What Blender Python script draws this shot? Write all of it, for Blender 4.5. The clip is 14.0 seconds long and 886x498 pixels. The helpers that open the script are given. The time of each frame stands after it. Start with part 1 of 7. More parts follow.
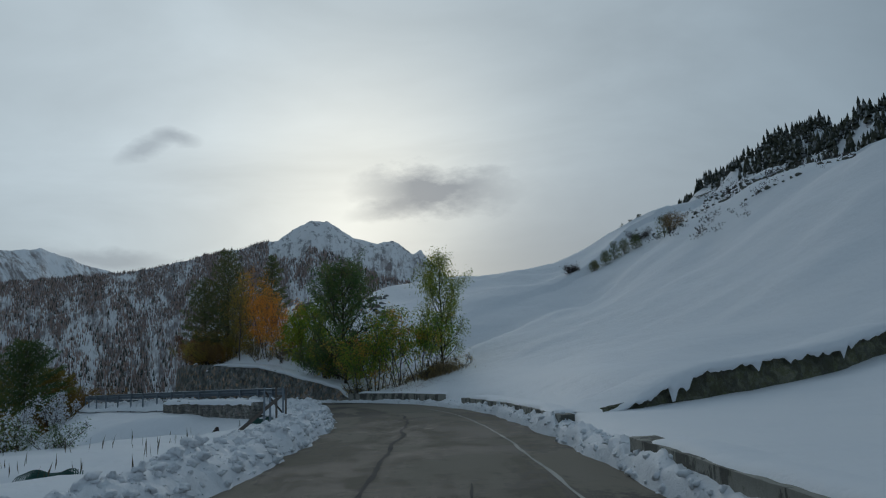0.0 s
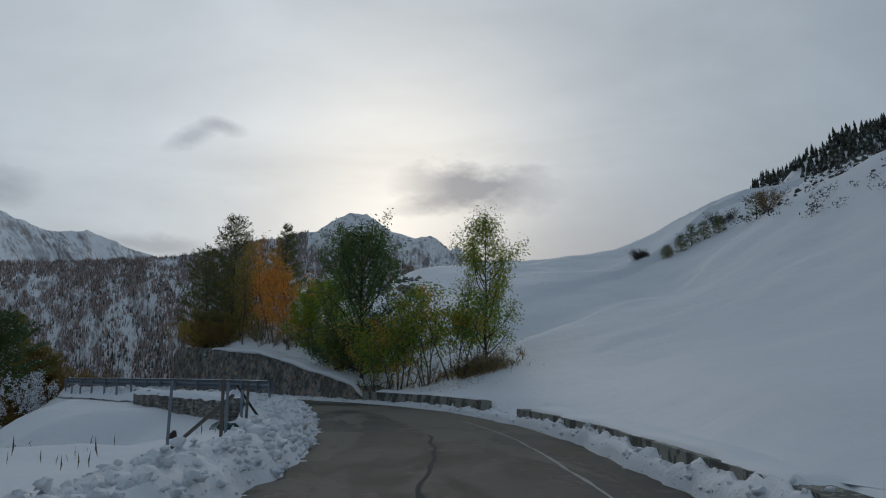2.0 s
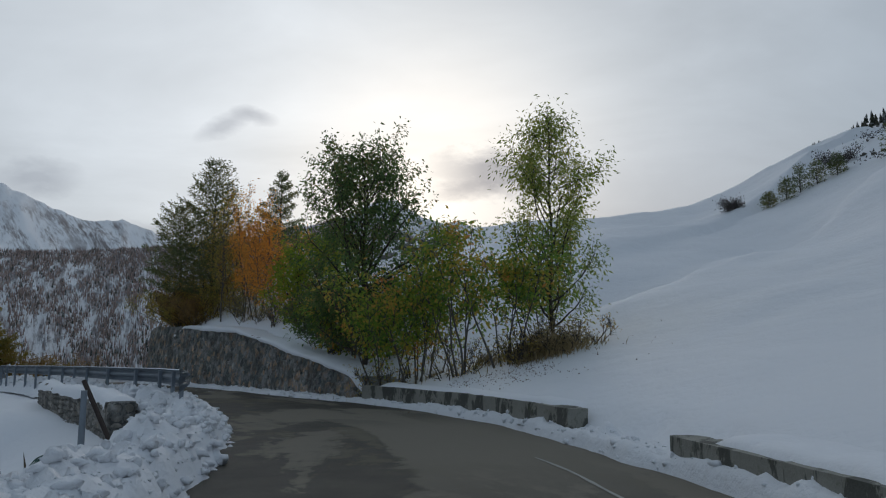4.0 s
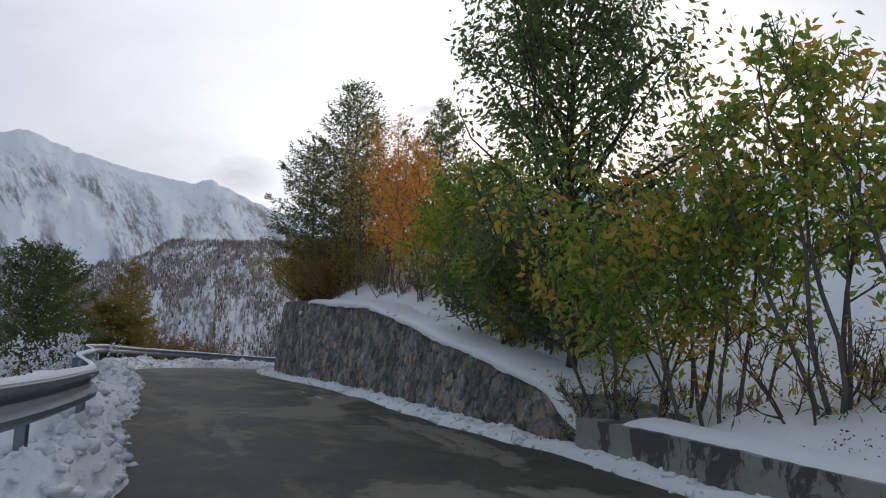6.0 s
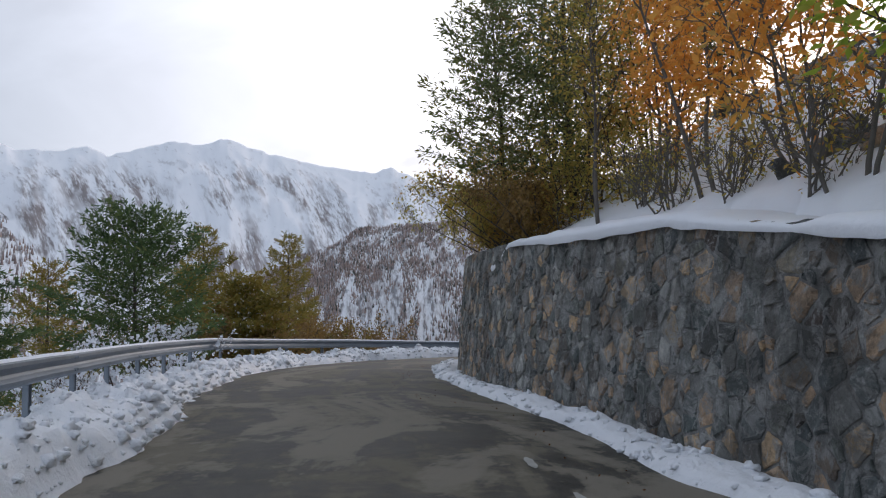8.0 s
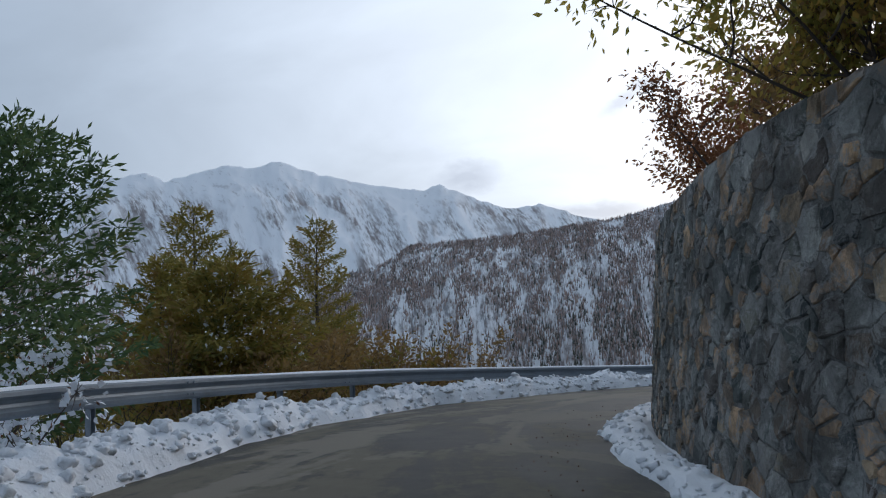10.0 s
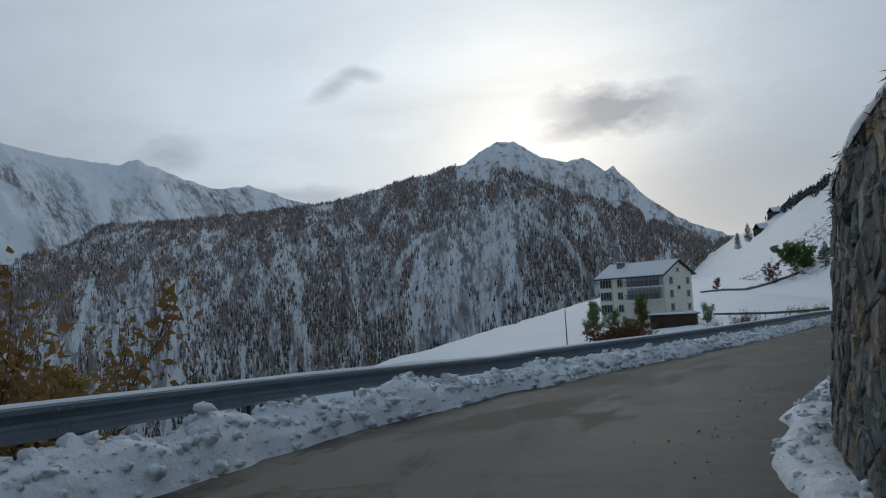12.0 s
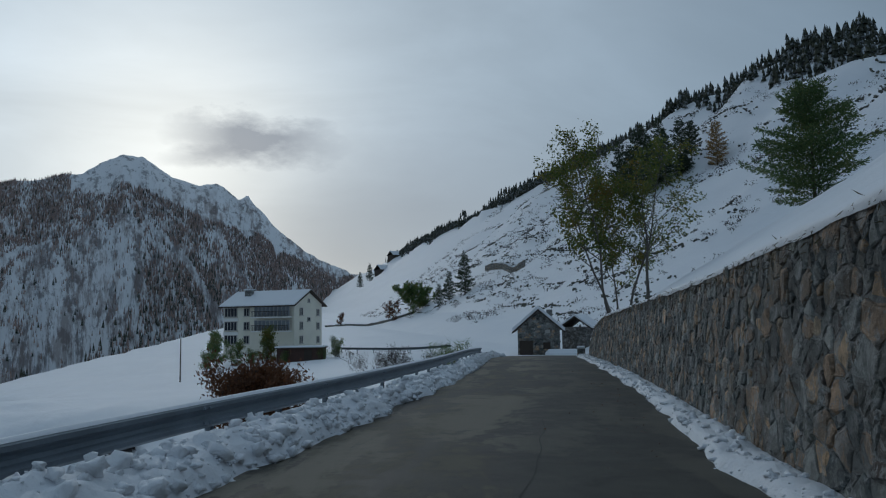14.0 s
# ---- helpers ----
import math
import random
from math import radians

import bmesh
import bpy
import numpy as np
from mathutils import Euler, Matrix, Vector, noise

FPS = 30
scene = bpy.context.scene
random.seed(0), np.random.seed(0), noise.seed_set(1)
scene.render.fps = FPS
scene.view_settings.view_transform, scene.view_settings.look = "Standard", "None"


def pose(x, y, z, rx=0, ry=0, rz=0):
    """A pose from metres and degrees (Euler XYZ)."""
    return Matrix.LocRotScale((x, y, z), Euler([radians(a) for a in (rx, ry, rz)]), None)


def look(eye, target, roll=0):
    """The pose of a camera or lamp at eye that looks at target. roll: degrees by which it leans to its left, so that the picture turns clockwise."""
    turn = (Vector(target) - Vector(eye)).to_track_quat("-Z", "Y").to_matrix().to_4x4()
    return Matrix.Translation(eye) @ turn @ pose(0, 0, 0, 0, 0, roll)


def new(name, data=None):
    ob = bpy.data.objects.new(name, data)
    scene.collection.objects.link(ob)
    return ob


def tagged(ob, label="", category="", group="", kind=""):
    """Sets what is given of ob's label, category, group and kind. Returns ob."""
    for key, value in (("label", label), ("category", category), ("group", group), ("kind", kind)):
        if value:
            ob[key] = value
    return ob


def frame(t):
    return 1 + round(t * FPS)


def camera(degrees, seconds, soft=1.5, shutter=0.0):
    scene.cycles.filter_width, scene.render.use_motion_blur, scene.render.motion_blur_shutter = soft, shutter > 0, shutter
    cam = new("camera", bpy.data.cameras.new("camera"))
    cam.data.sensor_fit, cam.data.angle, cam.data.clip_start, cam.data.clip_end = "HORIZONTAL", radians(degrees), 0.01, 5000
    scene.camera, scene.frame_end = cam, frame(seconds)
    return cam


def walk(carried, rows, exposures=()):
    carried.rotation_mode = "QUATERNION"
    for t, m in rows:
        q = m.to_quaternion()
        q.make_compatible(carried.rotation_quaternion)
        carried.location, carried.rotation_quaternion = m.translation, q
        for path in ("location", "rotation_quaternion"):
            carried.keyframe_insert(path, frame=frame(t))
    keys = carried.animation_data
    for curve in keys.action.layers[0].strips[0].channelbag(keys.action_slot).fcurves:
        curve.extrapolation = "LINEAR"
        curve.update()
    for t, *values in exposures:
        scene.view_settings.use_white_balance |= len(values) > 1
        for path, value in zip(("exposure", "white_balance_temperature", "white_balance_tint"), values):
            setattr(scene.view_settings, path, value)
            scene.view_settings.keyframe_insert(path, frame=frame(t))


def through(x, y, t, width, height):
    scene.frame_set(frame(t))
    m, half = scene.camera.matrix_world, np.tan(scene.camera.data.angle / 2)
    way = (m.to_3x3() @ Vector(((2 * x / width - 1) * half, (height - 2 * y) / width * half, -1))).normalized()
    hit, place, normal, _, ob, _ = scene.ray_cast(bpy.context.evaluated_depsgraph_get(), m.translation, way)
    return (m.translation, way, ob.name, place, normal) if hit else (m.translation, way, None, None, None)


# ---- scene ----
cam = camera(61.7, 14.0, soft=1.15)
PATH = [
    (0, (1.011, 1.095, -1.408), (1.035, 3.069, -1.089), -2.6),
    (0.5, (0.865, 3.4, -1.435), (0.797, 5.377, -1.144), -1.9),
    (1, (0.84, 5.643, -1.423), (0.692, 7.619, -1.15), -0.6),
    (1.5, (0.729, 7.814, -1.421), (0.534, 9.782, -1.128), -0.1),
    (2, (0.664, 10.255, -1.45), (0.586, 12.229, -1.137), 0.1),
    (2.2, (0.614, 11.292, -1.457), (0.562, 13.271, -1.172), 1.1),
    (4.3, (-0.205, 22.763, -1.607), (-0.408, 24.734, -1.335), -0.3),
    (4.5, (-0.343, 23.836, -1.588), (-0.592, 25.804, -1.335), 0.1),
    (5, (-0.936, 26.572, -1.58), (-1.287, 28.526, -1.339), 1.8),
    (5.5, (-1.656, 29.274, -1.583), (-2.128, 31.197, -1.308), 1.6),
    (6, (-2.614, 32.037, -1.62), (-3.235, 33.922, -1.373), 2.0),
    (6.5, (-3.798, 34.816, -1.6), (-4.554, 36.65, -1.341), 0.0),
    (7, (-5.176, 37.562, -1.618), (-6.064, 39.34, -1.392), -1.4),
    (7.5, (-6.859, 40.29, -1.624), (-7.816, 42.035, -1.427), -2.0),
    (8, (-8.765, 42.824, -1.68), (-9.824, 44.512, -1.506), -1.2),
    (8.5, (-10.879, 45.317, -1.68), (-12.039, 46.936, -1.491), -1.1),
    (8.7, (-11.728, 46.268, -1.724), (-12.921, 47.858, -1.498), -1.7),
    (10.8, (-19.712, 56.816, -1.847), (-20.798, 58.483, -1.64), -3.8),
    (11, (-20.43, 57.886, -1.867), (-21.42, 59.61, -1.658), -4.0),
    (11.5, (-21.831, 60.493, -2.024), (-22.571, 62.34, -1.82), -4.8),
    (12, (-22.98, 63.306, -2.137), (-23.455, 65.243, -1.994), -3.3),
    (12.5, (-23.62, 66.039, -2.259), (-23.817, 68.021, -2.079), -2.9),
    (13, (-23.768, 68.454, -2.3), (-23.683, 70.445, -2.131), -1.9),
    (13.5, (-23.502, 70.508, -2.26), (-23.215, 72.477, -2.058), -2.1),
    (14, (-23.414, 72.154, -2.41), (-22.917, 74.081, -2.218), -0.9),
]
# seconds, stops, white balance
EXPOSURES = [(0.0, -0.3, 6050, 7), (2.2, -0.2, 6350, 13), (5.0, 0.35, 6550, 16), (6.5, 0.85, 6800, 22), (7.8, 1.12, 6850, 23), (8.7, 1.12, 6600, 24), (10.8, 0.2, 6100, 12), (12.5, -0.05, 6100, 11), (14.0, -0.2, 5800, 8)]
walk(cam, [(t, look(eye, target, roll)) for t, eye, target, roll in PATH], EXPOSURES)

# ---- world: overcast sky, sun behind thin cloud ----
SUN_BEARING, SUN_ELEVATION = -5.5, 12.5      # degrees, bearing from +y towards +x
sun_dir = Vector((math.sin(radians(SUN_BEARING)) * math.cos(radians(SUN_ELEVATION)),
                  math.cos(radians(SUN_BEARING)) * math.cos(radians(SUN_ELEVATION)),
                  math.sin(radians(SUN_ELEVATION))))


class Nodes:
    """A short way to write node trees."""

    def __init__(self, tree):
        self.tree = tree
        tree.nodes.clear()

    def add(self, kind, sets=None, **links):
        node = self.tree.nodes.new(kind)
        for key, value in (sets or {}).items():
            if key in ("operation", "blend_type", "data_type", "sky_type", "feature", "noise_dimensions", "interpolation_type",
                       "noise_type", "voronoi_dimensions", "distance"):
                if key == "operation":
                    node.operation = value
                elif key == "blend_type":
                    node.blend_type = value
                elif key == "data_type":
                    node.data_type = value
                elif key == "sky_type":
                    node.sky_type = value
                elif key == "feature":
                    node.feature = value
                elif key == "noise_dimensions":
                    node.noise_dimensions = value
                elif key == "interpolation_type":
                    node.interpolation_type = value
                elif key == "noise_type":
                    node.noise_type = value
                elif key == "distance":
                    node.distance = value
            else:
                node.inputs[key].default_value = value
        for key, value in links.items():
            self.tree.links.new(value, node.inputs[key.replace("_", " ")])
        return node

    def link(self, a, b):
        self.tree.links.new(a, b)

    def math(self, op, a, b=None, c=None):
        node = self.tree.nodes.new("ShaderNodeMath")
        node.operation = op
        for i, v in enumerate((a, b, c)):
            if v is None:
                continue
            if isinstance(v, (int, float)):
                node.inputs[i].default_value = v
            else:
                self.tree.links.new(v, node.inputs[i])
        return node.outputs[0]

    def vmath(self, op, a, b=None, out=0):
        node = self.tree.nodes.new("ShaderNodeVectorMath")
        node.operation = op
        for i, v in enumerate((a, b)):
            if v is None:
                continue
            if isinstance(v, (tuple, list)):
                node.inputs[i].default_value = v
            else:
                self.tree.links.new(v, node.inputs[i])
        return node.outputs[out]

    def ramp(self, fac, stops):
        node = self.tree.nodes.new("ShaderNodeValToRGB")
        r = node.color_ramp
        while len(r.elements) < len(stops):
            r.elements.new(0.5)
        for e, (p, c) in zip(r.elements, stops):
            e.position = p
            e.color = (c, c, c, 1) if isinstance(c, (int, float)) else (*c, 1)
        self.tree.links.new(fac, node.inputs[0])
        return node.outputs[0]

    def mix(self, fac, a, b, blend="MIX"):
        node = self.tree.nodes.new("ShaderNodeMix")
        node.data_type, node.blend_type = "RGBA", blend
        for i, v in ((0, fac), (6, a), (7, b)):
            if isinstance(v, (int, float)):
                node.inputs[i].default_value = v
            elif isinstance(v, (tuple, list)):
                node.inputs[i].default_value = (*v, 1)
            else:
                self.tree.links.new(v, node.inputs[i])
        return node.outputs[2]

    def noise(self, vec, scale, detail=4.0, rough=0.55, distort=0.0):
        node = self.tree.nodes.new("ShaderNodeTexNoise")
        node.inputs["Scale"].default_value, node.inputs["Detail"].default_value = scale, detail
        node.inputs["Roughness"].default_value, node.inputs["Distortion"].default_value = rough, distort
        self.tree.links.new(vec, node.inputs["Vector"])
        return node.outputs[0]

    def stretch(self, vec, s):
        return self.vmath("MULTIPLY", vec, s)


world = bpy.data.worlds.new("world")
world.use_nodes = True
scene.world = world
N = Nodes(world.node_tree)
way = N.vmath("NORMALIZE", N.add("ShaderNodeTexCoord").outputs["Generated"])
sky = N.add("ShaderNodeTexSky", {"sky_type": "NISHITA"})
sky.sun_disc = False
sky.sun_elevation, sky.sun_rotation = radians(SUN_ELEVATION), radians(SUN_BEARING)
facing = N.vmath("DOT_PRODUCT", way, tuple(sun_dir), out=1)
sep = N.add("ShaderNodeSeparateXYZ", Vector=way)
up = sep.outputs["Z"]
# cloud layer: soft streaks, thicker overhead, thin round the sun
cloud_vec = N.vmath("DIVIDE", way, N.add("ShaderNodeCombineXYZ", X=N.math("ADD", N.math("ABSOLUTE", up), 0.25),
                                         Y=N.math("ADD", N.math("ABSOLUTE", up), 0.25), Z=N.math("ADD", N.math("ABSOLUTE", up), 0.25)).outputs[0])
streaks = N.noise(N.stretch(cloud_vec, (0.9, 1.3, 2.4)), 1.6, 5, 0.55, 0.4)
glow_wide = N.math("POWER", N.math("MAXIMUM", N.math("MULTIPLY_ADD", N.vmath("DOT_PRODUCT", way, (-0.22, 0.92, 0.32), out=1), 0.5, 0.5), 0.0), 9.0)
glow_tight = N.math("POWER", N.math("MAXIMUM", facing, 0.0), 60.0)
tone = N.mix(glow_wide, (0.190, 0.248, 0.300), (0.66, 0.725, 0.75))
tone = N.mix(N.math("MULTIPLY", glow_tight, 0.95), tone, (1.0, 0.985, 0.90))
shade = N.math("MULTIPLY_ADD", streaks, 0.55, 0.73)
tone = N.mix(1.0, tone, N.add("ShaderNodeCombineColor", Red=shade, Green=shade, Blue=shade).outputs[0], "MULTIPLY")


def small_cloud(tone, bearing, elevation, wide, high, tilt, amount, seed, ragged=0.9, grey=(0.265, 0.30, 0.345), rim=0.25):
    """A small grey cloud bank low over the ridge."""
    b, e = radians(bearing), radians(elevation)
    mid = Vector((math.sin(b) * math.cos(e), math.cos(b) * math.cos(e), math.sin(e)))
    right = Vector((math.cos(b), -math.sin(b), 0))
    above = right.cross(mid)
    c, s = math.cos(radians(tilt)), math.sin(radians(tilt))
    ax, ay = right * c + above * s, above * c - right * s
    warp = N.math("MULTIPLY_ADD", N.noise(N.stretch(N.vmath("ADD", way, (seed, seed * 2, 0)), (1, 1, 2.2)), 22, 5, 0.62), ragged, -ragged / 2)
    px = N.math("MULTIPLY", N.vmath("DOT_PRODUCT", way, tuple(ax), out=1), 1 / wide)
    py = N.math("ADD", N.math("MULTIPLY", N.vmath("DOT_PRODUCT", way, tuple(ay), out=1), 1 / high), warp)
    away = N.math("SQRT", N.math("ADD", N.math("MULTIPLY", px, px), N.math("MULTIPLY", py, py)))
    fade = N.math("MULTIPLY", N.ramp(away, [(rim, 1.0), (1.0, 0.0)]), amount)
    front = N.math("GREATER_THAN", N.vmath("DOT_PRODUCT", way, tuple(mid), out=1), 0.0)
    return N.mix(N.math("MULTIPLY", fade, front), tone, grey)


tone = small_cloud(tone, 13.0, 8.0, 0.34, 0.17, 0, 0.88, 2.0, 0.25, (0.36, 0.395, 0.425), 0.05)
tone = small_cloud(tone, 7.5, 5.5, 0.17, 0.10, 0, 0.75, 6.0, 0.2, (0.36, 0.395, 0.425), 0.1)
tone = small_cloud(tone, 0.3, 13.7, 0.125, 0.040, -3, 0.95, 1.0, 1.5)
tone = small_cloud(tone, -3.2, 12.4, 0.07, 0.016, 6, 0.55, 3.0, 1.6)
tone = small_cloud(tone, -21.6, 16.7, 0.045, 0.016, 32, 0.5, 4.0, 1.3)
tone = small_cloud(tone, -19.4, 17.6, 0.034, 0.012, -8, 0.5, 5.0, 1.3)
tone = small_cloud(tone, -34.0, 11.8, 0.055, 0.030, 10, 0.55, 7.0, 1.4)
tone = small_cloud(tone, -24.0, 8.6, 0.10, 0.018, -3, 0.6, 9.0, 1.2)
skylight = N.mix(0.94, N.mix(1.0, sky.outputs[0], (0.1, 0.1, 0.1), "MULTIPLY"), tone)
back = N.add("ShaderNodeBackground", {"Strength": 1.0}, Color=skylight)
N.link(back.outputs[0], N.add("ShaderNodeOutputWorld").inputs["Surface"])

sun = new("sun", bpy.data.lights.new("sun", "SUN"))
sun.data.energy, sun.data.angle, sun.data.color = 0.4, radians(25), (1.0, 0.96, 0.88)
sun.matrix_world = look((0, 0, 60), tuple(Vector((0, 0, 60)) - sun_dir))


# ---- materials ----
def material(name):
    m = bpy.data.materials.new(name)
    m.use_nodes = True
    n = Nodes(m.node_tree)
    bsdf = n.add("ShaderNodeBsdfPrincipled")
    out = n.add("ShaderNodeOutputMaterial")
    n.link(bsdf.outputs[0], out.inputs["Surface"])
    place = n.add("ShaderNodeNewGeometry").outputs["Position"]
    return m, n, bsdf, place


def bump(n, bsdf, height, strength, distance):
    b = n.add("ShaderNodeBump", {"Strength": strength, "Distance": distance}, Height=height)
    n.link(b.outputs[0], bsdf.inputs["Normal"])


def plain(name, colour, rough=0.6, metal=0.0, vary=0.25, scale=3.0, relief=0.0):
    """A plain surface with mottling at two scales."""
    m, n, bsdf, place = material(name)
    k = n.math("ADD", n.math("MULTIPLY", n.noise(place, scale, 4), vary * 1.3), n.math("MULTIPLY", n.noise(place, scale * 9, 3), vary * 0.7))
    k = n.math("ADD", k, 1.0 - vary)
    col = n.mix(1.0, colour, n.add("ShaderNodeCombineColor", Red=k, Green=k, Blue=k).outputs[0], "MULTIPLY")
    n.link(col, bsdf.inputs["Base Color"])
    bsdf.inputs["Roughness"].default_value, bsdf.inputs["Metallic"].default_value = rough, metal
    if relief:
        bump(n, bsdf, n.noise(place, scale * 6, 5), 0.7, relief)
    return m


def make_snow(name, dirt=0.0, grain=0.02, lumps=0.05):
    m, n, bsdf, place = material(name)
    col = n.mix(n.noise(place, 0.25, 4), (0.78, 0.80, 0.84), (0.86, 0.87, 0.89))
    if dirt:
        spots = n.ramp(n.noise(place, 5.0, 6, 0.7), [(0.55, 0.0), (0.75, 1.0)])
        col = n.mix(n.math("MULTIPLY", spots, dirt), col, (0.35, 0.33, 0.30))
    n.link(col, bsdf.inputs["Base Color"])
    bsdf.inputs["Roughness"].default_value = 0.62
    bsdf.inputs["Specular IOR Level"].default_value = 0.25
    h = n.math("ADD", n.math("MULTIPLY", n.noise(place, 1.1, 4), lumps), n.math("MULTIPLY", n.noise(place, 14.0, 4, 0.7), grain))
    bump(n, bsdf, h, 0.8, 1.0)
    return m


SNOW = make_snow("snow_field", 0.0, 0.012, 0.09)
SNOW_BANK = make_snow("ploughed_snow", 0.22, 0.035, 0.05)

# asphalt: damp, patchy, tyre-polished
ASPHALT, n, bsdf, place = material("damp_asphalt")
run = n.add("ShaderNodeTexCoord").outputs["UV"]
big = n.math("ADD", n.math("MULTIPLY", n.noise(n.stretch(run, (1.3, 0.30, 1)), 1.0, 7, 0.66, 0.7), 0.45),
             n.math("ADD", n.math("MULTIPLY", n.noise(n.stretch(run, (0.5, 0.7, 1)), 0.7, 6, 0.64, 0.6), 0.33), n.math("MULTIPLY", n.noise(place, 3.5, 6, 0.72, 0.4), 0.22)))
lane = n.add("ShaderNodeSeparateXYZ", Vector=run)
# the lane below the wall stays wet past the corner
seep = n.math("MULTIPLY", n.ramp(n.math("MULTIPLY_ADD", lane.outputs["X"], 0.2, 0.5), [(0.48, 0.0), (0.62, 1.0)]),
              n.ramp(n.math("MULTIPLY", lane.outputs["Y"], 0.001), [(0.466, 0.0), (0.476, 1.0), (0.524, 0.9), (0.532, 0.0)]))
bend = n.ramp(n.math("SUBTRACT", n.math("MULTIPLY", lane.outputs["Y"], 0.001), n.math("MULTIPLY", lane.outputs["X"], 0.0022)), [(0.4300, 0.0), (0.4308, 1.0), (0.442, 0.8), (0.449, 0.0)])
soak = n.math("ADD", big, n.math("ADD", n.math("MULTIPLY", seep, 0.08), n.math("MULTIPLY", bend, 0.045)))
wet = n.ramp(soak, [(0.455, 0.0), (0.478, 0.30), (0.490, 0.62), (0.525, 1.0)])
# dried crusts left by tyres: pale, ragged, lying across the lanes
crust = n.ramp(n.math("ADD", n.math("MULTIPLY", n.noise(n.stretch(run, (0.85, 0.36, 1)), 0.62, 6, 0.60, 0.8), 0.82), n.math("MULTIPLY", n.noise(place, 3.0, 5, 0.7), 0.18)),
               [(0.515, 0.0), (0.535, 0.6), (0.57, 1.0)])
# one dry tongue before the bend
tongue = n.math("MULTIPLY", n.ramp(n.math("MULTIPLY_ADD", n.math("ADD", lane.outputs["X"], n.math("MULTIPLY", big, 1.6)), 0.2, 0.5), [(0.60, 0.0), (0.625, 1.0)]),
                n.ramp(n.math("MULTIPLY_ADD", big, 0.006, n.math("MULTIPLY", lane.outputs["Y"], 0.001)), [(0.4325, 0.0), (0.4330, 1.0), (0.4405, 1.0), (0.4415, 0.0)]))
crust = n.math("MAXIMUM", n.math("MULTIPLY", crust, 0.75), n.math("MULTIPLY", tongue, 0.8))
crust = n.math("MULTIPLY", crust, n.math("MULTIPLY_ADD", seep, -0.8, 1.0))
wet = n.math("MULTIPLY", wet, n.math("SUBTRACT", 1.0, crust))
grit = n.noise(place, 90, 3)
dry_col = n.mix(n.noise(place, 2.2, 6, 0.7), (0.112, 0.099, 0.073), (0.182, 0.162, 0.124))
wet_col = n.mix(n.ramp(n.noise(place, 1.5, 7, 0.72, 0.3), [(0.35, 0.0), (0.65, 1.0)]), (0.020, 0.020, 0.017), (0.062, 0.057, 0.046))
col = n.mix(wet, dry_col, wet_col)
col = n.mix(crust, col, (0.23, 0.205, 0.165))
col = n.mix(n.math("MULTIPLY", grit, 0.16), col, (0.15, 0.142, 0.125))
n.link(col, bsdf.inputs["Base Color"])
n.link(n.math("MULTIPLY_ADD", wet, -0.26, 0.90), bsdf.inputs["Roughness"])
n.link(n.math("MULTIPLY_ADD", wet, 0.03, 0.18), bsdf.inputs["Specular IOR Level"])
bump(n, bsdf, n.math("ADD", grit, n.math("MULTIPLY", n.noise(place, 0.8, 4), 2.0)), 0.35, 0.012)

PAINT = plain("worn_road_paint", (0.34, 0.34, 0.31), 0.7, 0, 0.5, 6)
TAR = plain("tar_seam", (0.042, 0.041, 0.038), 0.95, 0, 0.3, 5)
STEEL = plain("galvanised_steel", (0.155, 0.185, 0.215), 0.48, 0.4, 0.45, 2.5)
STEEL_BACK = plain("zinc_post", (0.20, 0.235, 0.27), 0.5, 0.5, 0.3, 3)
RUST = plain("rusty_iron", (0.05, 0.035, 0.03), 0.8, 0.3, 0.4, 8)
WOOD = plain("weathered_wood", (0.12, 0.10, 0.085), 0.85, 0, 0.4, 9, 0.01)
BARK = plain("bark", (0.075, 0.06, 0.05), 0.9, 0, 0.5, 9, 0.02)
BARK_GREY = plain("grey_bark", (0.13, 0.115, 0.10), 0.9, 0, 0.4, 9, 0.02)


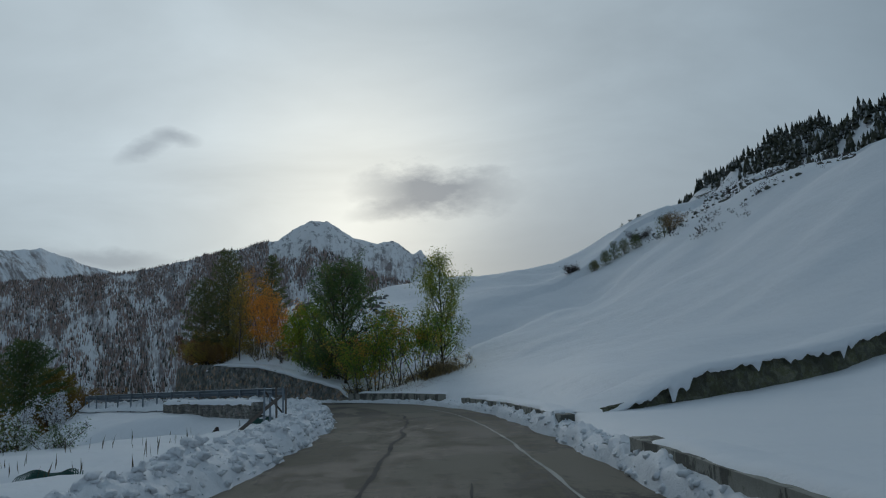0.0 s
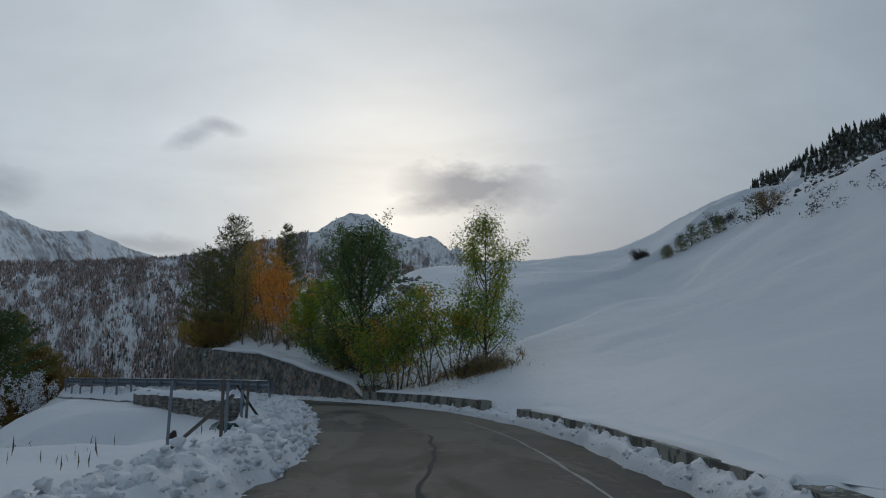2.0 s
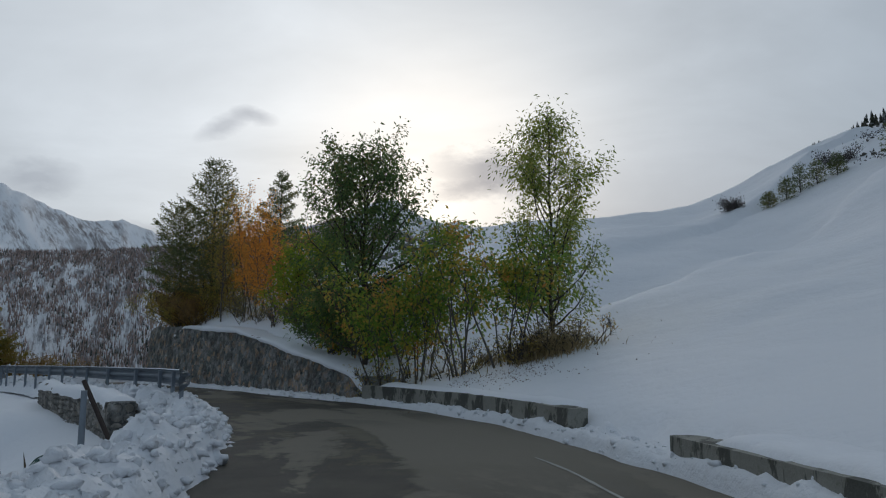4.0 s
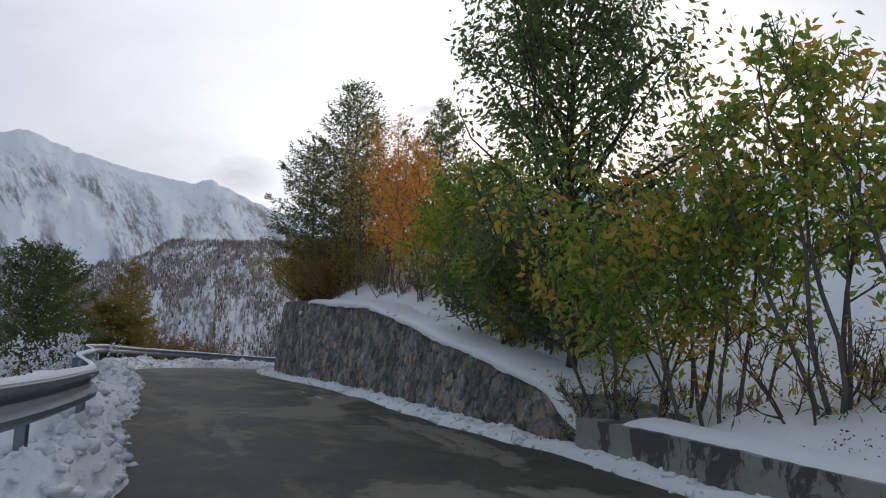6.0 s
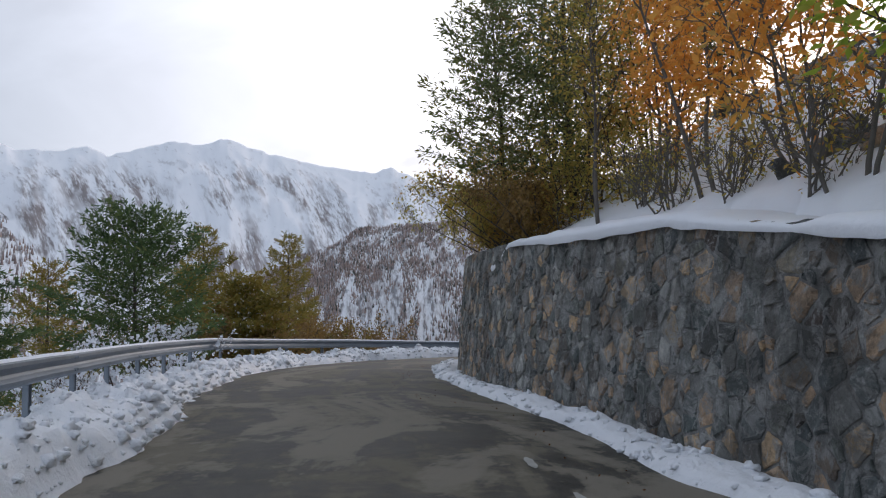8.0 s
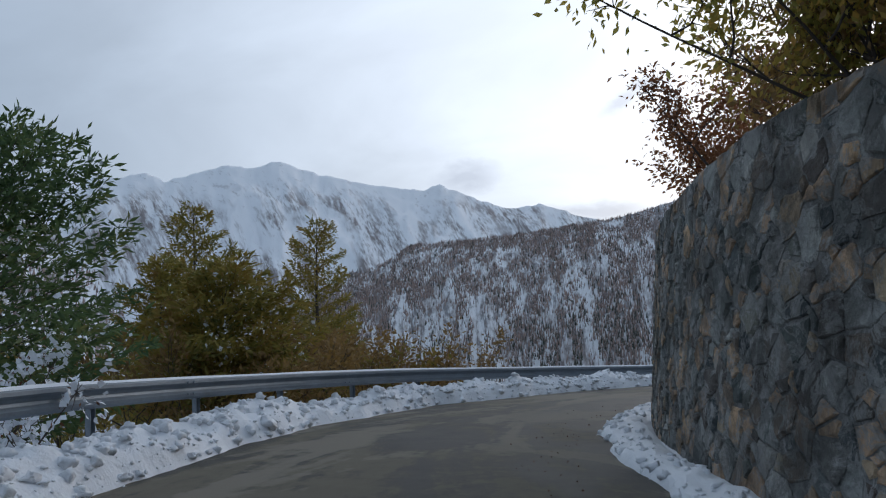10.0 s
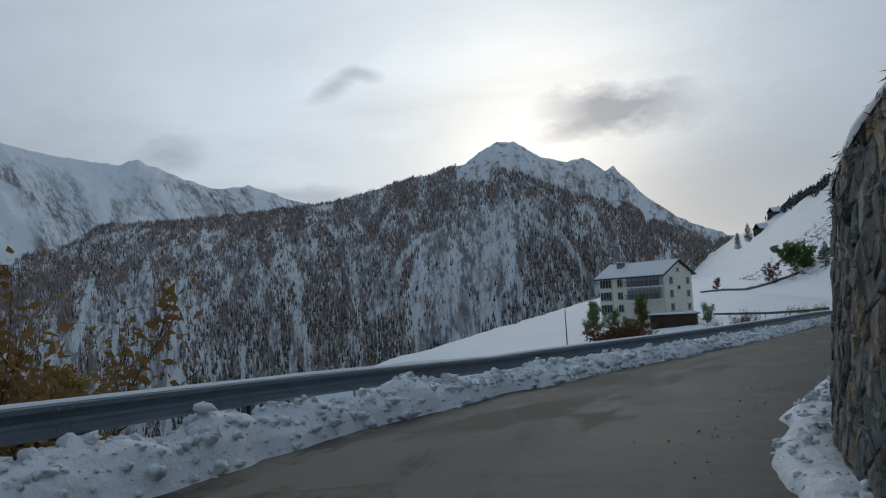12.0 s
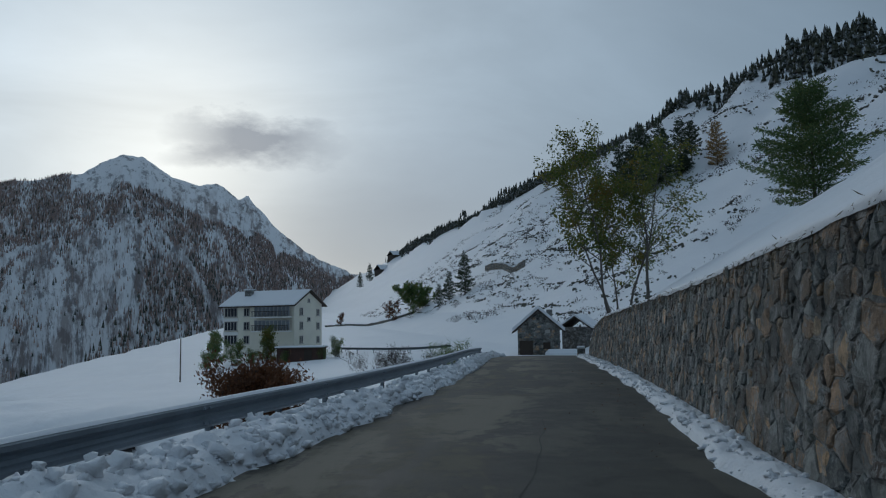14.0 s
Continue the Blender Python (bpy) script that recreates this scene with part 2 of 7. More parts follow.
def make_stone(name, lo, hi, spread, coat=0.0, tints=None):
    """Wall stones: each stone takes its own tint, with lichen and grain."""
    m, n, bsdf, place = material(name)
    rnd = n.add("ShaderNodeObjectInfo").outputs["Random"]
    isl = n.add("ShaderNodeNewGeometry").outputs["Random Per Island"]
    r = n.math("FRACT", n.math("ADD", n.math("MULTIPLY", rnd, 7.3), n.math("MULTIPLY", isl, 5.7)))
    tint = n.ramp(r, [(0.0, lo), (0.35, [a * 0.5 + b * 0.5 for a, b in zip(lo, hi)]), (0.66, hi), (0.74, spread), (0.84, [c * 0.75 for c in spread]), (0.92, lo), (1.0, [c * 0.8 for c in lo])])
    if tints:
        tint = n.ramp(r, [(i / len(tints), c) for i, c in enumerate(tints)])
    mott = n.math("MULTIPLY_ADD", n.noise(place, 9.0, 7, 0.75), 1.9, 0.1)
    col = n.mix(1.0, tint, n.add("ShaderNodeCombineColor", Red=mott, Green=mott, Blue=mott).outputs[0], "MULTIPLY")
    lichen = n.ramp(n.noise(place, 11.0, 5, 0.65), [(0.60, 0.0), (0.70, 1.0)])
    col = n.mix(n.math("MULTIPLY", lichen, 0.45), col, (0.27, 0.28, 0.27))
    # old mortar smeared over the faces
    smear = n.ramp(n.noise(place, 3.8, 8, 0.78, 0.9), [(0.485, 0.0), (0.53, 1.0)])
    col = n.mix(n.math("MULTIPLY", smear, coat), col, n.mix(n.noise(place, 8, 6, 0.75), (0.15, 0.15, 0.145), (0.52, 0.51, 0.48)))
    blot = n.ramp(n.noise(place, 1.3, 5, 0.7, 0.5), [(0.35, 0.62), (0.5, 1.0), (0.65, 1.3)])
    col = n.mix(1.0, col, blot, "MULTIPLY")
    # damp and soot stains
    stain = n.ramp(n.noise(place, 2.1, 6, 0.72, 0.5), [(0.45, 1.0), (0.54, 0.0)])
    col = n.mix(n.math("MULTIPLY", stain, 0.52), col, (0.04, 0.042, 0.036))
    # rusty seepage in tall streaks
    rust = n.ramp(n.noise(n.stretch(place, (1.0, 1.0, 0.28)), 1.1, 5, 0.7, 0.4), [(0.57, 0.0), (0.68, 1.0)])
    col = n.mix(n.math("MULTIPLY", rust, 0.32), col, n.mix(n.noise(place, 6, 4), (0.085, 0.05, 0.033), (0.17, 0.115, 0.075)))
    n.link(col, bsdf.inputs["Base Color"])
    bsdf.inputs["Roughness"].default_value = 0.82
    bump(n, bsdf, n.noise(place, 13.0, 7, 0.72), 1.0, 0.05)
    return m


STONE = make_stone("wall_stone", (0.105, 0.112, 0.118), (0.40, 0.405, 0.395), (0.55, 0.39, 0.26), 0.8,
                   [(0.05, 0.062, 0.066), (0.14, 0.155, 0.15), (0.26, 0.265, 0.245), (0.075, 0.055, 0.045), (0.46, 0.45, 0.41), (0.085, 0.105, 0.10), (0.19, 0.195, 0.165), (0.66, 0.43, 0.24), (0.30, 0.22, 0.16), (0.045, 0.06, 0.064), (0.46, 0.31, 0.20)])
# mossy stone, base tone darkened to stand in for shade and wet
DARK_STONE = make_stone("shaded_mossy_stone", (0.06, 0.062, 0.045), (0.13, 0.13, 0.10), (0.15, 0.14, 0.10), 0.15)
MOSSY = make_stone("shaded_mossy_rock", (0.07, 0.075, 0.038), (0.14, 0.14, 0.075), (0.16, 0.145, 0.08), 0.25)
MORTAR = make_stone("grey_mortar", (0.10, 0.10, 0.097), (0.20, 0.198, 0.19), (0.17, 0.155, 0.135), 0.9)
KERB, n, bsdf, place = material("stained_concrete")
tone = n.mix(n.noise(place, 1.7, 6, 0.7), (0.20, 0.195, 0.165), (0.36, 0.35, 0.305))
runs = n.ramp(n.noise(n.stretch(place, (1, 1, 0.4)), 1.6, 6, 0.72, 0.5), [(0.49, 0.0), (0.52, 1.0)])
tone = n.mix(n.math("MULTIPLY", runs, 0.8), tone, (0.045, 0.046, 0.038))
moss = n.ramp(n.noise(place, 6.0, 5, 0.7), [(0.58, 0.0), (0.68, 1.0)])
n.link(n.mix(n.math("MULTIPLY", moss, 0.5), tone, (0.075, 0.08, 0.04)), bsdf.inputs["Base Color"])
bsdf.inputs["Roughness"].default_value = 0.8
bump(n, bsdf, n.noise(place, 16.0, 6, 0.7), 0.7, 0.02)
LOW_STONE = make_stone("parapet_stone", (0.20, 0.185, 0.16), (0.36, 0.33, 0.29), (0.38, 0.34, 0.28), 0.6)


# ---- terrain ----
def vnoise(x, y, seed=0):
    """Smooth value noise in two dimensions, 0 to 1, for arrays."""
    xi, yi = np.floor(x).astype(np.int64), np.floor(y).astype(np.int64)
    fx, fy = x - xi, y - yi
    fx, fy = fx * fx * (3 - 2 * fx), fy * fy * (3 - 2 * fy)

    def cell(a, b):
        h = (a * 374761393 + b * 668265263 + seed * 974711) & 0x7FFFFFFF
        h = ((h ^ (h >> 13)) * 1274126177) & 0x7FFFFFFF
        return ((h ^ (h >> 16)) & 0xFFFF) / 65535.0

    a, b, c, d = cell(xi, yi), cell(xi + 1, yi), cell(xi, yi + 1), cell(xi + 1, yi + 1)
    return (a * (1 - fx) + b * fx) * (1 - fy) + (c * (1 - fx) + d * fx) * fy


def fbm(x, y, octaves=4, seed=0, gain=0.5):
    x, y = np.asarray(x, float), np.asarray(y, float)
    total, amp, norm = 0.0, 1.0, 0.0
    for o in range(octaves):
        total = total + amp * vnoise(x * 2 ** o + 17.3 * o, y * 2 ** o - 9.1 * o, seed + o)
        norm, amp = norm + amp, amp * gain
    return total / norm


def smooth(a, b, x):
    t = np.clip((np.asarray(x, float) - a) / (b - a), 0, 1)
    return t * t * (3 - 2 * t)


# centre line of the road: x, y, height
ROAD = [(0.78, -1500, 6), (0.78, -400, 0), (0.78, -60, -2.3), (0.78, -15, -2.62), (0.78, 0, -2.68), (0.78, 10, -2.73), (0.7, 16, -2.78),
        (0.5, 20.5, -2.82), (0.1, 25, -2.87), (-0.95, 30, -2.90), (-2.8, 35, -2.91), (-5.6, 39.3, -2.93), (-8.8, 42.9, -2.95),
        (-11.6, 46.6, -2.99), (-14.8, 50.3, -3.03), (-18.3, 53.9, -3.08), (-21.5, 57.9, -3.16), (-23.6, 62, -3.29), (-24.5, 66, -3.43),
        (-24.3, 70.2, -3.57), (-23.2, 74.5, -3.69), (-21.7, 78.5, -3.78), (-18.8, 85, -3.92), (-15.2, 93.5, -4.08), (-9.2, 108.8, -4.40),
        (-2.6, 124, -5.1), (4, 142, -5.6), (6, 170, -5.5), (8, 260, -4.5), (22, 600, 0), (70, 1800, 10), (200, 4200, 20), (250, 5000, 20)]
HALF = 2.42          # half of the cleared carriageway


def road_curve(step=0.4):
    pts = [Vector(p) for p in ROAD]
    out = []
    for i in range(1, len(pts) - 2):
        p0, p1, p2, p3 = pts[i - 1:i + 3]
        long = (p2 - p1).length
        m1 = (p2 - p0) * (long / ((p2 - p1).length + (p1 - p0).length))
        m2 = (p3 - p1) * (long / ((p3 - p2).length + (p2 - p1).length))
        k = max(2, int(long / (step if long < 40 else long / 60)))
        for j in range(k):
            t = j / k
            out.append(p1 * (2 * t ** 3 - 3 * t ** 2 + 1) + m1 * (t ** 3 - 2 * t ** 2 + t) + p2 * (3 * t ** 2 - 2 * t ** 3) + m2 * (t ** 3 - t ** 2))
    return np.array([tuple(p) for p in out])


LINE = road_curve()
TANGENT = np.gradient(LINE[:, :2], axis=0)
TANGENT /= np.linalg.norm(TANGENT, axis=1)[:, None]
RIGHT = np.stack([TANGENT[:, 1], -TANGENT[:, 0]], 1)
ARC = np.concatenate([[0], np.cumsum(np.linalg.norm(np.diff(LINE[:, :2], axis=0), axis=1))])


def station(x, y):
    """Arc length of the point of the road that is nearest to a place."""
    return float(ARC[np.argmin((LINE[:, 0] - x) ** 2 + (LINE[:, 1] - y) ** 2)])


def along(s, off, up=0.0):
    """A place beside the road: arc length, metres to the right, metres above the road."""
    return Vector((np.interp(s, ARC, LINE[:, 0]) + np.interp(s, ARC, RIGHT[:, 0]) * off,
                   np.interp(s, ARC, LINE[:, 1]) + np.interp(s, ARC, RIGHT[:, 1]) * off,
                   np.interp(s, ARC, LINE[:, 2]) + up))


# height of the retaining wall beside the road
W0 = station(-7.6, 41.5)
WALL_PROFILE = [(W0 - 2.4, 0.46), (W0 - 0.9, 0.80), (W0 + 1.2, 1.18), (W0 + 3.7, 1.45), (W0 + 5.8, 1.80), (W0 + 8.1, 2.13), (W0 + 9.5, 2.37), (W0 + 12.8, 2.58), (W0 + 15.0, 2.73)]
WALL_PROFILE += [(station(x, y), h) for x, y, h in
                 [(-21, 57.2, 2.95), (-23.6, 62, 2.9), (-24.5, 66, 2.65), (-23.2, 74.5, 2.26), (-21.7, 78.5, 2.18), (-18.8, 85, 2.20), (-15.2, 93.5, 2.18),
                  (-13.0, 99, 2.10), (-11.0, 104.2, 1.98), (-9.2, 108.8, 1.65), (-8.0, 112, 1.1), (-7.0, 114.4, 0.8)]]
WALL_START, WALL_END = WALL_PROFILE[0][0], WALL_PROFILE[-1][0]


def wall_off(s):
    """The wall's face, in metres to the right of the centre line; it steps nearer past the corner."""
    return np.interp(s, [W0 + 24, W0 + 30, W0 + 42, W0 + 50], [3.12, 2.87, 2.87, 3.08])


def wall_height(s):
    return np.interp(s, [a for a, _ in WALL_PROFILE], [b for _, b in WALL_PROFILE])


S_RAIL, S_FIELD = station(-3.2, 35.5), station(-17, 89)
S_FAR = station(-2.6, 124)
TERRACE = [(3.9, 15.7), (14.0, 20.6)]


def ground_height(x, y):
    """Height of the snow-covered ground, for arrays."""
    x, y = np.asarray(x, float), np.asarray(y, float)
    shape = x.shape
    x, y = x.ravel(), y.ravel()
    zs, ds, ss = np.empty(x.size), np.empty(x.size), np.empty(x.size)
    far, k1, k2 = np.empty(x.size), np.empty(x.size), np.empty(x.size)
    soft = [smooth(S_FIELD, S_FAR + 60, ARC), smooth(WALL_START + 2, WALL_START + 13, ARC), smooth(S_RAIL - 18, S_RAIL - 8, ARC)]
    for a in range(0, x.size, 20000):
        b = slice(a, a + 20000)
        d2 = (x[b, None] - LINE[None, :, 0]) ** 2 + (y[b, None] - LINE[None, :, 1]) ** 2
        k = d2.argmin(1)
        near = d2[np.arange(k.size), k]
        w = 1 / (d2 + 0.02 * near[:, None] + 0.2) ** 3
        w[:, 1:] *= np.diff(ARC)[None, :]
        w = w[:, 1:] / w[:, 1:].sum(1)[:, None]
        zs[b] = w @ LINE[1:, 2]
        far[b], k1[b], k2[b] = w @ soft[0][1:], w @ soft[1][1:], w @ soft[2][1:]
        side = (x[b] - LINE[k, 0]) * RIGHT[k, 0] + (y[b] - LINE[k, 1]) * RIGHT[k, 1]
        ds[b], ss[b] = np.where(side > 0, 1, -1) * np.sqrt(near), ARC[k]
    walled = np.where((ss > WALL_START - 1) & (ss < WALL_END), 1.0, 0.0)
    step = np.where(walled > 0, wall_height(ss) - 0.06, 0.42 * smooth(S_FAR, S_FAR - 20, ss))
    edge = np.where(walled > 0, wall_off(ss) + 0.85, 2.95)
    rough = (fbm(x * 0.07, y * 0.07, 4, 3) - 0.5)
    u = np.maximum(ds - edge, 0)
    spur = 0.62 * np.minimum(u, 8.5) + 0.10 * np.clip(u - 8.5, 0, 4.5) + 0.20 * np.clip(u - 13, 0, 100) + 0.1 * np.maximum(u - 113, 0)
    verge = 0.31 * np.minimum(u, 12) + 0.22 * np.clip(u - 12, 0, 100) + 0.1 * np.maximum(u - 112, 0)
    ramp = 0.02 * np.minimum(u, 9) + 0.39 * np.clip(u - 9, 0, 12) + 0.24 * np.clip(u - 21, 0, 100) + 0.1 * np.maximum(u - 121, 0)
    steep = spur * k1 + (verge * k2 + ramp * (1 - k2)) * (1 - k1)
    # terrace step beside the lower track
    tx, ty = x - TERRACE[0][0], y - TERRACE[0][1]
    lx, ly = TERRACE[1][0] - TERRACE[0][0], TERRACE[1][1] - TERRACE[0][1]
    long = math.hypot(lx, ly)
    run, north = (tx * lx + ty * ly) / long, (ty * lx - tx * ly) / long
    steep = steep + 0.62 * smooth(0.5, 0.95, north) * smooth(0.6, 3.5, run) * (1 - smooth(long, long + 30, run)) * (1 - smooth(4, 14, north)) * smooth(0.2, 2.0, u) * (ss < S_RAIL)
    bay = 0.30 * np.minimum(u, 14) + 0.76 * np.clip(u - 14, 0, 80) + 0.30 * np.clip(u - 94, 0, 250) + 0.05 * np.maximum(u - 344, 0)
    steep = steep + 5.0 * smooth(10, 26, x) * smooth(16, 40, y) * (1 - smooth(66, 110, y))
    rise = steep * (1 - far) + bay * far
    right = step * smooth(edge - 0.2, edge + 0.2, ds) + rise * (1 + 0.25 * rough) + rough * np.minimum(u, 8) * 0.10
    # terraces far up the slope
    right = right + far * smooth(20, 60, u) * 1.6 * np.sin(right * 0.55 + 5 * rough) * 0.5
    v = np.maximum(-ds - HALF - 0.5, 0)
    field = -0.40 * (1 - np.exp(-v / 2.2)) - 0.008 * np.minimum(v, 12.5) - 0.5 * np.maximum(v - 12.5, 0)
    shelf = np.interp(ss, [S_RAIL + 8, S_RAIL + 12, S_RAIL + 20, S_RAIL + 25], [1.0, 4.0, 4.0, 1.0])
    corner = -0.12 * np.minimum(v, shelf) - 0.62 * np.maximum(v - shelf, 0)
    reach = np.interp(ss, [S_FIELD, S_FIELD + 25, S_FAR + 20], [19.0, 26.0, 60.0])
    meadow = -0.35 * (1 - np.exp(-v / 2.0)) - 0.075 * np.minimum(v, reach) - 0.5 * np.maximum(v - reach, 0)
    a, b = smooth(S_RAIL - 6, S_RAIL + 8, ss), smooth(S_FIELD - 6, S_FIELD + 12, ss)
    left = field * (1 - a) + corner * a * (1 - b) + meadow * b
    left = left + rough * np.clip(v, 0, 10) * 0.16
    left = -170 * (1 - np.exp(left / 170))
    out = zs + np.where(ds > 0, right, left) - 0.05
    out = out + 0.28 * (fbm(x * 0.33, y * 0.33, 3, 9) - 0.5) * smooth(HALF + 0.8, HALF + 5, np.abs(ds)) * smooth(60, 30, np.abs(ds))
    out = out + 0.50 * (fbm(x * 0.55, y * 0.55, 4, 19, 0.6) - 0.5) * smooth(3.2, 6.5, -ds) * smooth(40, 25, -ds) * (ss < S_RAIL + 20)
    out = out + 0.09 * (fbm(x * 0.9, y * 0.9, 3, 8) - 0.5) * smooth(HALF, HALF + 1.5, np.abs(ds))
    return out.reshape(shape)


def height(x, y):
    return float(ground_height(np.array([x]), np.array([y]))[0])


def mesh_object(name, verts, faces, mat, parent=None, shade=True):
    me = bpy.data.meshes.new(name)
    if isinstance(faces, list):
        me.from_pydata([tuple(v) for v in verts], [], faces)
    else:
        me.vertices.add(len(verts))
        me.vertices.foreach_set("co", np.asarray(verts, np.float32).ravel())
        count, sides = faces.shape
        me.loops.add(count * sides)
        me.loops.foreach_set("vertex_index", faces.astype(np.int32).ravel())
        me.polygons.add(count)
        me.polygons.foreach_set("loop_start", np.arange(0, count * sides, sides, dtype=np.int32))
        me.update(calc_edges=True)
    me.materials.append(mat)
    if shade:
        me.polygons.foreach_set("use_smooth", np.ones(len(me.polygons), bool))
    me.update()
    ob = new(name, me)
    if parent:
        ob.parent = parent
    return ob


def grid_faces(rows, cols):
    i = np.arange((rows - 1) * cols).reshape(rows - 1, cols)[:, :-1]
    return np.stack([i, i + 1, i + cols + 1, i + cols], -1).reshape(-1, 4)


def spread(a, b, first, grow):
    """Steps that grow from a towards b."""
    out, x, step = [], a, first
    while abs(x - a) < abs(b - a):
        step *= grow
        x += step if b > a else -step
        out.append(x)
    return out


gx = np.array(spread(-55, -3300, 0.5, 1.13)[::-1] + list(np.arange(-55, 32, 0.42)) + spread(32, 2600, 0.5, 1.10))
gy = np.array(spread(-12, -700, 0.5, 1.2)[::-1] + list(np.arange(-12, 122, 0.42)) + spread(122, 3600, 0.5, 1.055))
X, Y = np.meshgrid(gx, gy)
Z = ground_height(X, Y)
ground = mesh_object("ground", np.stack([X, Y, Z], -1).reshape(-1, 3), grid_faces(len(gy), len(gx)), SNOW)
tagged(ground, "snow-covered mountain slope falling to a valley", "ground", kind="structure")

# road surface
s_all = np.arange(station(0.78, -60), station(-2.6, 124), 0.4)
offs = np.linspace(-HALF - 0.55, HALF + 0.45, 15)
verts = np.array([tuple(along(s, o, 0.012 - 0.012 * abs(o))) for s in s_all for o in offs])
road = mesh_object("road", verts, grid_faces(len(s_all), len(offs))[:, ::-1], ASPHALT)
layer = road.data.uv_layers.new(name="along")
which = np.empty(len(road.data.loops), np.int32)
road.data.loops.foreach_get("vertex_index", which)
layer.data.foreach_set("uv", np.stack([offs[which % len(offs)], s_all[which // len(offs)]], 1).ravel())
tagged(road, "damp grey patchy asphalt mountain road between snow banks", "road", kind="structure")


# ---- mountains ----
def make_mountain(name, forest, rock, treeline, cover=0.85, relief=0.8, crag=(0.11, 0.12, 0.15), skew=0.0, pull=0.25, bare=(0.52, 0.57), patches=False):
    """Snow with crags and dark growth in streaks that run down the slope; mapped by degrees of bearing and of height."""
    m, n, bsdf, place = material(name)
    run = n.add("ShaderNodeSeparateXYZ", Vector=n.add("ShaderNodeTexCoord").outputs["UV"])
    rise = run.outputs["Y"]
    slant = n.math("ADD", run.outputs["X"], n.math("MULTIPLY", rise, skew))
    flow = n.add("ShaderNodeCombineXYZ", X=slant, Y=n.math("MULTIPLY", rise, pull)).outputs[0]
    even = n.add("ShaderNodeCombineXYZ", X=slant, Y=n.math("MULTIPLY", rise, 0.8)).outputs[0]
    broken = n.noise(even, 1.5, 11, 0.74, 0.3)
    streak = n.noise(flow, 0.75, 8, 0.70, 0.3)
    fine = n.noise(flow, 4.5, 5, 0.7, 0.2)
    both = n.math("ADD", n.math("MULTIPLY", streak, 0.6), n.math("MULTIPLY", fine, 0.4))
    mixed = n.math("ADD", n.math("MULTIPLY", broken, 0.6), n.math("MULTIPLY", both, 0.4))
    rocky = n.ramp(mixed, [(bare[0], 0.0), (bare[1], 1.0)])
    wood = n.ramp(both, [(0.47, 0.0), (0.56, 1.0)])
    low = n.math("SUBTRACT", 1.0, n.ramp(n.math("ADD", n.math("MULTIPLY", rise, 0.05), n.math("MULTIPLY", streak, 0.25)), treeline))
    if patches:
        low = n.math("MULTIPLY", low, n.ramp(n.noise(even, 0.16, 4, 0.6), [(0.44, 0.0), (0.53, 1.0)]))
    col = n.mix(n.math("MULTIPLY", rocky, rock), n.mix(n.noise(even, 0.4, 3), (0.86, 0.87, 0.90), (0.92, 0.93, 0.95)), crag)
    brown = n.mix(n.noise(even, 0.3, 4), forest, [c * 0.6 for c in forest])
    col = n.mix(n.math("MULTIPLY", wood, n.math("MULTIPLY", low, cover)), col, brown)
    n.link(col, bsdf.inputs["Base Color"])
    bsdf.inputs["Roughness"].default_value = 0.9
    bsdf.inputs["Specular IOR Level"].default_value = 0.1
    bump(n, bsdf, mixed, relief, 16.0)
    return m


ORIGIN = np.array([-15.0, 45.0, -2.2])


def mountain(name, crest, far, near, foot, mat, seed, rib, cols=420, rows=70, wrinkle=0.6):
    """A slope from a foot line up to a crest, which is given by bearing and elevation in degrees."""
    b = np.linspace(crest[0][0], crest[-1][0], cols)
    e = np.interp(b, [c[0] for c in crest], [c[1] for c in crest])
    e = e + (fbm(b * 1.7, b * 0, 4, seed) - 0.5) * 0.32
    t = np.linspace(0, 1.12, rows)
    B, T = np.meshgrid(b, t)
    E = np.meshgrid(e, t)[0]
    top = far * np.tan(np.radians(E))
    R = near + (far - near) * T
    under = np.minimum(T, 1.0)
    H = foot + (top - foot) * under ** 0.92
    relief = (fbm(B * rib, T * wrinkle + B * 0.10, 4, seed + 5, 0.5) - 0.5)
    H = H + relief * (top - foot) * 0.16 * np.sin(np.pi * np.clip(under, 0, 1)) ** 0.7
    H = H - np.maximum(T - 1.0, 0) * far * 0.9
    A = np.radians(B)
    P = np.stack([ORIGIN[0] + np.sin(A) * R, ORIGIN[1] + np.cos(A) * R, ORIGIN[2] + H], -1)
    ob = mesh_object(name, P.reshape(-1, 3), grid_faces(rows, cols), mat)
    which = np.empty(len(ob.data.loops), np.int32)
    ob.data.loops.foreach_get("vertex_index", which)
    flat = np.stack([B, np.degrees(np.arctan2(H, R * 0.3 + far * 0.7))], -1).reshape(-1, 2)
    ob.data.uv_layers.new(name="bearing").data.foreach_set("uv", flat[which].astype(np.float32).ravel())
    return ob, P


MOUNT_NEAR = make_mountain("forested_mountain", (0.22, 0.155, 0.135), 0.6, [(0.50, 0.0), (0.62, 1.0)], 0.62, 0.9, (0.06, 0.066, 0.082), 0.0, 0.34, (0.51, 0.55))
MOUNT_FAR = make_mountain("snow_range", (0.20, 0.145, 0.13), 0.30, [(0.58, 0.0), (0.68, 1.0)], 0.8, 0.25, (0.20, 0.165, 0.155), 0.40, 0.32, (0.545, 0.585), True)
MOUNT_SIDE = make_mountain("side_mountain", (0.15, 0.105, 0.09), 0.7, [(0.80, 0.0), (0.9, 1.0)], 0.8, 0.5, (0.12, 0.11, 0.12), 0.0, 0.3)

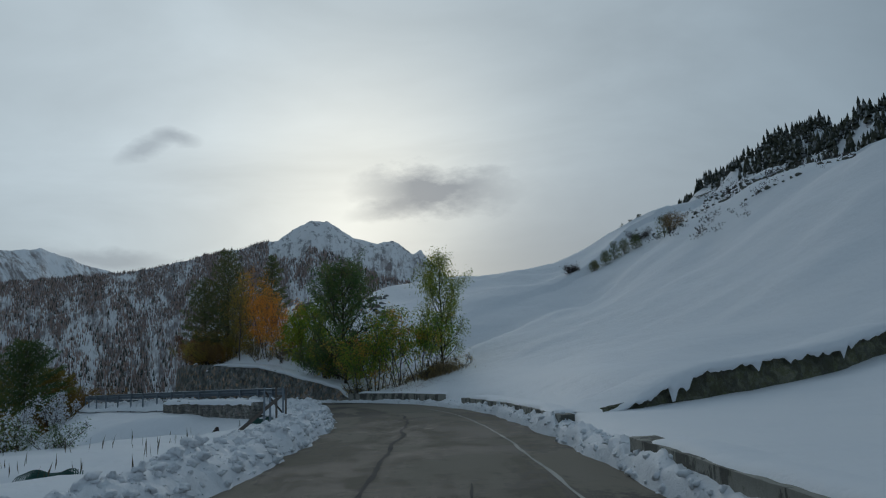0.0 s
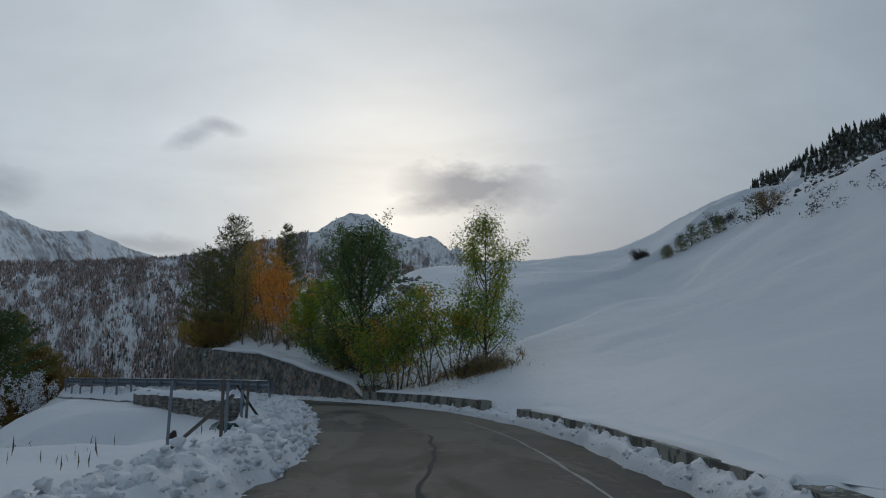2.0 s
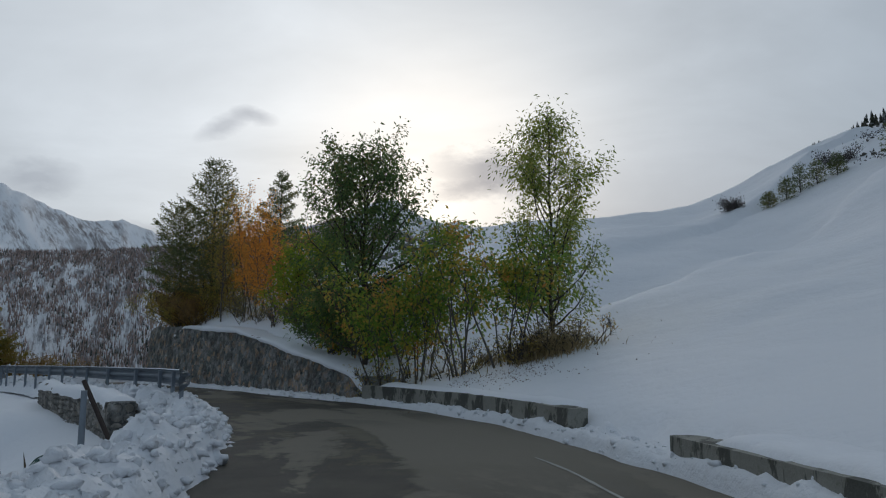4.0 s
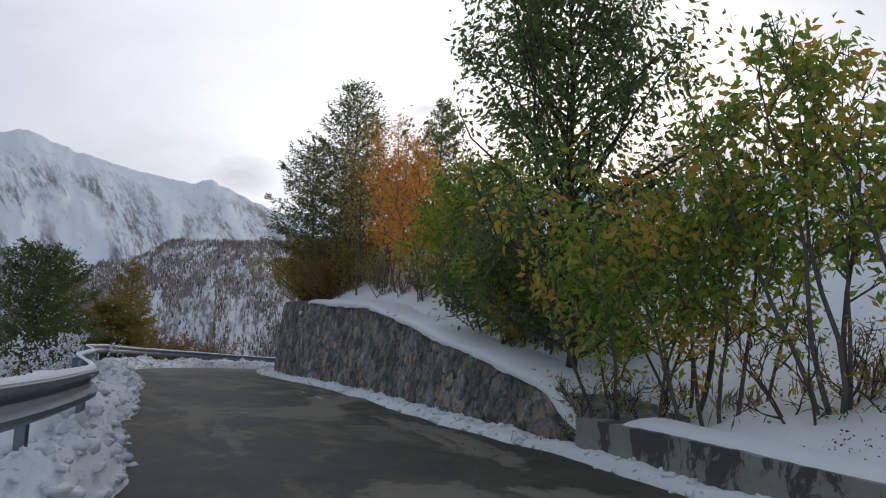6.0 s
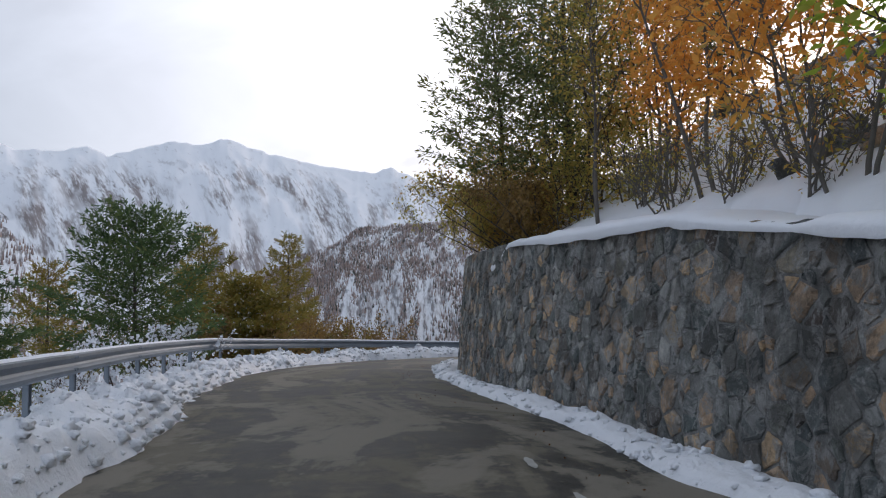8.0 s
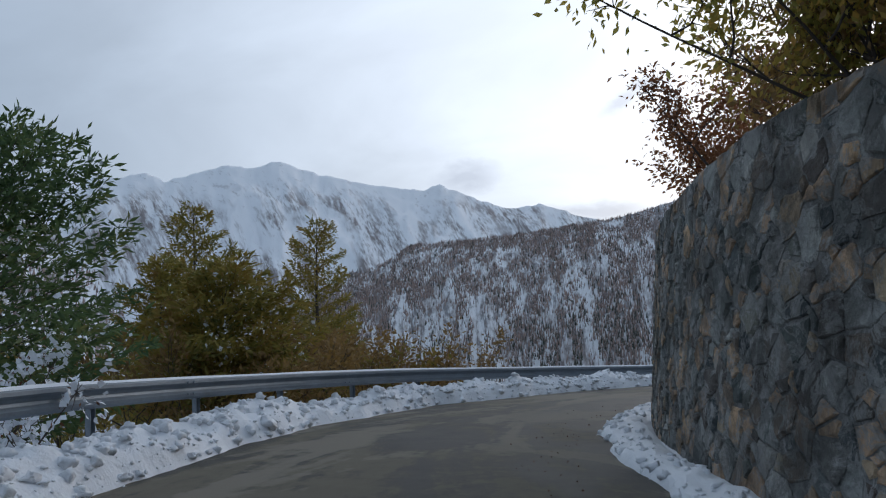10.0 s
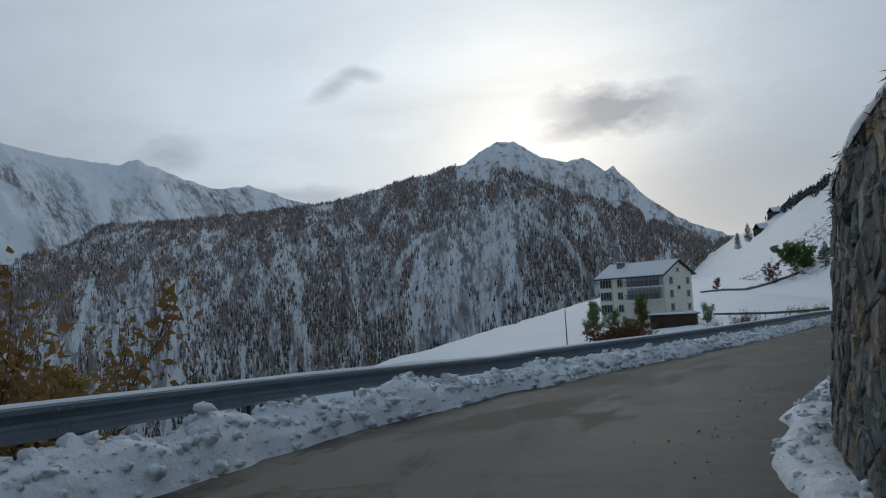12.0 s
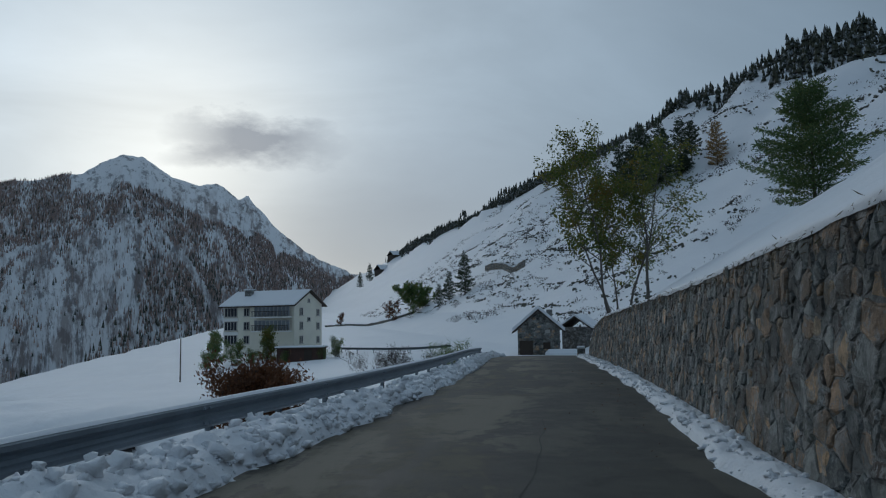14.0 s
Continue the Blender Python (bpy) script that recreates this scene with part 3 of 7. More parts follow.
CREST_MAIN = [(-60, -5), (-54, -1.5), (-47.9, 3.0), (-43.6, 4.6), (-40.5, 5.4), (-38.6, 6.7), (-34, 6.9), (-30, 7.2), (-25, 7.7), (-21.6, 8.2), (-17.2, 9.3),
              (-13.1, 10.2), (-11.8, 10.5), (-10.4, 11.4), (-9.2, 11.9), (-8.0, 11.9), (-6.5, 10.8), (-5.7, 10.4), (-4.0, 10.0), (-2.9, 10.25),
              (-2.1, 9.8), (-1.3, 9.2), (-0.6, 9.35), (0.2, 8.5), (1.7, 6.8), (4, 5.1), (6.3, 4.0), (10, 2.6), (20, 0.5), (34, -1)]
CREST_RANGE = [(-95, 9), (-80, 12), (-66.9, 12.5), (-62.4, 11.7), (-59.9, 11.8), (-58, 12.3), (-56.6, 11.6), (-54.5, 12.3), (-52.1, 12.9), (-50.4, 12.8),
               (-48.3, 13.3), (-45.3, 12.3), (-41.4, 11.5), (-37.2, 11.0), (-36, 11.4), (-33.5, 10.3), (-30.8, 9.3), (-28.3, 9.5), (-25, 8.3),
               (-22, 7.6), (-15, 6)]
CREST_SIDE = [(-130, 6), (-100, 14), (-80, 13.5), (-70, 12), (-66.8, 10.4), (-64.7, 8.8), (-61.6, 6.4), (-57, 3.5), (-50, 0.0), (-44, -3)]
far_range, _ = mountain("snow_mountain_range", CREST_RANGE, 3300, 1500, -60, MOUNT_FAR, 21, 0.6, wrinkle=5.0)
tagged(far_range, "distant snow-covered mountain range with brown rock streaks", "mountain", kind="structure")
main_mountain, MAIN = mountain("forested_mountain", CREST_MAIN, 2030, 430, -190, MOUNT_NEAR, 4, 0.35, 640, 110)
tagged(main_mountain, "steep mountain with snowy larch forest and rocky snow summit", "mountain", kind="structure")
side_mountain, SIDE = mountain("side_mountain", CREST_SIDE, 2400, 900, -150, MOUNT_SIDE, 33, 0.5, 200, 50)
tagged(side_mountain, "brown forested mountain flank dusted with snow", "mountain", kind="structure")
# ---- small building helpers ----
def part(name, bm, mat, parent=None, label="", smooth_it=False):
    """Links a bmesh as one mesh object under a thing."""
    me = bpy.data.meshes.new(name)
    bm.to_mesh(me)
    bm.free()
    me.materials.append(mat)
    if smooth_it:
        me.polygons.foreach_set("use_smooth", np.ones(len(me.polygons), bool))
    ob = new(name, me)
    if parent:
        ob.parent = parent
    if label:
        tagged(ob, label)
    return ob


def box(bm, lo, hi, bevel=0.0, m=None):
    """A box from corner to corner, its edges bevelled, added to bm."""
    c = bmesh.ops.create_cube(bm, size=1.0)["verts"]
    size, mid = Vector(hi) - Vector(lo), (Vector(hi) + Vector(lo)) / 2
    for v in c:
        v.co = Vector((v.co.x * size.x, v.co.y * size.y, v.co.z * size.z)) + mid
        if m:
            v.co = m @ v.co
    if bevel:
        edges = list({e for v in c for e in v.link_edges})
        bmesh.ops.bevel(bm, geom=edges, offset=bevel, segments=1, affect="EDGES")
    return bm


def tube(bm, points, radii, sides=6):
    """A tapered tube through points."""
    rings = []
    for i, p in enumerate(points):
        d = (points[min(i + 1, len(points) - 1)] - points[max(i - 1, 0)]).normalized()
        a = d.orthogonal().normalized()
        b = d.cross(a)
        rings.append([bm.verts.new(p + (a * math.cos(2 * math.pi * k / sides) + b * math.sin(2 * math.pi * k / sides)) * radii[i]) for k in range(sides)])
    for r0, r1 in zip(rings[:-1], rings[1:]):
        for k in range(sides):
            bm.faces.new((r0[k], r0[(k + 1) % sides], r1[(k + 1) % sides], r1[k]))
    bm.faces.new(rings[0][::-1])
    bm.faces.new(rings[-1])
    return bm


def empty(name, place, label, category, group="", kind=""):
    ob = new(name)
    ob.location = place
    ob.empty_display_size = 0.3
    bpy.context.view_layer.update()
    return tagged(ob, label, category, group, kind)


def hang(child, parent):
    """Parents a child that is given in world places."""
    child.parent = parent
    child.matrix_parent_inverse = Matrix.Translation(parent.location).inverted()
    return child


# ---- snow banks along the cleared road ----
def snow_bank(name, s0, s1, inner, outer, top, seed, label, rag=0.28):
    """A ploughed bank: a lumpy strip from the carriageway's edge outwards. top: its height by arc length."""
    ss = np.arange(s0, s1, 0.11)
    k = 22
    t = np.linspace(0, 1, k)
    S, T = np.meshgrid(ss, t, indexing="ij")
    ragged = (fbm(ss * 0.9, ss * 0, 4, seed) - 0.5) * 2 * rag
    sign = -1 if callable(outer) or outer < 0 else 1
    edge_in = inner(ss)[:, None] if callable(inner) else inner
    OFF = edge_in + sign * ragged[:, None] * (1 - T) ** 1.5 + ((outer(ss)[:, None] if callable(outer) else outer) - edge_in) * T
    hump = np.sin(np.pi * np.clip(T * 0.93 + 0.05, 0, 1)) ** 0.75
    lump = fbm(S * 1.5, OFF * 1.9, 5, seed + 3, 0.62)
    crag = np.abs(fbm(S * 3.3, OFF * 3.6, 4, seed + 9, 0.6) - 0.5) * 2
    H = top(S) * hump * (0.35 + 1.15 * lump) * (0.85 + 0.5 * crag) * smooth(0.0, 0.14, T)
    H = H - 0.05 * (1 - smooth(0.0, 0.06, T))
    cx = np.interp(S, ARC, LINE[:, 0]) + np.interp(S, ARC, RIGHT[:, 0]) * OFF
    cy = np.interp(S, ARC, LINE[:, 1]) + np.interp(S, ARC, RIGHT[:, 1]) * OFF
    base = np.interp(S, ARC, LINE[:, 2])
    low = ground_height(cx, cy)
    cz = base * (1 - T) + np.maximum(np.minimum(low, base), base - 1.2) * T + H
    faces = grid_faces(len(ss), k)
    if sign < 0:
        faces = faces[:, ::-1]
    ob = mesh_object(name, np.stack([cx, cy, cz], -1).reshape(-1, 3), faces, SNOW_BANK)
    return tagged(ob, label, "snow", kind="stuff"), np.stack([cx, cy, cz], -1)


def chunk_shapes(count, seed):
    rng = random.Random(seed)
    shapes = []
    for i in range(count):
        bm = bmesh.new()
        bmesh.ops.create_icosphere(bm, subdivisions=2, radius=1.0)
        o = Vector((rng.random() * 50, rng.random() * 50, 0))
        for v in bm.verts:
            v.co *= 0.78 + 0.55 * noise.noise(v.co * 1.4 + o) + 0.50 * noise.noise(v.co * 3.1 + o)
        bm.verts.ensure_lookup_table()
        shapes.append((np.array([v.co[:] for v in bm.verts]), np.array([[v.index for v in f.verts] for f in bm.faces])))
        bm.free()
    return shapes


CHUNKS = chunk_shapes(10, 5)


def scatter_chunks(name, places, mat, label, category, seed):
    """Broken lumps joined into one object; places: x, y, z, size."""
    rng = np.random.RandomState(seed)
    vs, fs, n0 = [], [], 0
    for x, y, z, r in places:
        v, f = CHUNKS[rng.randint(len(CHUNKS))]
        a = rng.rand() * 6.28
        v = v * (r * np.array([1.0 + 0.5 * rng.rand(), 1.0, 0.62 + 0.35 * rng.rand()]))
        c, s = math.cos(a), math.sin(a)
        v = np.stack([v[:, 0] * c - v[:, 1] * s + x, v[:, 0] * s + v[:, 1] * c + y, v[:, 2] + z], 1)
        vs.append(v)
        fs.append(f + n0)
        n0 += len(v)
    ob = mesh_object(name, np.concatenate(vs), np.concatenate(fs), mat, None, False)
    return tagged(ob, label, category, kind="stuff")


BANK_L = [(station(0.78, -12), 0.42), (station(0.5, 20), 0.50), (station(-1, 30), 0.55), (S_RAIL - 1, 0.48), (S_RAIL + 3, 0.6), (station(-13, 48.5), 0.60), (station(-18.3, 53.9), 0.40),
          (station(-21.5, 57.9), 0.42), (station(-24.5, 66), 0.46), (station(-23.2, 74.5), 0.38), (station(-18.8, 85), 0.30), (station(-9, 109), 0.24)]
left_top = lambda s: np.interp(s, [a for a, _ in BANK_L], [b for _, b in BANK_L])
BANK_R = [(station(0.78, -12), 0.36), (station(0.5, 20), 0.34), (station(-1, 30), 0.28), (station(-5.6, 39.3), 0.16), (station(-14.8, 50.3), 0.15), (station(-24, 64), 0.16), (station(-9, 109), 0.14)]
right_top = lambda s: np.interp(s, [a for a, _ in BANK_R], [b for _, b in BANK_R])
left_inner = lambda s: np.interp(s, [station(-24.5, 66), station(-23.6, 73), station(-15, 94), station(-9, 109)], [-HALF + 0.02, -2.0, -1.95, -2.2])
left_outer = lambda s: np.interp(s, [station(-23.6, 62), station(-24.3, 70), station(-9, 109)], [-HALF - 1.5, -3.05, -2.95])
S0, S1 = station(0.78, -12), station(-6, 116)
bank_left, BL = snow_bank("snow_bank", S0, S1, left_inner, left_outer, left_top, 41, "lumpy ploughed snow bank along the road edge")
bank_right, BR = snow_bank("snow_bank", S0, S1, HALF - 0.05, HALF + 0.62, right_top, 77, "low ragged strip of ploughed snow at the wall foot", 0.16)

rng = np.random.RandomState(3)
places = []
for i in range(12000):
    a = int(rng.rand() * (len(BL) - 1))
    b = int((0.04 + 0.75 * rng.rand() ** 1.3) * BL.shape[1])
    r = 0.012 + 0.085 * rng.rand() ** 3.0
    if rng.rand() < 0.012:
        r += 0.07
    x, y, z = BL[a, b]
    places.append((x, y, z + r * 0.15, r))
scatter_chunks("snow_lumps", places, SNOW_BANK, "broken lumps of ploughed snow on the bank", "snow", 4)
places = []
for i in range(3200):
    a = int(rng.rand() * (len(BR) - 1))
    b = int((0.02 + 0.7 * rng.rand() ** 1.2) * BR.shape[1])
    r = 0.010 + 0.060 * rng.rand() ** 3
    x, y, z = BR[a, b]
    places.append((x, y, z + r * 0.1, r))
scatter_chunks("snow_lumps", places, SNOW_BANK, "small crumbs of snow beside the wall", "snow", 6)

# ---- marks on the road ----
def road_strip(name, pts, width, mat, label, category, up=0.006, stray=0.12):
    """A thin strip on the road through places given as arc length and offset."""
    bm = bmesh.new()
    prev = None
    rng = random.Random(len(pts))
    line = []
    for (s0, o0), (s1, o1) in zip(pts[:-1], pts[1:]):
        k = max(2, int(abs(s1 - s0) / 0.35))
        line += [(s0 + (s1 - s0) * j / k, o0 + (o1 - o0) * j / k) for j in range(k)]
    line.append(pts[-1])
    for i, (s, o) in enumerate(line):
        o += stray * (noise.noise(Vector((s * 0.8, o, 0))))
        w = width * (0.6 + 0.8 * rng.random()) / 2
        if i in (0, len(line) - 1):
            w *= 0.3
        a, b = along(s, o - w), along(s, o + w)
        for p, oo in ((a, o - w), (b, o + w)):
            p.z += 0.012 - 0.012 * abs(oo) + up
        cur = (bm.verts.new(a), bm.verts.new(b))
        if prev:
            bm.faces.new((prev[0], prev[1], cur[1], cur[0]))
        prev = cur
    ob = part(name, bm, mat)
    return tagged(ob, label, category, kind="structure")


sa = station(0.7, 14)
road_strip("edge_line", [(sa - 6, 1.6), (sa + 1.5, 1.53), (sa + 9, 1.42), (sa + 16.5, 1.45)], 0.05, PAINT, "worn white edge line on the road", "road marking", stray=0.04)
for a, b, w in ((W0 + 6.3, 1.0, 0.09), (W0 + 8.2, 0.5, 0.08)):
    road_strip("lane_dash", [(a, 1.36), (a + b * 0.5, 1.38), (a + b, 1.40)], w, PAINT, "worn dash of white road paint", "road marking", stray=0.03)
for pts, w in (([(sa - 10, -0.8), (sa + 2, -0.6), (sa + 5, -0.5), (sa + 8, -0.34), (sa + 12.3, -0.2)], 0.07),
               ([(sa + 9, -1.5), (sa + 9.4, 0), (sa + 9.7, 1.2)], 0.03),
               ([(sa - 14, 0.4), (sa - 8, 0.55), (sa - 4, 0.5)], 0.03),
               ([(station(-1, 30), -1.9), (station(-1.2, 30.5), -0.3), (station(-1, 30.2), 0.9)], 0.02),
               ([(station(-12.5, 48), -2.1), (station(-13, 48.6), 0.2), (station(-13.2, 49), 1.2)], 0.02),
               ([(station(-24.2, 64), -1.2), (station(-24.4, 66), 0.2), (station(-24.5, 67.5), 1.6)], 0.022),
               ([(station(-24.5, 68), -2), (station(-24.4, 69), -0.2), (station(-24.3, 69.6), 1.9)], 0.022),
               ([(station(-23.2, 74.5), -1.8), (station(-23, 75), 0), (station(-22.8, 75.4), 1.8)], 0.02),
               ([(station(-22.5, 76.5), 0.5), (station(-21, 80), 0.7), (station(-19.6, 83), 0.6)], 0.009)):
    road_strip("tar_seam", pts, w, TAR, "dark tar seam across the asphalt", "road seam", 0.004)

# ---- retaining wall of rubble stone ----
BATTER = 0.09


def face_at(s, h, out=0.0):
    """A place on the wall's face: arc length, height, metres towards the road."""
    return along(s, wall_off(s) + BATTER * h - out, h - 0.06)


ss = np.arange(WALL_START, WALL_END, 0.5)
rows = []
for s in ss:
    h = wall_height(s)
    rows.append([face_at(s, -0.3), face_at(s, 0), face_at(s, h * 0.5), face_at(s, h), along(s, wall_off(s) + BATTER * h + 1.3, h - 0.06), along(s, wall_off(s) + 1.5, -0.4)])
k = len(rows[0])
wall = mesh_object("wall_retaining", np.array([tuple(p) for r in rows for p in r]), grid_faces(len(rows), k)[:, ::-1].tolist()
                   + [list(range(k)), [len(rows) * k - 1 - i for i in range(k)]], MORTAR, None, False)
tagged(wall, "tall rubble stone retaining wall beside the road", "wall", kind="structure")


def stone_shape(rng):
    """An irregular block: a jittered eight-sided outline, bulging towards +y; unit size."""
    n_side = 8
    ring = []
    for i in range(n_side):
        a = 2 * math.pi * (i + 0.5) / n_side
        r = 0.5 / max(abs(math.cos(a)), abs(math.sin(a))) * 0.97
        r *= 0.86 + 0.16 * rng.random()
        ring.append((math.cos(a) * min(r, 0.60), math.sin(a) * min(r, 0.60)))
    bm = bmesh.new()
    back = [bm.verts.new((x, -0.6, z)) for x, z in ring]
    mid = [bm.verts.new((x, 0.25 + 0.25 * rng.random(), z)) for x, z in ring]
    front = [bm.verts.new((x * 0.72 + 0.04 * rng.uniform(-1, 1), 0.85 + 0.3 * rng.random(), z * 0.72 + 0.04 * rng.uniform(-1, 1))) for x, z in ring]
    for r0, r1 in ((back, mid), (mid, front)):
        for i in range(n_side):
            bm.faces.new((r0[i], r1[i], r1[(i + 1) % n_side], r0[(i + 1) % n_side]))
    bm.faces.new(front[::-1])
    bmesh.ops.recalc_face_normals(bm, faces=bm.faces)
    return bm


srng = random.Random(12)
STONE_MESHES = []
for i in range(26):
    bm = stone_shape(srng)
    me = bpy.data.meshes.new("stone")
    bm.to_mesh(me)
    bm.free()
    me.materials.append(STONE)
    STONE_MESHES.append(me)


def joined_stones(name, items, meshes, mat, parent, label):
    vs, fs, n0 = [], [], 0
    for m, k in items:
        me = meshes[k]
        co = np.empty(len(me.vertices) * 3)
        me.vertices.foreach_get("co", co)
        co = co.reshape(-1, 3)
        M = np.array(m)
        turned = np.linalg.det(M[:3, :3]) < 0
        vs.append(co @ M[:3, :3].T + M[:3, 3])
        for p in me.polygons:
            f = [v + n0 for v in p.vertices]
            fs.append(f[::-1] if turned else f)
        n0 += len(co)
    ob = mesh_object(name, np.concatenate(vs), fs, mat, parent, False)
    return tagged(ob, label, kind="stuff")


def rubble_cells(s0, s1, high, rng):
    """Irregular stones that fill a wall face: cells round scattered seeds, as outlines in arc length and height."""
    seeds = []
    for i in range(int((s1 - s0) * 190)):
        s, h = rng.uniform(s0, s1), rng.uniform(-0.05, 3.05)
        if h > high(s) - 0.03:
            continue
        want = 0.06 + 0.165 * rng.random() ** 2.4
        seeds.append((s, h, want))
    seeds.sort(key=lambda q: -q[2])
    kept, cell = [], {}
    for s, h, r in seeds:
        a, b = int(s / 0.4), int(h / 0.4)
        near = [q for i in (-1, 0, 1) for j in (-1, 0, 1) for q in cell.get((a + i, b + j), [])]
        if all(((s - q[0]) * 0.80) ** 2 + ((h - q[1]) * 1.15) ** 2 > ((r + q[2]) * 0.56) ** 2 for q in near):
            kept.append((s, h, r))
            cell.setdefault((a, b), []).append((s, h, r))
    out = []
    for s, h, r in kept:
        a, b = int(s / 0.4), int(h / 0.4)
        lid = max(0.03, min(0.24, float(high(s)) - h + 0.02))
        poly = [(-0.34, -0.24), (0.34, -0.24), (0.34, lid), (-0.34, lid)]
        for i in range(-2, 3):
            for j in range(-2, 3):
                for q in cell.get((a + i, b + j), []):
                    dx, dy = q[0] - s, q[1] - h
                    dd = math.hypot(dx, dy)
                    if dd < 1e-6 or dd > 1.1:
                        continue
                    lim = dd * (r / (r + q[2])) - 0.007
                    nx, ny = dx / dd, dy / dd
                    cut = []
                    for m in range(len(poly)):
                        p0, p1 = poly[m], poly[(m + 1) % len(poly)]
                        e0, e1 = p0[0] * nx + p0[1] * ny - lim, p1[0] * nx + p1[1] * ny - lim
                        if e0 <= 0:
                            cut.append(p0)
                        if (e0 < 0) != (e1 < 0):
                            t = e0 / (e0 - e1)
                            cut.append((p0[0] + (p1[0] - p0[0]) * t, p0[1] + (p1[1] - p0[1]) * t))
                    poly = cut
                    if len(poly) < 3:
                        break
                if len(poly) < 3:
                    break
            if len(poly) < 3:
                break
        if len(poly) >= 3:
            out.append((s, h, poly))
    return out


def cell_stone(poly, rng):
    """A stone with that outline: vertices and faces, x along, y towards the road, z up."""
    # break long edges, so that the outline is uneven
    ring = []
    for i, (x, z) in enumerate(poly):
        x1, z1 = poly[(i + 1) % len(poly)]
        ring.append((x * 0.97, z * 0.97))
        if math.hypot(x1 - x, z1 - z) > 0.08:
            for k in (rng.uniform(0.2, 0.45), rng.uniform(0.55, 0.8)):
                g = rng.uniform(0.86, 1.06)
                ring.append(((x + (x1 - x) * k) * g, (z + (z1 - z) * k) * g))
    n = len(ring)
    out = rng.uniform(0.006, 0.028)
    vs = [(x, -0.05, z) for x, z in ring]
    vs += [(x * 0.95, out * rng.uniform(0.45, 0.9), z * 0.95) for x, z in ring]
    tilt_x, tilt_z = rng.uniform(-0.08, 0.08), rng.uniform(-0.08, 0.08)
    vs += [(x * 0.80, out * 1.15 + x * tilt_x + z * tilt_z + rng.uniform(-0.008, 0.008), z * 0.80) for x, z in ring]
    fs = []
    for a, b in ((0, n), (n, 2 * n)):
        for i in range(n):
            fs.append([a + i, b + i, b + (i + 1) % n, a + (i + 1) % n])
    fs.append([2 * n + i for i in range(n)][::-1])
    return vs, fs


def wall_frame(s, h):
    tx, ty = np.interp(s, ARC, TANGENT[:, 0]), np.interp(s, ARC, TANGENT[:, 1])
    ex = Vector((tx, ty, 0)).normalized()
    ez = Vector((ex.y * BATTER, -ex.x * BATTER, 1)).normalized()
    return Matrix.Translation(face_at(s, h, -0.004)) @ Matrix((ex, ez.cross(ex), ez)).transposed().to_4x4()


NEAR_A, NEAR_B = station(-13.0, 48.4), station(-15.6, 51.2)
vs, fs, near_count = [], [], 0
for s, h, poly in rubble_cells(WALL_START + 0.1, WALL_END - 0.1, wall_height, srng):
    v, f = cell_stone(poly, srng)
    m = wall_frame(s, h)
    if NEAR_A < s < NEAR_B and near_count < 300:
        me = bpy.data.meshes.new("stone")
        me.from_pydata(v, [], f)
        me.materials.append(STONE)
        ob = new("stone", me)
        ob.parent = wall
        ob.matrix_basis = m
        near_count += 1
    else:
        n0 = len(vs)
        vs += [tuple(m @ Vector(q)) for q in v]
        fs += [[i + n0 for i in q] for q in f]
tagged(mesh_object("stonework", np.array(vs), fs, STONE, wall, False), "grey and brown rubble stones", kind="stuff")

# snow lying along the top of the wall
def snow_cap(name, s0, s1, seed, thick, hang_out, label):
    ss = np.arange(s0, s1, 0.16)
    prof = [(-0.10, -0.10), (-0.13, -0.02), (-0.09, 0.05), (0.05, 0.10), (0.4, 0.12), (0.9, 0.11), (1.5, 0.02)]
    vs = []
    for s in ss:
        h = float(wall_height(s))
        g = float(fbm(np.array([s * 1.1]), np.array([0.0]), 4, seed)[0])
        sink = 0.4 * (1 - float(smooth(0.0, 1.6, min(s - s0, s1 - s)))) + 0.10 * max(0.0, 0.45 - g)
        for o, up in prof:
            vs.append(tuple(along(s, wall_off(s) + BATTER * h + o * (hang_out * 2 * g if o < 0 else 1), h - 0.06 + up * thick * 2 * g - sink)))
    ob = mesh_object(name, np.array(vs), grid_faces(len(ss), len(prof))[:, ::-1], SNOW)
    return tagged(ob, label, "snow", kind="stuff")


snow_cap("snow_cap", WALL_START + 0.15, station(-18.6, 54.4), 51, 0.9, 0.8, "soft snow rim lying on top of the wall")
snow_cap("snow_cap", station(-24.5, 66), WALL_END, 53, 0.5, 0.3, "thin snow on the grassy top of the wall")

# ---- low parapets of rough blocks ----
def parapet(points, height, label, seed):
    """A row of rough blocks beside the road; each is a part."""
    rng = random.Random(seed)
    s0, s1 = points
    thing = empty("parapet", along(s0, 2.78), label, "low wall")
    s = s0
    while s < s1 - 0.2:
        step = min(rng.uniform(1.0, 1.5), s1 - s)
        a, b = along(s, 2.78), along(s + step, 2.78)
        l = (b - a).length
        bm = bmesh.new()
        box(bm, (-l / 2 - 0.004, -0.17, -0.30), (l / 2 - 0.002, 0.17, height + rng.uniform(-0.004, 0.004)))
        bmesh.ops.subdivide_edges(bm, edges=bm.edges[:], cuts=5, use_grid_fill=True)
        o = Vector((rng.random() * 90, 0, 0))
        for v in bm.verts:
            v.co += Vector((0.02, 0.5, 0.5)) * 0.014 * noise.noise(v.co * 2.4 + o) + Vector((0.02, 0.6, 0.8)) * 0.016 * noise.noise(v.co * 9 + o)
        ob = part("block", bm, KERB, smooth_it=False)
        way = b - a
        ob.matrix_world = Matrix.Translation((a + b) / 2) @ Matrix.Rotation(math.atan2(way.y, way.x), 4, "Z") @ Matrix.Rotation(-math.asin(way.z / l), 4, "Y")
        hang(ob, thing)
        s += step
    return thing


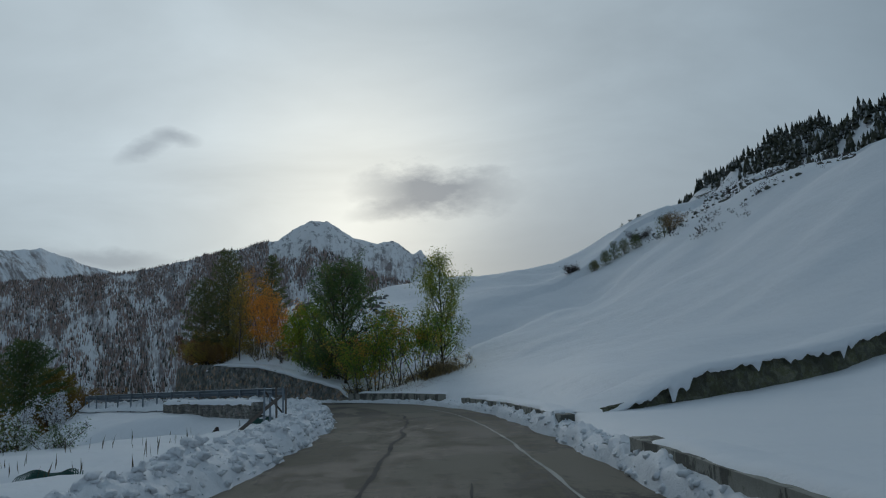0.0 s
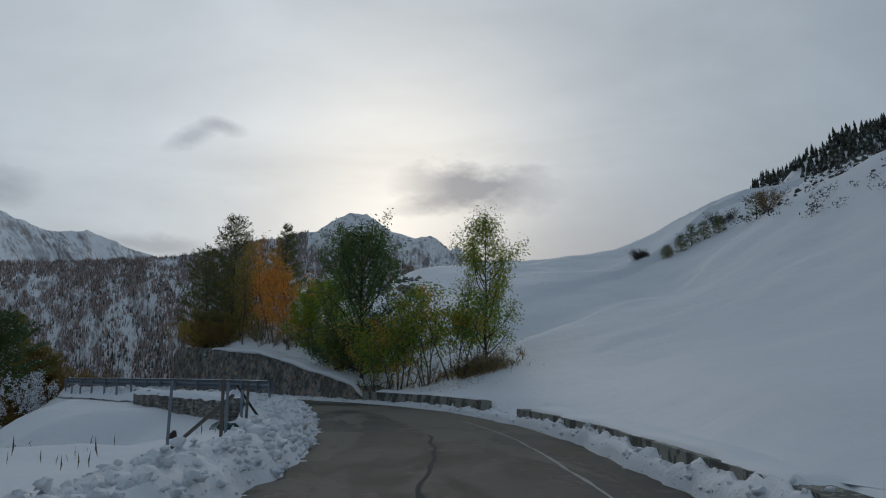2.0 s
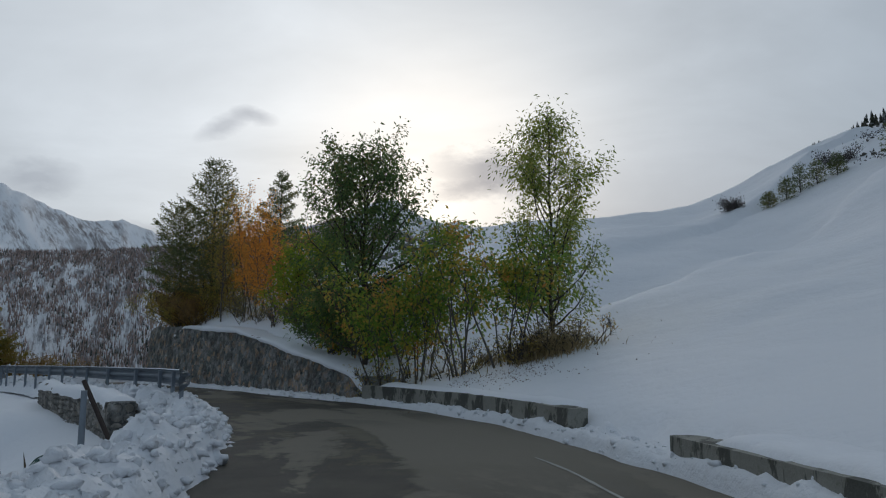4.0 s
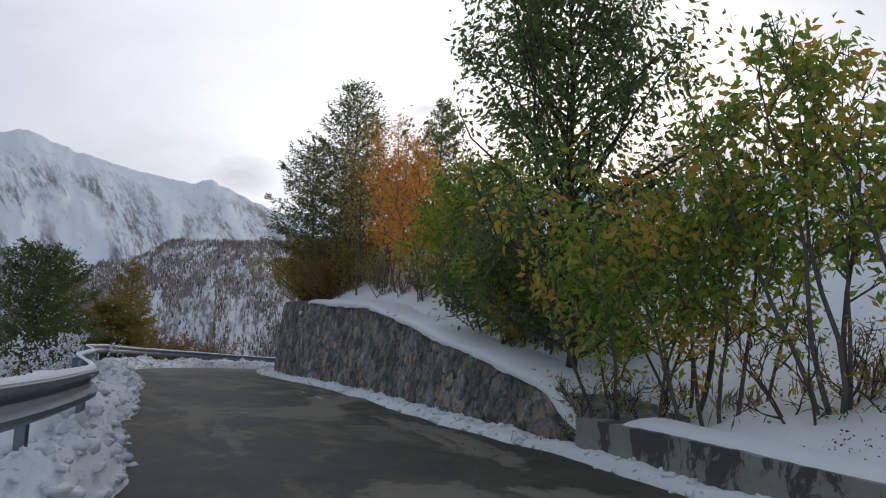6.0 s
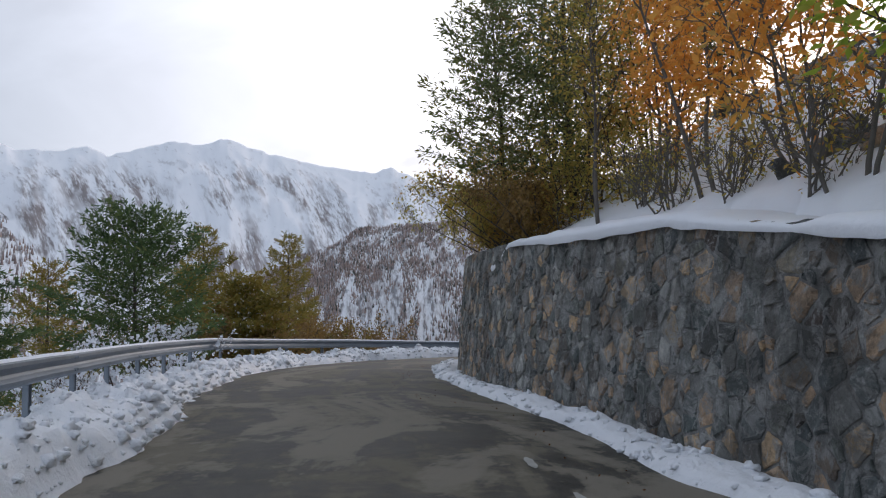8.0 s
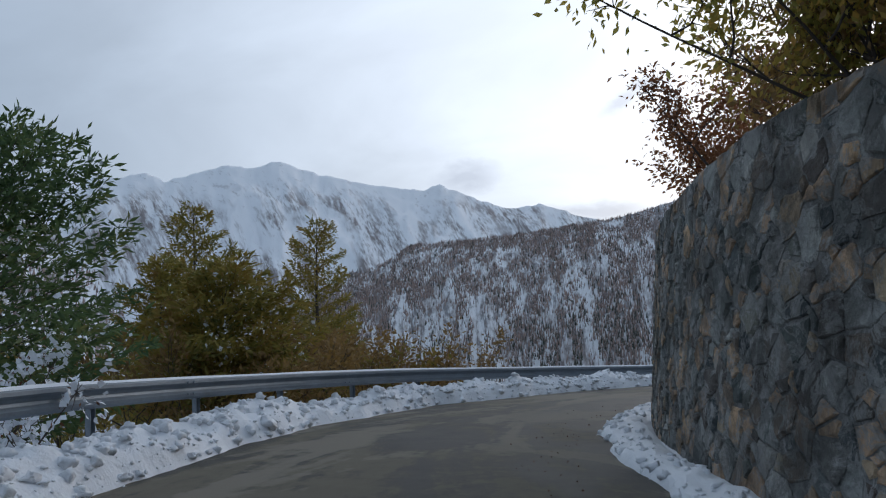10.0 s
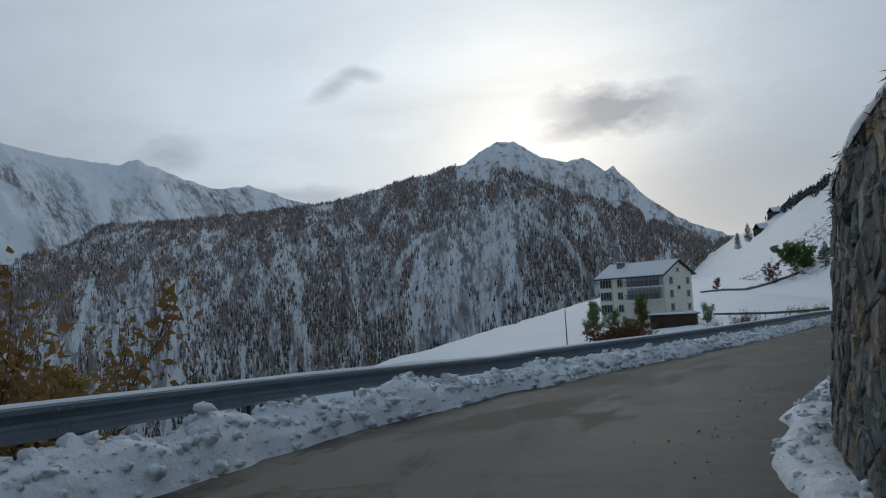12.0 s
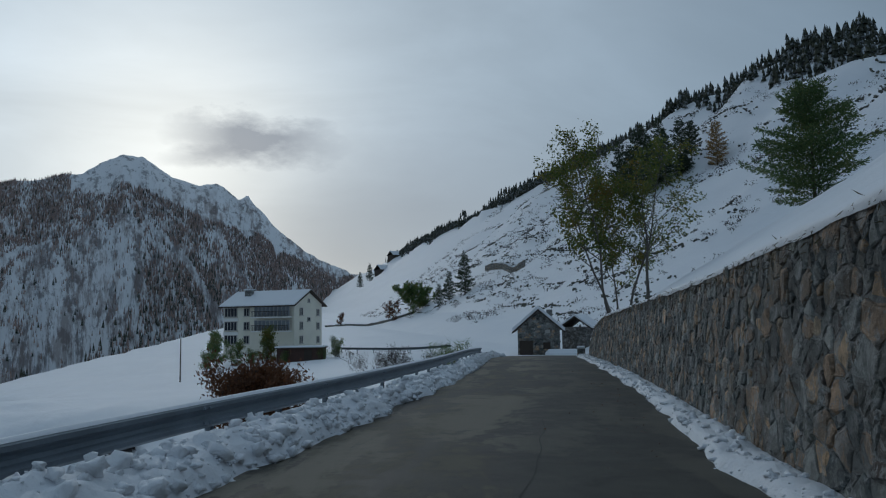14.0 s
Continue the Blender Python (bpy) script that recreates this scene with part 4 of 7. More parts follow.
parapet((station(0.78, -10), station(0.78, 11)), 0.37, "low rough concrete parapet half buried in snow", 1)
parapet((station(0.75, 16.0), station(-0.72, 29.2)), 0.37, "low stained concrete parapet with snow behind it", 2)
par_end = station(-1.62, 32.0)
parapet((par_end, WALL_START + 0.1), 0.45, "low stained concrete parapet below the shrubs", 3)

# snow lying on and behind the parapets
def ledge_snow(s0, s1, height, seed):
    ss = np.arange(s0, s1, 0.2)
    prof = [(2.66, -0.03), (2.70, 0.03), (2.85, 0.06), (3.0, 0.07), (3.4, 0.06), (4.2, -0.1)]
    vs = []
    for s in ss:
        g = float(fbm(np.array([s * 0.9]), np.array([0.0]), 4, seed)[0])
        sink = 0.45 * (1 - float(smooth(0.0, 0.9, min(s - s0, s1 - s))))
        for i, (o, up) in enumerate(prof):
            p = along(s, o + (0.14 * (g - 0.45) if i < 2 else 0), height + up * 2 * g - sink)
            if i >= 4:
                p.z = max(p.z - 0.4 * (i - 3), float(ground_height(np.array([p.x]), np.array([p.y]))[0]) - 0.03)
            vs.append(tuple(p))
    ob = mesh_object("snow_ledge", np.array(vs), grid_faces(len(ss), len(prof))[:, ::-1], SNOW)
    return tagged(ob, "snow lying on top of the low parapet", "snow", kind="stuff")


ledge_snow(station(0.78, -10), station(0.78, 11), 0.385, 61)
ledge_snow(station(0.75, 16.0), station(-0.72, 29.2), 0.385, 62)
ledge_snow(par_end, WALL_START + 0.1, 0.46, 63)

# terrace wall beside the lower track
(x0, y0), (x1, y1) = TERRACE
terrace = empty("terrace_wall", (x0, y0, height(x0, y0 - 0.3)), "mossy dry-stone terrace wall, toned dark for shade, under overhanging snow", "wall")
long = math.hypot(x1 - x0, y1 - y0) + 9
ang = math.atan2(y1 - y0, x1 - x0)
TT = np.arange(0.3, long, 0.08)
wx, wy = x0 + math.cos(ang) * TT, y0 + math.sin(ang) * TT
foot = ground_height(wx + 0.3 * math.sin(ang), wy - 0.3 * math.cos(ang))
tall = 0.04 + 0.58 * smooth(0.0, 3.4, TT) + 0.10 * (fbm(TT * 0.5, TT * 0, 3, 72) - 0.5)
# the face's shade under the snow is put into its dark mossy colour
# rock face: rough rows from below the snow up to a ragged lip
rows = np.linspace(-0.35, 1.0, 12)
S2, R2 = np.meshgrid(TT, rows, indexing="ij")
knob = (fbm(S2 * 2.1, R2 * 2.4, 4, 73, 0.6) - 0.5) * 0.22 + np.abs(fbm(S2 * 4.5, R2 * 4.0, 3, 74) - 0.5) * 0.12
push = knob - 0.12 * np.maximum(R2, 0)
VX, VY = wx[:, None] + push * math.sin(ang), wy[:, None] - push * math.cos(ang)
VZ = foot[:, None] + R2 * tall[:, None] + 0.0 * S2
face = mesh_object("rock_face", np.stack([VX, VY, VZ], -1).reshape(-1, 3), grid_faces(len(TT), len(rows)), MOSSY, None, False)
hang(face, terrace)
# snow lip over it, with short tongues
edge_dip = 0.04 + 0.22 * np.maximum(fbm(TT * 3.4, TT * 0, 4, 75, 0.6) - 0.40, 0) + 1.5 * np.maximum(fbm(TT * 2.4, TT * 0, 3, 76) - 0.62, 0) + 0.16 * (fbm(TT * 6.0, TT * 0, 3, 77) - 0.4)
prof = [(0.10, 1.0, -0.02), (0.17, 0.45, 0.0), (0.12, 0.0, 0.05), (-0.1, 0.0, 0.10), (-0.6, 0.0, 0.11), (-1.5, 0.0, 0.0)]
vs = np.stack([np.stack([wx + o * math.sin(ang), wy - o * math.cos(ang), foot + tall - drop * edge_dip + up * smooth(0.2, 2.5, TT) - 0.1 * (1 - smooth(0.2, 1.2, TT))], -1) for o, drop, up in prof], 1)
ob = mesh_object("snow_overhang", vs.reshape(-1, 3), grid_faces(len(TT), len(prof)), SNOW)
tagged(ob, "snow hanging in tongues over the terrace wall", "snow", kind="stuff")

# ---- guardrail ----
RAIL_OFF = [(S_RAIL - 0.9, -3.05), (station(-5.6, 39.3), -2.80), (station(-8.8, 42.9), -3.1), (station(-14.8, 50.3), -3.7), (station(-21.5, 57.9), -3.6), (station(-24.5, 66), -3.15),
            (station(-21.7, 78.5), -3.1), (station(-9, 109), -2.95)]


def rail_off(s):
    return float(np.interp(s, [a for a, _ in RAIL_OFF], [b for _, b in RAIL_OFF]))


def rail_dip(s):
    """The rail stands high along the outside of the bend and lower past the corner."""
    return float(np.interp(s, [S_RAIL - 1, S_RAIL + 3, station(-22, 58.5), station(-24.5, 66), station(-22.8, 76)], [0.26, 0.22, 0.2, 0.06, -0.22]))


# the W of the beam: metres towards the road, metres above the road
W_PROFILE = [(0.0, 0.755), (0.030, 0.750), (0.078, 0.715), (0.082, 0.675), (0.030, 0.635), (0.012, 0.600), (0.030, 0.565), (0.082, 0.525), (0.078, 0.485),
             (0.030, 0.452), (0.0, 0.447)]


def beam(s0, s1, parent, flare=0.0):
    ss = np.arange(s0, s1 + 0.01, 0.5)
    vs = []
    for s in ss:
        o, dip = rail_off(s), rail_dip(s)
        for d, h in W_PROFILE:
            vs.append(tuple(along(s, o + d, h + dip)))
        for d, h in W_PROFILE[::-1]:
            vs.append(tuple(along(s, o + d - 0.006, h + dip)))
    k = 2 * len(W_PROFILE)
    faces = []
    for i in range(len(ss) - 1):
        for j in range(k):
            a, b = i * k + j, i * k + (j + 1) % k
            faces.append([a, b, b + k, a + k])
    ob = mesh_object("beam", np.array(vs), faces, STEEL, None, False)
    return hang(ob, parent)


def post_mesh():
    bm = bmesh.new()
    box(bm, (-0.05, -0.004, -1.0), (0.05, 0.004, 0.72))
    box(bm, (-0.054, -0.004, -1.0), (-0.046, 0.06, 0.72))
    box(bm, (0.046, -0.004, -1.0), (0.054, 0.06, 0.72))
    me = bpy.data.meshes.new("post")
    bm.to_mesh(me)
    bm.free()
    me.materials.append(STEEL_BACK)
    return me


POST = post_mesh()


def bolt_mesh():
    bm = bmesh.new()
    bmesh.ops.create_cone(bm, cap_ends=True, segments=6, radius1=0.022, radius2=0.016, depth=0.03)
    me = bpy.data.meshes.new("bolt")
    bm.to_mesh(me)
    bm.free()
    me.materials.append(STEEL_BACK)
    return me


BOLT = bolt_mesh()
RAIL_START, RAIL_STOP = S_RAIL + 0.15, station(-8.4, 111)
rail = empty("guardrail", along(RAIL_START, rail_off(RAIL_START)), "galvanised steel guardrail dusted with snow on steel posts", "guardrail")
s = RAIL_START
while s < RAIL_STOP:
    beam(s, min(s + 4.0, RAIL_STOP), rail)
    for up in (0.68, 0.52):
        for ds in (0.08, 0.20):
            b = new("bolt", BOLT)
            o = rail_off(s + ds)
            tx, ty = np.interp(s + ds, ARC, RIGHT[:, 0]), np.interp(s + ds, ARC, RIGHT[:, 1])
            b.matrix_world = Matrix.Translation(along(s + ds, o + 0.085, up + rail_dip(s))) @ Vector((tx, ty, 0)).to_track_quat("Z", "Y").to_matrix().to_4x4()
            hang(b, rail)
    s += 4.0
s = RAIL_START + 0.4
while s < RAIL_STOP:
    p = new("post", POST)
    o = rail_off(s) - 0.02
    tx, ty = np.interp(s, ARC, TANGENT[:, 0]), np.interp(s, ARC, TANGENT[:, 1])
    p.matrix_world = Matrix.Translation(along(s, o - 0.03, rail_dip(s))) @ Matrix.Rotation(math.atan2(ty, tx) + math.pi, 4, "Z")
    hang(p, rail)
    s += 2.0
# flattened end plate
bm = bmesh.new()
e0 = RAIL_START
ring_a = [along(e0, rail_off(e0) + d, h + rail_dip(e0)) for d, h in W_PROFILE]
ring_b = [along(e0 - 0.55, rail_off(e0) - 0.12 + d * 0.2, 0.80 - 0.44 * i / 10 + rail_dip(e0)) for i, (d, h) in enumerate(W_PROFILE)]
va, vb = [bm.verts.new(p) for p in ring_a], [bm.verts.new(p) for p in ring_b]
for i in range(len(va) - 1):
    bm.faces.new((va[i], vb[i], vb[i + 1], va[i + 1]))
bmesh.ops.solidify(bm, geom=bm.faces[:], thickness=0.006)
hang(part("end_plate", bm, STEEL_BACK), rail)
# snow lying along the beam's top edge
vs = []
ss = np.arange(RAIL_START + 1, RAIL_STOP, 0.25)
for s in ss:
    o, g = rail_off(s), float(fbm(np.array([s * 0.7]), np.array([1.0]), 3, 88)[0])
    for d, h in ((-0.012, 0.752), (-0.004, 0.757 + 0.016 * g), (0.03, 0.756 + 0.018 * g), (0.060, 0.732)):
        vs.append(tuple(along(s, o + d, h + rail_dip(s))))
ob = mesh_object("rail_snow", np.array(vs), grid_faces(len(ss), 4)[:, ::-1], SNOW)
tagged(ob, "thin line of snow on the guardrail", "snow", kind="stuff")
# ---- trees and shrubs ----
def leaf_material(name, colours, through=0.5, gain=2.3):
    m = bpy.data.materials.new(name)
    m.use_nodes = True
    n = Nodes(m.node_tree)
    isl = n.add("ShaderNodeNewGeometry").outputs["Random Per Island"]
    place = n.add("ShaderNodeNewGeometry").outputs["Position"]
    k = n.math("ADD", n.math("MULTIPLY", isl, 0.42), n.math("MULTIPLY_ADD", n.noise(place, 0.75, 3, 0.6), 1.25, -0.33))
    # gain lifts the leaf colours, standing in for haze and light from behind
    col = n.ramp(k, [(0.12 + 0.76 * i / max(1, len(colours) - 1), [v * gain for v in c]) for i, c in enumerate(colours)])
    bsdf = n.add("ShaderNodeBsdfPrincipled", {"Roughness": 0.6}, Base_Color=col)
    bsdf.inputs["Specular IOR Level"].default_value = 0.3
    lit = n.add("ShaderNodeBsdfTranslucent", {}, Color=col)
    both = n.add("ShaderNodeMixShader", {"Fac": through})
    n.link(bsdf.outputs[0], both.inputs[1])
    n.link(lit.outputs[0], both.inputs[2])
    n.link(both.outputs[0], n.add("ShaderNodeOutputMaterial").inputs["Surface"])
    return m


LEAF_ASH = leaf_material("ash_leaf", [(0.06, 0.09, 0.022), (0.11, 0.14, 0.03), (0.17, 0.18, 0.04), (0.19, 0.15, 0.045)], 0.5)
LEAF_DARK = leaf_material("dark_leaf", [(0.026, 0.042, 0.02), (0.042, 0.072, 0.024), (0.066, 0.09, 0.03), (0.11, 0.075, 0.03)], 0.45, 2.7)
LEAF_SHRUB = leaf_material("shrub_leaf", [(0.028, 0.055, 0.016), (0.055, 0.095, 0.02), (0.10, 0.125, 0.022), (0.19, 0.13, 0.028), (0.21, 0.085, 0.025)], 0.6, 3.6)
LEAF_LIME = leaf_material("lime_leaf", [(0.06, 0.10, 0.015), (0.10, 0.145, 0.018), (0.15, 0.18, 0.025), (0.17, 0.13, 0.03)], 0.6, 2.6)
LEAF_ORANGE = leaf_material("orange_leaf", [(0.14, 0.07, 0.02), (0.26, 0.115, 0.026), (0.30, 0.15, 0.03), (0.13, 0.105, 0.035)], 0.6, 3.1)
LEAF_OLIVE = leaf_material("olive_leaf", [(0.07, 0.07, 0.02), (0.11, 0.10, 0.026), (0.16, 0.115, 0.028), (0.18, 0.095, 0.025)], 0.6, 3.4)
LEAF_BEECH = leaf_material("beech_leaf", [(0.06, 0.028, 0.018), (0.11, 0.05, 0.025), (0.15, 0.065, 0.028), (0.09, 0.055, 0.03)], 0.5, 2.3)
LEAF_MAPLE = leaf_material("maple_leaf", [(0.03, 0.045, 0.015), (0.06, 0.08, 0.02), (0.10, 0.10, 0.025), (0.12, 0.075, 0.02)], 0.45, 1.9)
LEAF_RED = leaf_material("russet_leaf", [(0.04, 0.022, 0.016), (0.085, 0.04, 0.022), (0.13, 0.055, 0.025), (0.06, 0.04, 0.025)], 0.3, 1.5)
NEEDLE_PINE = leaf_material("pine_needle", [(0.035, 0.048, 0.022), (0.055, 0.068, 0.028), (0.08, 0.082, 0.032), (0.11, 0.085, 0.035)], 0.4, 2.7)
NEEDLE_GREEN = leaf_material("green_needle", [(0.022, 0.038, 0.018), (0.034, 0.056, 0.022), (0.05, 0.072, 0.026), (0.085, 0.085, 0.03)], 0.4, 2.5)
NEEDLE_LARCH = leaf_material("larch_needle", [(0.06, 0.065, 0.018), (0.11, 0.095, 0.022), (0.15, 0.11, 0.025), (0.12, 0.07, 0.02)], 0.3)
NEEDLE_BROWN = leaf_material("brown_needle", [(0.09, 0.06, 0.025), (0.13, 0.08, 0.03), (0.16, 0.10, 0.03)], 0.3)
NEEDLE_DARK = leaf_material("spruce_needle", [(0.016, 0.024, 0.016), (0.024, 0.034, 0.02), (0.035, 0.045, 0.026)], 0.1)
GRASS_DRY = leaf_material("dry_grass", [(0.10, 0.075, 0.04), (0.15, 0.115, 0.06), (0.20, 0.15, 0.08)], 0.25)
GRASS_DARK = leaf_material("brown_fringe", [(0.035, 0.028, 0.018), (0.06, 0.045, 0.028), (0.05, 0.05, 0.025)], 0.2)


def leaf_mesh(name, points, sizes, mat, parent, rng, slim=0.45, droop=0.5, aim=None):
    """Many small leaves, each a folded diamond, as one mesh."""
    P = np.asarray(points, float)
    k = len(P)
    d = rng.normal(size=(k, 3))
    if aim is not None:
        d = np.asarray(aim) + d * 0.45
    d[:, 2] -= droop
    d /= np.linalg.norm(d, axis=1)[:, None]
    side = np.cross(d, rng.normal(size=(k, 3)))
    side /= np.linalg.norm(side, axis=1)[:, None]
    up = np.cross(side, d)
    L = np.asarray(sizes)[:, None]
    a, c = P, P + d * L
    mid = P + d * L * 0.45
    b = mid + side * L * slim * 0.5 + up * L * 0.08
    e = mid - side * L * slim * 0.5 + up * L * 0.08
    V = np.stack([a, b, c, e], 1).reshape(-1, 3)
    i = np.arange(k) * 4
    F = np.concatenate([np.stack([i, i + 1, i + 2], 1), np.stack([i, i + 2, i + 3], 1)])
    ob = mesh_object(name, V, F, mat, None, False)
    return hang(ob, parent) if parent else ob


GROUPS = {"shrub": "shrubs above the parapet", "willow_bush": "lime bushes on the wall", "rowan_tree": "young trees above the wall",
          "russet_shrub": "shrubs at the wall corner", "beech_bush": "russet bushes on the wall", "stone_pine": "pines below the road",
          "larch_tree": "larches below the road", "spruce_tree": "spruces on the slope", "briar_bush": "briars beside the rail", "scrub_bush": "scrub in the snow", "hazel_thicket": "thicket below the road", "thicket_tree": "thicket at the corner", "brushwood": "brushwood above the wall"}


def limb(start, way, long, rng, rise=0.25, bend=0.18, n=5):
    pts, p, d = [start.copy()], start.copy(), way.normalized()
    for i in range(n):
        d = (d + Vector((rng.normal() * bend, rng.normal() * bend, rng.normal() * bend + rise * 0.25))).normalized()
        p = p + d * (long / n)
        pts.append(p.copy())
    return pts


def broadleaf(name, base, tall, wide, mat, label, category, seed, leaves=5000, leaf=0.10, stems=1, clear=0.18, limbs=22, lean=(0, 0), peak=0.45,
              bark=None, splay=0.25, droop=0.5, slim=0.45, spread_tips=0.14, thick=1.0, inner=0.25):
    """A leafy tree or shrub: tapered stems, limbs that fork, and a crown of single leaves."""
    rng = np.random.RandomState(seed)
    base = Vector(base)
    thing = empty(name, base, label, category, GROUPS.get(name, ""))
    leaf_pts, leaf_aim = [], []
    twigs = bmesh.new()
    for st in range(stems):
        ang = rng.rand() * 6.28
        off = Vector((math.cos(ang), math.sin(ang), 0)) * (wide * splay * rng.rand() if stems > 1 else 0)
        h = tall * (1 if st == 0 else rng.uniform(0.7, 1.0))
        foot = base + off * 0.25 + Vector((0, 0, -0.25))
        k = 9
        trunk = []
        for i in range(k + 1):
            t = i / k
            trunk.append(foot + Vector((lean[0] * t * h + off.x * t * 1.6 + 0.04 * h * (noise.noise(Vector((seed, st, t * 3)))),
                                        lean[1] * t * h + off.y * t * 1.6 + 0.04 * h * (noise.noise(Vector((seed + 9, st, t * 3)))), (h + 0.25) * t * 0.97)))
        r0 = 0.011 * h * (1.25 if stems == 1 else 0.8) * thick + 0.012
        wood = tube(bmesh.new(), trunk, [r0 * (1 - 0.88 * i / k) for i in range(k + 1)], 7)
        bmesh.ops.recalc_face_normals(wood, faces=wood.faces[:])
        hang(part("trunk" if stems == 1 else "stem", wood, bark or BARK, None, "", True), thing)
        n_limb = max(5, int(limbs / stems))
        for j in range(n_limb):
            t = clear + (0.97 - clear) * (j + rng.rand()) / n_limb
            i = min(k - 1, int(t * k))
            p = trunk[i].lerp(trunk[i + 1], t * k - i)
            a = j * 2.4 + rng.rand()
            shape = math.sin(math.pi * min(1, max(0.05, ((t - clear) / (1 - clear)) * 0.85 + 0.15 * (1 - peak) + 0.12))) ** 0.7
            long = wide * 0.5 * shape * rng.uniform(0.7, 1.08) / (1.0 if stems == 1 else 1.5)
            tilt = 0.35 + 0.9 * t
            pts = limb(p, Vector((math.cos(a), math.sin(a), tilt)), long * 1.15, rng, 0.5)
            r = r0 * (1 - 0.85 * t) * 0.5 + 0.006
            tube(twigs, pts, [r * (1 - 0.75 * q / 5) for q in range(6)], 5)
            subs = 7
            first = inner
            for q in range(subs):
                u = first + (1 - first) * (q + rng.rand()) / subs
                m = min(4, int(u * 5))
                sp = pts[m].lerp(pts[m + 1], u * 5 - m)
                d = (pts[m + 1] - pts[m]).normalized()
                sd = (d + Vector(rng.normal(size=3) * 0.75) + Vector((0, 0, 0.25))).normalized()
                spts = limb(sp, sd, max(0.2, long * 0.42 * rng.uniform(0.6, 1.1)), rng, 0.3, 0.22, 3)
                tube(twigs, spts, [0.007, 0.0055, 0.004, 0.0025], 3)
                count = max(2, int(leaves / (stems * n_limb * subs) * long / (wide * 0.5 * 0.62 / (1.0 if stems == 1 else 1.5))))
                w = rng.rand(count) ** 0.7 * 3
                for x in w:
                    m2 = min(2, int(x))
                    lp = spts[m2].lerp(spts[m2 + 1], x - m2)
                    leaf_pts.append(np.array(lp) + rng.normal(size=3) * spread_tips)
                    leaf_aim.append(np.array(sd) * 0.8)
    tagged(hang(part("bough", twigs, bark or BARK), thing), kind="stuff")
    leaf_mesh("crown", leaf_pts, leaf * rng.uniform(0.6, 1.25, len(leaf_pts)), mat, thing, rng, slim, droop, leaf_aim)
    return thing


def conifer(name, base, tall, wide, mat, label, category, seed, tufts=9000, clear=0.1, needle=0.11, sag=0.1, round_top=0.0, snow=0.0, bark=None, lean=(0, 0), limbs=70, power=0.8, thick=1.0):
    """A larch, pine or spruce: a straight trunk, whorls of branches, and tufts of needles along them."""
    rng = np.random.RandomState(seed)
    base = Vector(base)
    thing = empty(name, base, label, category, GROUPS.get(name, ""))
    wood, boughs, pts, aims = bmesh.new(), bmesh.new(), [], []
    k = 8
    trunk = [base + Vector((lean[0] * i / k * tall + 0.02 * tall * noise.noise(Vector((seed, i * 0.4, 0))), lean[1] * i / k * tall, tall * i / k - 0.3 * (i == 0))) for i in range(k + 1)]
    r0 = (0.014 * tall + 0.015) * thick
    tube(wood, trunk, [r0 * (1 - 0.93 * i / k) for i in range(k + 1)], 7)
    lens, rows = [], []
    for j in range(limbs):
        t = clear + (0.985 - clear) * ((j + rng.rand()) / limbs)
        i = min(k - 1, int(t * k))
        p = trunk[i].lerp(trunk[i + 1], t * k - i)
        a = j * 2.399 + rng.rand() * 0.6
        q = (t - clear) / (1 - clear)
        shape = (1 - q) ** power * (1 - round_top) + round_top * math.sqrt(max(0, 1 - (q * 1.02) ** 2)) if q < 0.98 else 0.05
        shape *= min(1, 0.55 + q * 3)
        long = wide * 0.5 * shape * rng.uniform(0.65, 1.1) + 0.1
        spts = limb(p, Vector((math.cos(a), math.sin(a), 0.25 - sag + 0.5 * q)), long, rng, 0.15 - sag, 0.10, 4)
        tube(boughs, spts, [0.012 * (1 - q) + 0.008, 0.010, 0.008, 0.006, 0.003], 4)
        lens.append(long)
        rows.append(spts)
    total = sum(lens)
    for long, spts in zip(lens, rows):
        count = int(tufts * long / total)
        u = rng.rand(count) ** 0.8 * 3.999
        d = np.array((spts[-1] - spts[0]).normalized())
        flat = np.array((d[1], -d[0], 0.0))
        for x in u:
            m = int(x)
            sp = np.array(spts[m].lerp(spts[m + 1], x - m))
            fan = 0.10 + 0.16 * (1 - abs(x / 4 - 0.45)) * long
            off = flat * rng.normal() * fan + np.array((0, 0, rng.normal() * 0.05 - sag * 0.1))
            pts.append(sp + off)
            aims.append(d * 0.7 + off / (fan + 0.01) * 0.5)
    hang(part("trunk", wood, bark or BARK, None, "", True), thing)
    tagged(hang(part("bough", boughs, bark or BARK), thing), kind="stuff")
    leaf_mesh("crown", pts, needle * rng.uniform(0.7, 1.3, len(pts)), mat, thing, rng, 0.30, 0.15, aims)
    if snow:
        pick = rng.choice(len(pts), int(len(pts) * snow), replace=False)
        sp = np.asarray(pts)[pick] + np.array((0, 0, 0.03))
        ob = leaf_mesh("snow_load", sp, needle * rng.uniform(0.35, 0.75, len(sp)), SNOW, thing, rng, 0.8, 0.0)
        tagged(ob, "snow caught on the needles", kind="stuff")
    return thing


def on_ground(x, y, dz=0.0):
    return (x, y, height(x, y) + dz)


